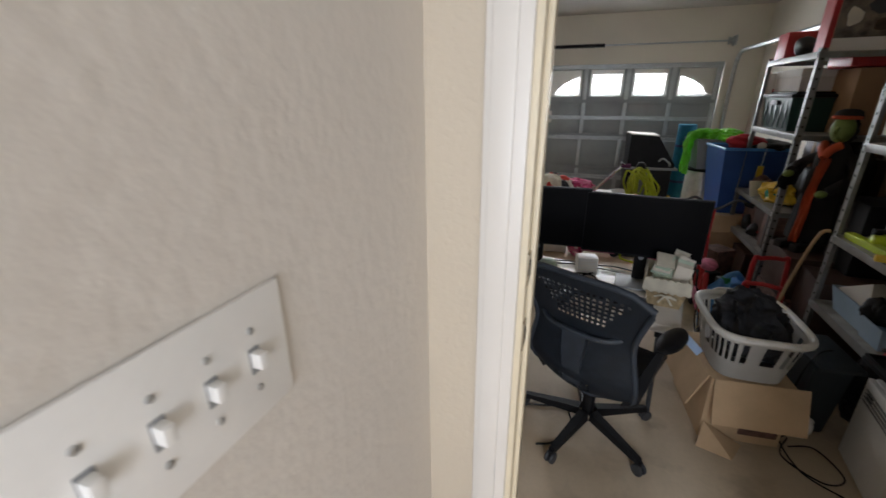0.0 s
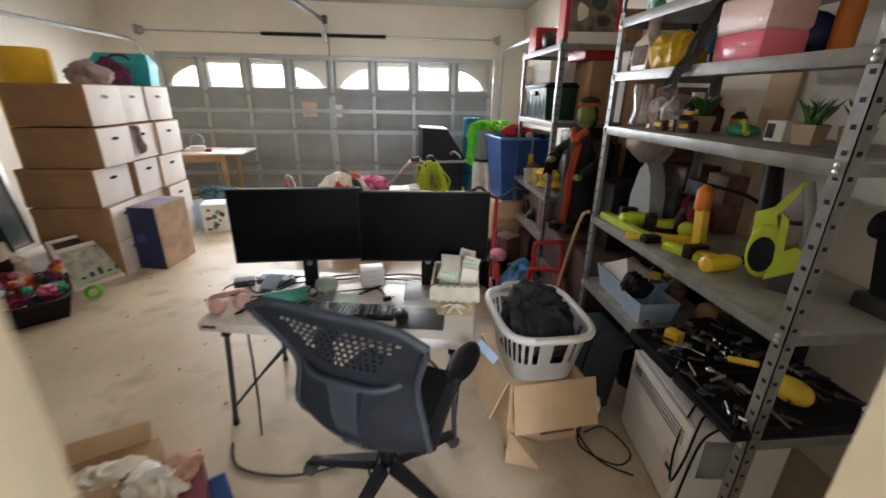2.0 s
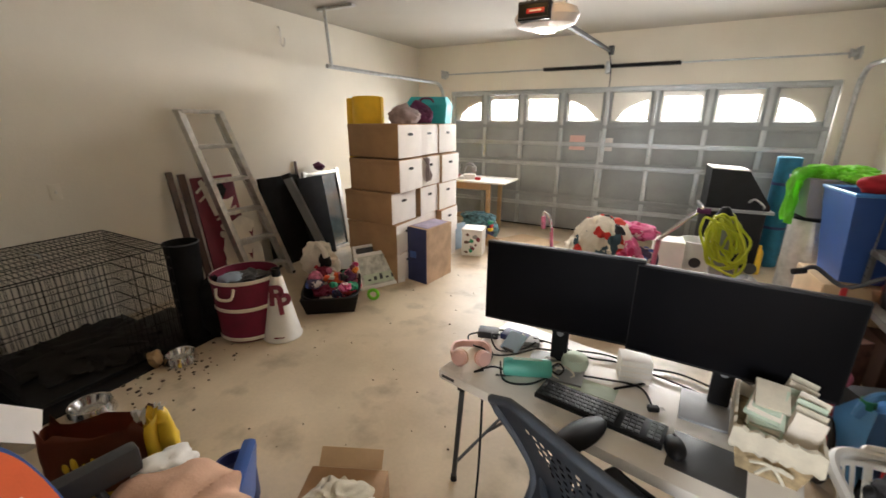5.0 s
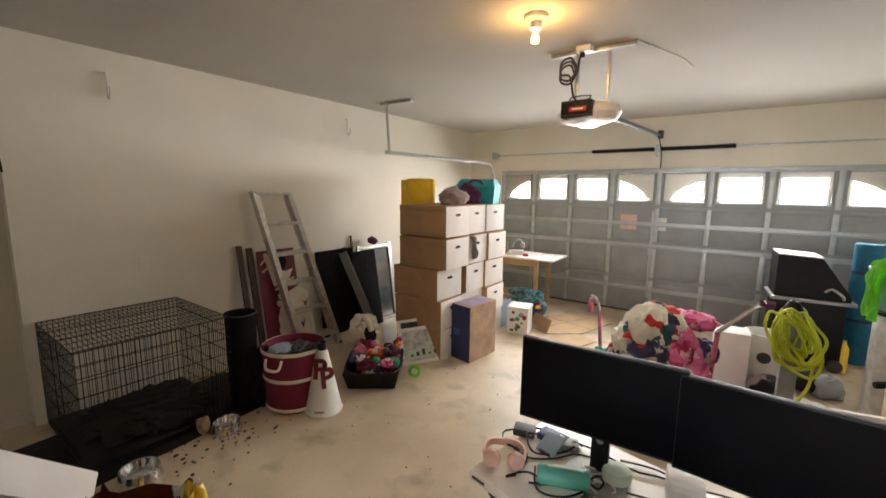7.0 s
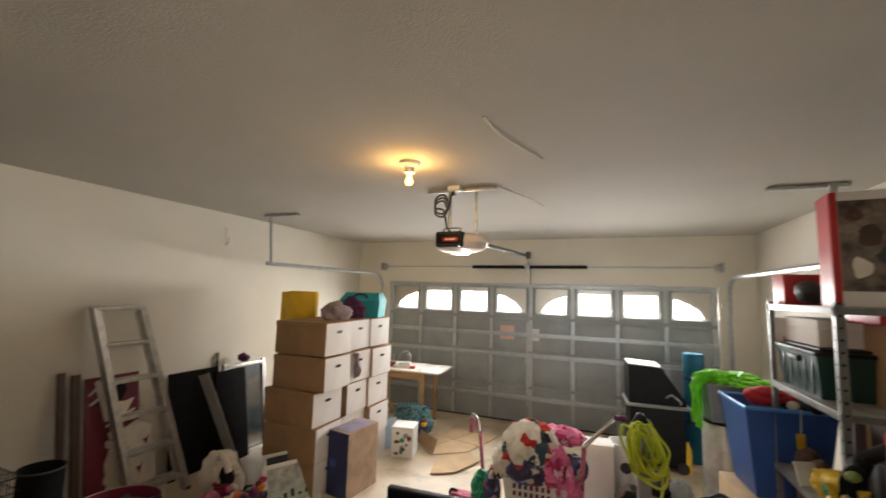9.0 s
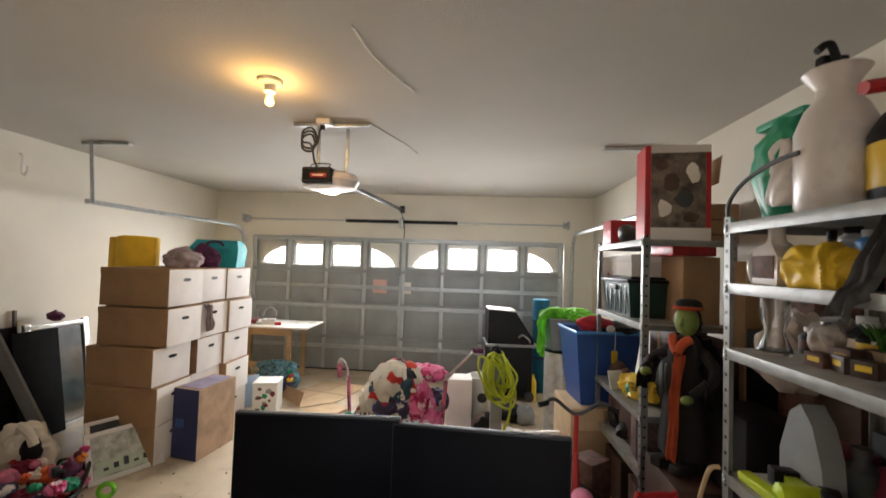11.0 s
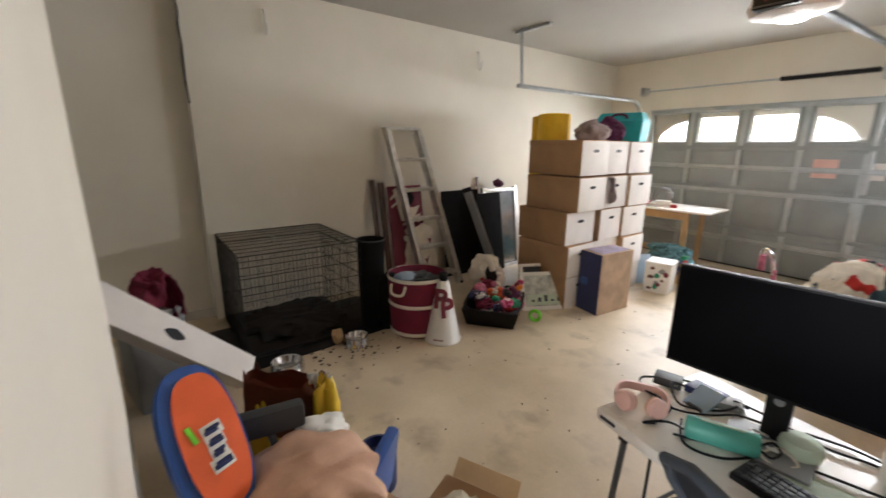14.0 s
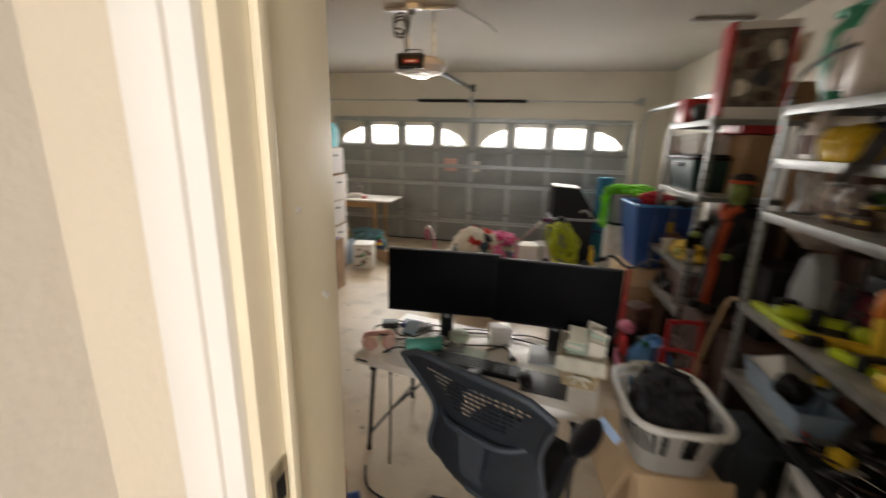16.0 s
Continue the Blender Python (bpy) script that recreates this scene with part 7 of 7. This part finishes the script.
# ---- towards the garage door: toy basket, hose, grill, bins ----
tk = thing("toy_basket", "white plastic basket with red slots, full of clothes", "laundry basket", .48, 3.10, 0, 4)
part("body", hull(B(), [(sx * a, sy * b, z) for a, b, z in ((.18, .15, .004), (.235, .20, .44)) for sx in (-1, 1) for sy in (-1, 1)]), WHITE, tk)
part("rim", tube(B(), ring(.24, .205, .44, 32), .014, 7, True), WHITE, tk)
for k in range(7):
    for j in range(2):
        part("slot", box(B(), -.15 + .045 * k, -.204 + .012 * (1 - j), .30 + .06 * j, -.125 + .045 * k, -.190, .335 + .06 * j, .004), MAROONP, tk)
GCL = "clothes heaped on the basket"
for k, (x, y, z, a, b, c, mt, lab) in enumerate((
        (.45, 3.04, .66, .20, .18, .17, PRINT, "white blanket printed with red and navy motifs"),
        (.26, 3.05, .52, .12, .15, .14, PRINT, "printed white clothes heap"),
        (.66, 3.02, .54, .10, .14, .16, PRINTP, "pink patterned clothes heap"),
        (.68, 3.26, .70, .18, .14, .07, PRINTP, "pink patterned clothes heap"),
        (.46, 2.91, .49, .16, .07, .08, PRINTD, "navy printed clothes in the basket"),
        (.15, 2.99, .27, .06, .10, .20, PRINTD, "dark printed cloth hanging off the basket"),
        (.78, 2.96, .30, .09, .09, .26, PRINTP, "pink patterned clothes on the floor"),
        (.80, 3.14, .50, .10, .10, .09, PRINTD, "dark printed clothes heap"),
        (.04, 3.10, .16, .10, .12, .17, GREENP, "dark green cloth heap beside the basket"))):
    single("garment" if k else "printed_blanket", rumple(B(), 0, 0, 0, a * 1.1, b * 1.1, c * 1.1, .2 if k == 0 else .32, 6, 5, 7. * k + 2, 1.2), mt, lab, "blanket" if k == 0 else "clothes", x, y, z, 0, GCL)
for x, y, h, lean, lab in ((-.04, 3.20, .82, 0, "pink children's scooter with silver handlebar"), (1.05, 2.98, 1.0, 1, "pink children's scooter with silver handlebar")):
    s_ = thing("kids_scooter", lab, "scooter", x, y, 0, 0, "children's scooters")
    if lean:
        part("steering_tube", tube(B(), smooth_path([(-.16, .02, .72), (-.06, .01, .84), (.05, 0, .96), (.10, 0, 1.0)]), .016, 8), CHROME, s_)
        part("stem", tube(B(), [(-.16, .02, .72), (-.20, .05, .06)], .018, 8), PINK, s_)
        part("grip", tube(B(), [(.06, 0, .985), (.15, 0, .985)], .022, 8), PURPLE, s_)
    else:
        part("stem", tube(B(), [(.05, .05, .06), (.02, 0, .66)], .016, 8), PINK, s_)
        part("handlebar", tube(B(), smooth_path([(.02, 0, .62), (0, 0, .74), (-.05, 0, .80), (-.07, 0, .76), (-.06, 0, .66)]), .014, 8), CHROME, s_)
        part("grip", tube(B(), [(-.065, 0, .76), (-.06, 0, .64)], .022, 8), PINK, s_)
    part("deck", box(B(), -.26, -.02, .05, .12, .09, .075, .01), PINK, s_)
    for q in (-.24, .12):
        part("wheel", lathe(B(), [(.02, -.012), (.045, -.012), (.05, 0), (.045, .012), (.02, .012)], 18, m=pose(q, .035, .05, 90, 0, 0)), BLACK, s_)
hz = thing("coiled_hose", "bright yellow-green garden hose coiled on a grey stand", "hose", 1.33, 3.18, 0)
part("stand", box(B(), -.05, -.04, 0, .05, .08, .90, .01), GREYP, hz)
part("stand_foot", box(B(), -.16, -.12, 0, .16, .16, .04, .01), DARK, hz)
r = rng(23)
for k in range(13):
    rx_, rz_ = r.uniform(.08, .15), r.uniform(.14, .24)
    m = pose(r.uniform(-.04, .05), -.09 + r.uniform(-.05, .05), .95 - rz_ + r.uniform(-.03, .03), r.uniform(-25, 25), r.uniform(-35, 12), r.uniform(-40, 40))
    part("hose_loop", tube(B(), smooth_path([m @ Vector((rx_ * (.55 + .45 * (1 - math.sin(2 * math.pi * q / 10)) / 2) * math.cos(2 * math.pi * q / 10) * r.uniform(.85, 1.15), r.uniform(-.03, .03), rz_ * r.uniform(.85, 1.1) * math.sin(2 * math.pi * q / 10))) for q in range(10)], 4, True), .0105, 6, True), HOSE, hz)
part("hose_tail", tube(B(), smooth_path([(.12, -.1, .60), (.10, -.12, .40), (-.02, -.14, .16), (-.10, -.20, .02), (.05, -.30, .012)]), .0115, 6), HOSE, hz)
part("black_nozzle", lathe(B(), [(.05, 0), (.06, .04), (.03, .10), (.001, .11)], 14, m=pose(-.02, -.04, .90)), BLACK, hz)
sv = thing("small_white_box", "small plain white carton on the floor", "carton", .98, 3.72, 0, 4)
part("body", box(B(), -.13, -.12, 0, .13, .12, .56, .006), CARDW, sv)
vb = thing("white_bucket", "white plastic bucket with a dark round label", "bucket", 1.22, 3.85, 0)
part("bucket", lathe(B(), [(.13, .0), (.15, .50), (.155, .55), (.145, .55), (.12, .02)], 26), WHITE, vb)
part("round_label", lathe(B(), [(.001, 0), (.05, 0), (.05, .004), (.001, .005)], 20, m=pose(.0, -.144, .36, 92, 0, 0)), DARK, vb)
gr = thing("grill_cart", "black barbecue grill cart with a pale sloping lid panel", "grill", 1.58, 5.02, 0, 4)
part("cabinet", box(B(), -.28, -.24, .05, .28, .24, .68, .012), BLACK, gr)
part("side_shelf", box(B(), -.32, -.27, .68, .34, .25, .71, .006), GREYP, gr)
part("hood", prism(B(), [(-.29, .71), (.30, .71), (.30, .76), (.06, 1.12), (-.29, 1.14)], -.22, .22), BLACK, gr)
part("hood_panel", hull(B(), [(-.29, -.225, 1.143), (.06, -.225, 1.123), (-.29, .2, 1.143), (.06, .2, 1.123), (-.29, -.225, 1.155), (.06, -.225, 1.135), (-.29, .2, 1.155), (.06, .2, 1.135)]), CARDW, gr, "pale top panel")
part("handle", tube(B(), smooth_path([(.10, -.24, .80), (.14, -.29, .84), (.22, -.29, .78), (.24, -.24, .74)]), .012), STEEL, gr)
for x in (-.24, .24):
    part("wheel", lathe(B(), [(.02, -.02), (.06, -.02), (.065, 0), (.06, .02), (.02, .02)], 18, m=pose(x, -.26, .065, 90, 0, 0)), DARK, gr)
part("yellow_bottle", lathe(B(), [(.04, 0), (.045, .02), (.045, .25), (.02, .30), (.02, .33)], 16, x=.30, y=-.20), YEL, gr)
mt_ = thing("rolled_blue_mat", "tall rolled blue foam mat with straps", "foam mat", 2.05, 5.28, 0)
part("roll", lathe(B(), [(.11, 0), (.115, .01), (.115, 1.25), (.105, 1.26), (.03, 1.255), (.001, 1.24)], 28), MATB, mt_)
for z in (.45, .95):
    part("strap", lathe(B(), [(.1165, z), (.118, z + .004), (.118, z + .028), (.1165, z + .032)], 28), BLUED, mt_)
can = thing("steel_trash_can", "brushed steel pedal bin by the garage door", "trash can", 2.02, 3.78, 0)
part("body", lathe(B(), [(.17, 0), (.175, .02), (.175, .84), (.17, .86)], 30), ALU, can)
part("lid", lathe(B(), [(.178, .86), (.178, .88), (.12, .90), (.001, .905)], 30), BLACK, can)
gb2 = thing("grey_tote", "grey plastic tote with a lime bag, on the steel bin", "storage tote", 2.05, 3.72, .905, 8)
part("body", hull(B(), [(sx * a, sy * b, z) for a, b, z in ((.19, .16, 0), (.235, .20, .30)) for sx in (-1, 1) for sy in (-1, 1)]), GREYP, gb2)
part("rim", tube(B(), ring(.24, .205, .30, 28), .012, 6, True), GREYP, gb2)
lm = thing("lime_bag", "bright lime green plastic bag spilling over the tote", "bag", 2.05, 3.70, 1.205)
part("top", rumple(B(), .03, -.02, .02, .24, .18, .08, .5, 8, 5, 111., .4), LIMEB, lm)
part("hanging_part", drape(B(), [(-.12, -.04, .07), (-.24, -.05, .04), (-.27, -.05, -.10), (-.26, -.06, -.36)], (0, 1, 0), .26, .022, 3, 3.), LIMEB, lm)
cw = thing("low_carton_stack", "pale carton under the blue recycling bin", "carton", 2.16, 3.16, 0, 4)
part("body", box(B(), -.27, -.26, 0, .27, .24, .58, .008), CARDL, cw)
part("flap", box(B(), -.27, -.004, -.0, -.02, .004, .16, .001, pose(0, -.268, .58, 150, 0, 0)), CARDL, cw)
bn = thing("blue_recycling_bin", "large blue plastic recycling bin with loose clothes", "recycling bin", 2.19, 3.16, .585, 6)
bm = B()
lathe(bm, [(.28, .002), (.37, .60), (.36, .60), (.27, .012), (.001, .012)], 4, m=Matrix.Diagonal((1.02, .88, 1, 1)) @ pose(0, 0, 0, 0, 0, 45))
part("body", bm, BLUE, bn)
part("rim", tube(B(), [(sx * .268, sy * .232, .60) for sx, sy in ((-1, -1), (1, -1), (1, 1), (-1, 1))], .014, 6, True), SKYB, bn)
part("yellow_tag", box(B(), .02, -.238, .36, .07, -.228, .46, .004), YEL, bn)
part("tag_string", tube(B(), [(.045, -.236, .46), (.05, -.24, .62)], .003), WHITE, bn)
hat = thing("red_santa_hat", "red fleece hat with white pompom on the bin", "hat", 2.14, 3.10, 1.18)
part("hat", cloth(B(), 0, 0, .05, .16, .12, .07, .3, 9, 4, 121., .6), REDF, hat)
part("pompom", cloth(B(), .10, -.13, .03, .035, .035, .035, .15, 20, 3, 3.), CREAMF, hat)
single("black_garment", cloth(B(), 0, 0, .02, .17, .15, .05, .4, 9, 4, 123., .5), BLACK, "black garment lying over the recycling bin", "clothes", 2.32, 3.10, 1.185, 0)
single("pink_ball", cloth(B(), 0, 0, .14, .14, .13, .13, .12, 6, 3, 5., .95), PINK, "bright pink plush cushion on the floor", "cushion", 1.56, 3.02, 0, 0)
for k in range(9):
    rr = rng(200 + k)
    x, y = rr.uniform(1.25, 1.85), rr.uniform(3.3, 4.5)
    single("floor_clutter", cloth(B(), 0, 0, .08, rr.uniform(.08, .16), rr.uniform(.08, .16), rr.uniform(.07, .16), .35, 9, 3, k * 9., .55), (BLACK, DARK, GREYP, BLACK, CARDW, DARK, TAUPE, BLACK, GREYP)[k], "dark jumble of toys and clothes on the floor", "clutter", x, y, 0, 0, "floor clutter by the grill")
single("white_stick", box(B(), -.20, -.03, 0, .20, .03, .025, .004), PAPER, "white wooden slat lying on the clutter", "slat", 1.76, 3.30, .20, -40, "", ry=-18)
single("red_scooter_part", tube(B(), smooth_path([(-.12, 0, .02), (0, .02, .10), (.14, 0, .05)]), .016, 8), RED, "red toy handle on the floor", "toy", 1.80, 2.72, .02)

# ---- beside the doorway: folded carton, chair, bags ----
wl_ = thing("long_white_carton", "long white flat carton with a hand hole, leaning down", "carton", 0, 0, 0, 0)
a, b = Vector((-1.62, -.10, .20)), Vector((-1.46, -.86, .98))
d = (b - a).normalized()
u = Vector((.62, .40, .55))
u = (u - d * u.dot(d)).normalized()
s = d.cross(u)
Mx = Matrix((s, d, u)).transposed().to_4x4()
Mx.translation = a
L = (b - a).length
part("body", box(B(), -.09, 0, -.09, .09, L, .0, .004, Mx), CARDW, wl_)
part("hand_hole", prism(B(), [(.022 * math.cos(a) * (1 + .35 * math.cos(2 * a)), L * .47 + .06 * math.sin(a)) for a in [2 * math.pi * k / 24 for k in range(24)]], .0005, .002, m=Mx, axis="z"), BLACK, wl_)
# grey sheet puts the shade on this side of the white carton
part("grey_side", box(B(), .0905, .01, -.088, .093, L - .01, -.004, .001, Mx), GREYP, wl_)
jk = thing("red_jacket", "dark red jacket thrown over the bin in the recess", "jacket", -2.02, -.54, .60)
part("body", rumple(B(), .02, .02, .09, .11, .09, .11, .6, 9, 5, 131., .7), MAROON, jk)
part("sleeve", drape(B(), [(.02, .06, .17), (.08, .10, .13), (.13, .12, .04), (.15, .13, -.06)], (-.5, 1, 0), .10, .020, 2.2, 5., .012), MAROON, jk)
single("carton_support", box(B(), -.35, -.30, 0, .30, .30, .52, .01), BLACK, "dark plastic crate in the recess", "crate", -1.45, -1.15, 0, 4)
single("clear_bin", box(B(), -.18, -.14, 0, .18, .14, .60, .02), GREYP, "grey plastic bin in the recess corner", "bin", -2.02, -.56, 0, 12)

fcz = thing("stadium_chair", "orange and blue folding stadium seat with armrests", "folding chair")
out = [(.112 * math.copysign(abs(math.cos(a)) ** .75, math.cos(a)), .25 * math.copysign(abs(math.sin(a)) ** .8, math.sin(a))) for a in [2 * math.pi * k / 36 for k in range(36)]]
ya = Vector((-.30, -.07, .40)).normalized()
za = Vector((.80, .25, .55))
za = (za - ya * za.dot(ya)).normalized()
Mb = Matrix((ya.cross(za), ya, za)).transposed().to_4x4()
Mb.translation = (-.530, -.45, .590)
part("back_cushion", prism(B(), out, -.035, .025, m=Mb, axis="z"), BLUE, fcz)
part("orange_panel", prism(B(), [(x * .80 + .012, y * .86) for x, y in out], .025, .037, m=Mb, axis="z"), ORANGE, fcz)
for k, (w, l) in enumerate(((.028, .030), (.020, .030), (.022, .030), (.026, .030))):
    ml = Mb @ pose(.016, -.085 + .036 * k, 0, 0, 0, 8)
    part("logo_letter_edge", box(B(), -w - .006, -l / 2 - .006, .0372, w + .006, l / 2 + .006, .0385, .001, ml), WHITE, fcz)
    part("logo_letter", box(B(), -w, -l / 2 + .003, .0386, w * (.6 if k % 2 else 1), -l / 2 + .018, .0400, .004, ml), BLUED, fcz)
    part("logo_letter", box(B(), -w * .7, l / 2 - .016, .0387, w, l / 2 - .004, .0401, .004, ml), BLUED, fcz)
part("logo_leaf", box(B(), -.012, -.03, .0386, .004, .03, .0405, .003, Mb @ pose(-.038, .03, 0, 0, 0, 14)), LIMEB, fcz)
part("seat_cushion", box(B(), -.52, -.50, .24, -.16, -.10, .30, .025), BLUE, fcz)
part("armrest", box(B(), -.03, -.17, -.05, .03, .15, .05, .02, pose(-.62, -.26, .52, 0, 0, -8)), DARK, fcz)
for x, y in ((-.48, -.47), (-.20, -.47), (-.48, -.14), (-.20, -.14)):
    part("leg", tube(B(), [(x, y, 0), (x, y, .25)], .013, 7), DARK, fcz)
part("arm_post", tube(B(), [(-.62, -.24, .48), (-.50, -.20, .26)], .014, 7), DARK, fcz)
single("tan_blanket", rumple(B(), 0, 0, .07, .27, .22, .125, .26, 3.0, 6, 141., .6), BEIGE, "soft tan blanket heaped on the stadium seat", "blanket", -.37, -.15, .30, 0)
single("white_plastic_bag", cloth(B(), 0, 0, .04, .10, .10, .06, .4, 13, 4, 143., .6), PAPER, "crumpled white plastic bag beside the blanket", "bag", -.56, -.06, .37, 0)
single("blue_seat_panel", box(B(), -.03, -.20, 0, .03, .16, .30, .025), BLUE, "blue padded seat panel standing beside the chair", "seat pad", -.46, .10, .04, 40, "", ry=8)
single("dark_crate", box(B(), -.12, -.12, 0, .12, .10, .35, .01), DARK, "dark plastic crate under the bag", "crate", -.62, -.04, 0, 10)
dg = thing("pet_food_bag", "open brown and yellow pet food bag on the floor", "pet food bag", -1.06, -.06, 0, 40)
bm = B()
NB = 24
rows = []
for zi in range(13):
    u = zi / 12
    row = []
    for k in range(NB):
        a = 2 * math.pi * k / NB
        hw, hd = .215 - .006 * u, .105 * (1 - .42 * u) + .012 * math.sin(5 * u + a * 3)
        x = hw * math.copysign(abs(math.cos(a)) ** .35, math.cos(a))
        y = hd * math.copysign(abs(math.sin(a)) ** .6, math.sin(a))
        q = Vector((x * 9, y * 9, u * 4))
        row.append(bm.verts.new((x + .010 * noise.noise(q), y + .014 * noise.noise(q * 1.7), .42 * u + (.025 * math.sin(k * 2.3) + .02 * math.sin(k * 5.1) if zi == 12 else 0))))
    rows.append(row)
for zi in range(12):
    for k in range(NB):
        f = bm.faces.new((rows[zi][k], rows[zi][(k + 1) % NB], rows[zi + 1][(k + 1) % NB], rows[zi + 1][k]))
        mx_ = sum(v.co.x for v in f.verts) / 4
        f.material_index = 1 if zi < 4 or mx_ > .19 else 0
bmesh.ops.solidify(bm, geom=bm.faces[:], thickness=.004)
sack = part("sack", bm, CHOC, dg, "brown film sack with yellow gusset", 60)
sack.data.materials.append(YEL)
r = rng(9)
for k in range(7):
    part("print_stroke", cloth(B(), -.10 + .034 * k, -.088, .285 + .012 * math.sin(k * 2), .013, .006, .026 + .008 * (k % 2), .3, 30, 2, k * 2.), YEL, dg)
for k in range(4):
    part("print_stroke", cloth(B(), -.07 + .04 * k, -.094, .235, .015, .006, .012, .3, 30, 2, k * 3.), YEL, dg)
part("torn_strip", drape(B(), [(.15, .0, .40), (.16, -.01, .46), (.17, -.02, .47)], (1, 0, 0), .05, .006, 2, 3.), PAPER, dg)
part("kibble", cloth(B(), 0, 0, .30, .16, .045, .03, .3, 40, 4, 6.), SOIL, dg)
yb = thing("yellow_bag", "crinkled yellow snack bag beside the pet food", "bag", -.93, .10, 0, 20)
part("bag", rumple(B(), 0, 0, .20, .075, .05, .23, .3, 9, 5, 147., .9), YEL, yb)
part("twist", drape(B(), [(0, 0, .38), (.01, 0, .44), (.03, -.01, .46)], (1, 0, 0), .05, .01, 2, 2.), PAPER, yb)
pc = thing("paint_can", "small dark paint can with a metal rim", "paint can", -.60, .20, 0)
part("can", lathe(B(), [(.08, 0), (.083, .01), (.083, .18), (.087, .19), (.087, .20), (.075, .20), (.07, .15), (.001, .15)], 24), BLUED, pc)
part("rim", tube(B(), [(.085 * math.cos(a), .085 * math.sin(a), .195) for a in [2 * math.pi * k / 24 for k in range(24)]], .005, 6, True), STEEL, pc)
ob_ = thing("open_carton", "open brown carton with packing paper by the doorway", "cardboard box", -.10, .30, 0, 24)
part("body", box(B(), -.17, -.16, 0, .17, .16, .17, .004), CARD, ob_)
for m in (pose(0, -.16, .17, 60, 0, 0), pose(0, .16, .17, -45, 0, 0)):
    part("flap", box(B(), -.14, -.003, 0, .14, .003, .08, .001, m), CARDL, ob_)
part("packing_paper", rumple(B(), 0, 0, .15, .14, .13, .06, .4, 8, 5, 151., .5), LINEN, ob_)
rd = thing("red_carton", "dark red carton of crumpled papers on the floor", "carton", .16, .24, 0, 28)
part("body", box(B(), -.12, -.13, 0, .12, .13, .20, .005), MAROONP, rd)
for k in range(3):
    part("crumpled_paper", rumple(B(), -.05 + .05 * k, .04 - .05 * (k % 2), .20, .07, .08, .05, .6, 12, 4, 153. + k, .5), (PAPER, CREAMF, BEIGE)[k], rd)
single("brown_flat_box", box(B(), -.20, -.14, 0, .20, .14, .30, .006), CARD, "brown carton by the stadium seat", "carton", -.10, -.02, 0, 20)
single("blue_dustpan", hull(B(), [(-.08, -.10, .0), (.08, -.10, 0), (-.06, .10, .0), (.06, .10, .0), (-.06, .10, .09), (.06, .10, .09), (-.05, .08, .10), (.05, .08, .10)]), BLUE, "blue plastic dustpan on the floor", "dustpan", .285, .27, 0, 30)
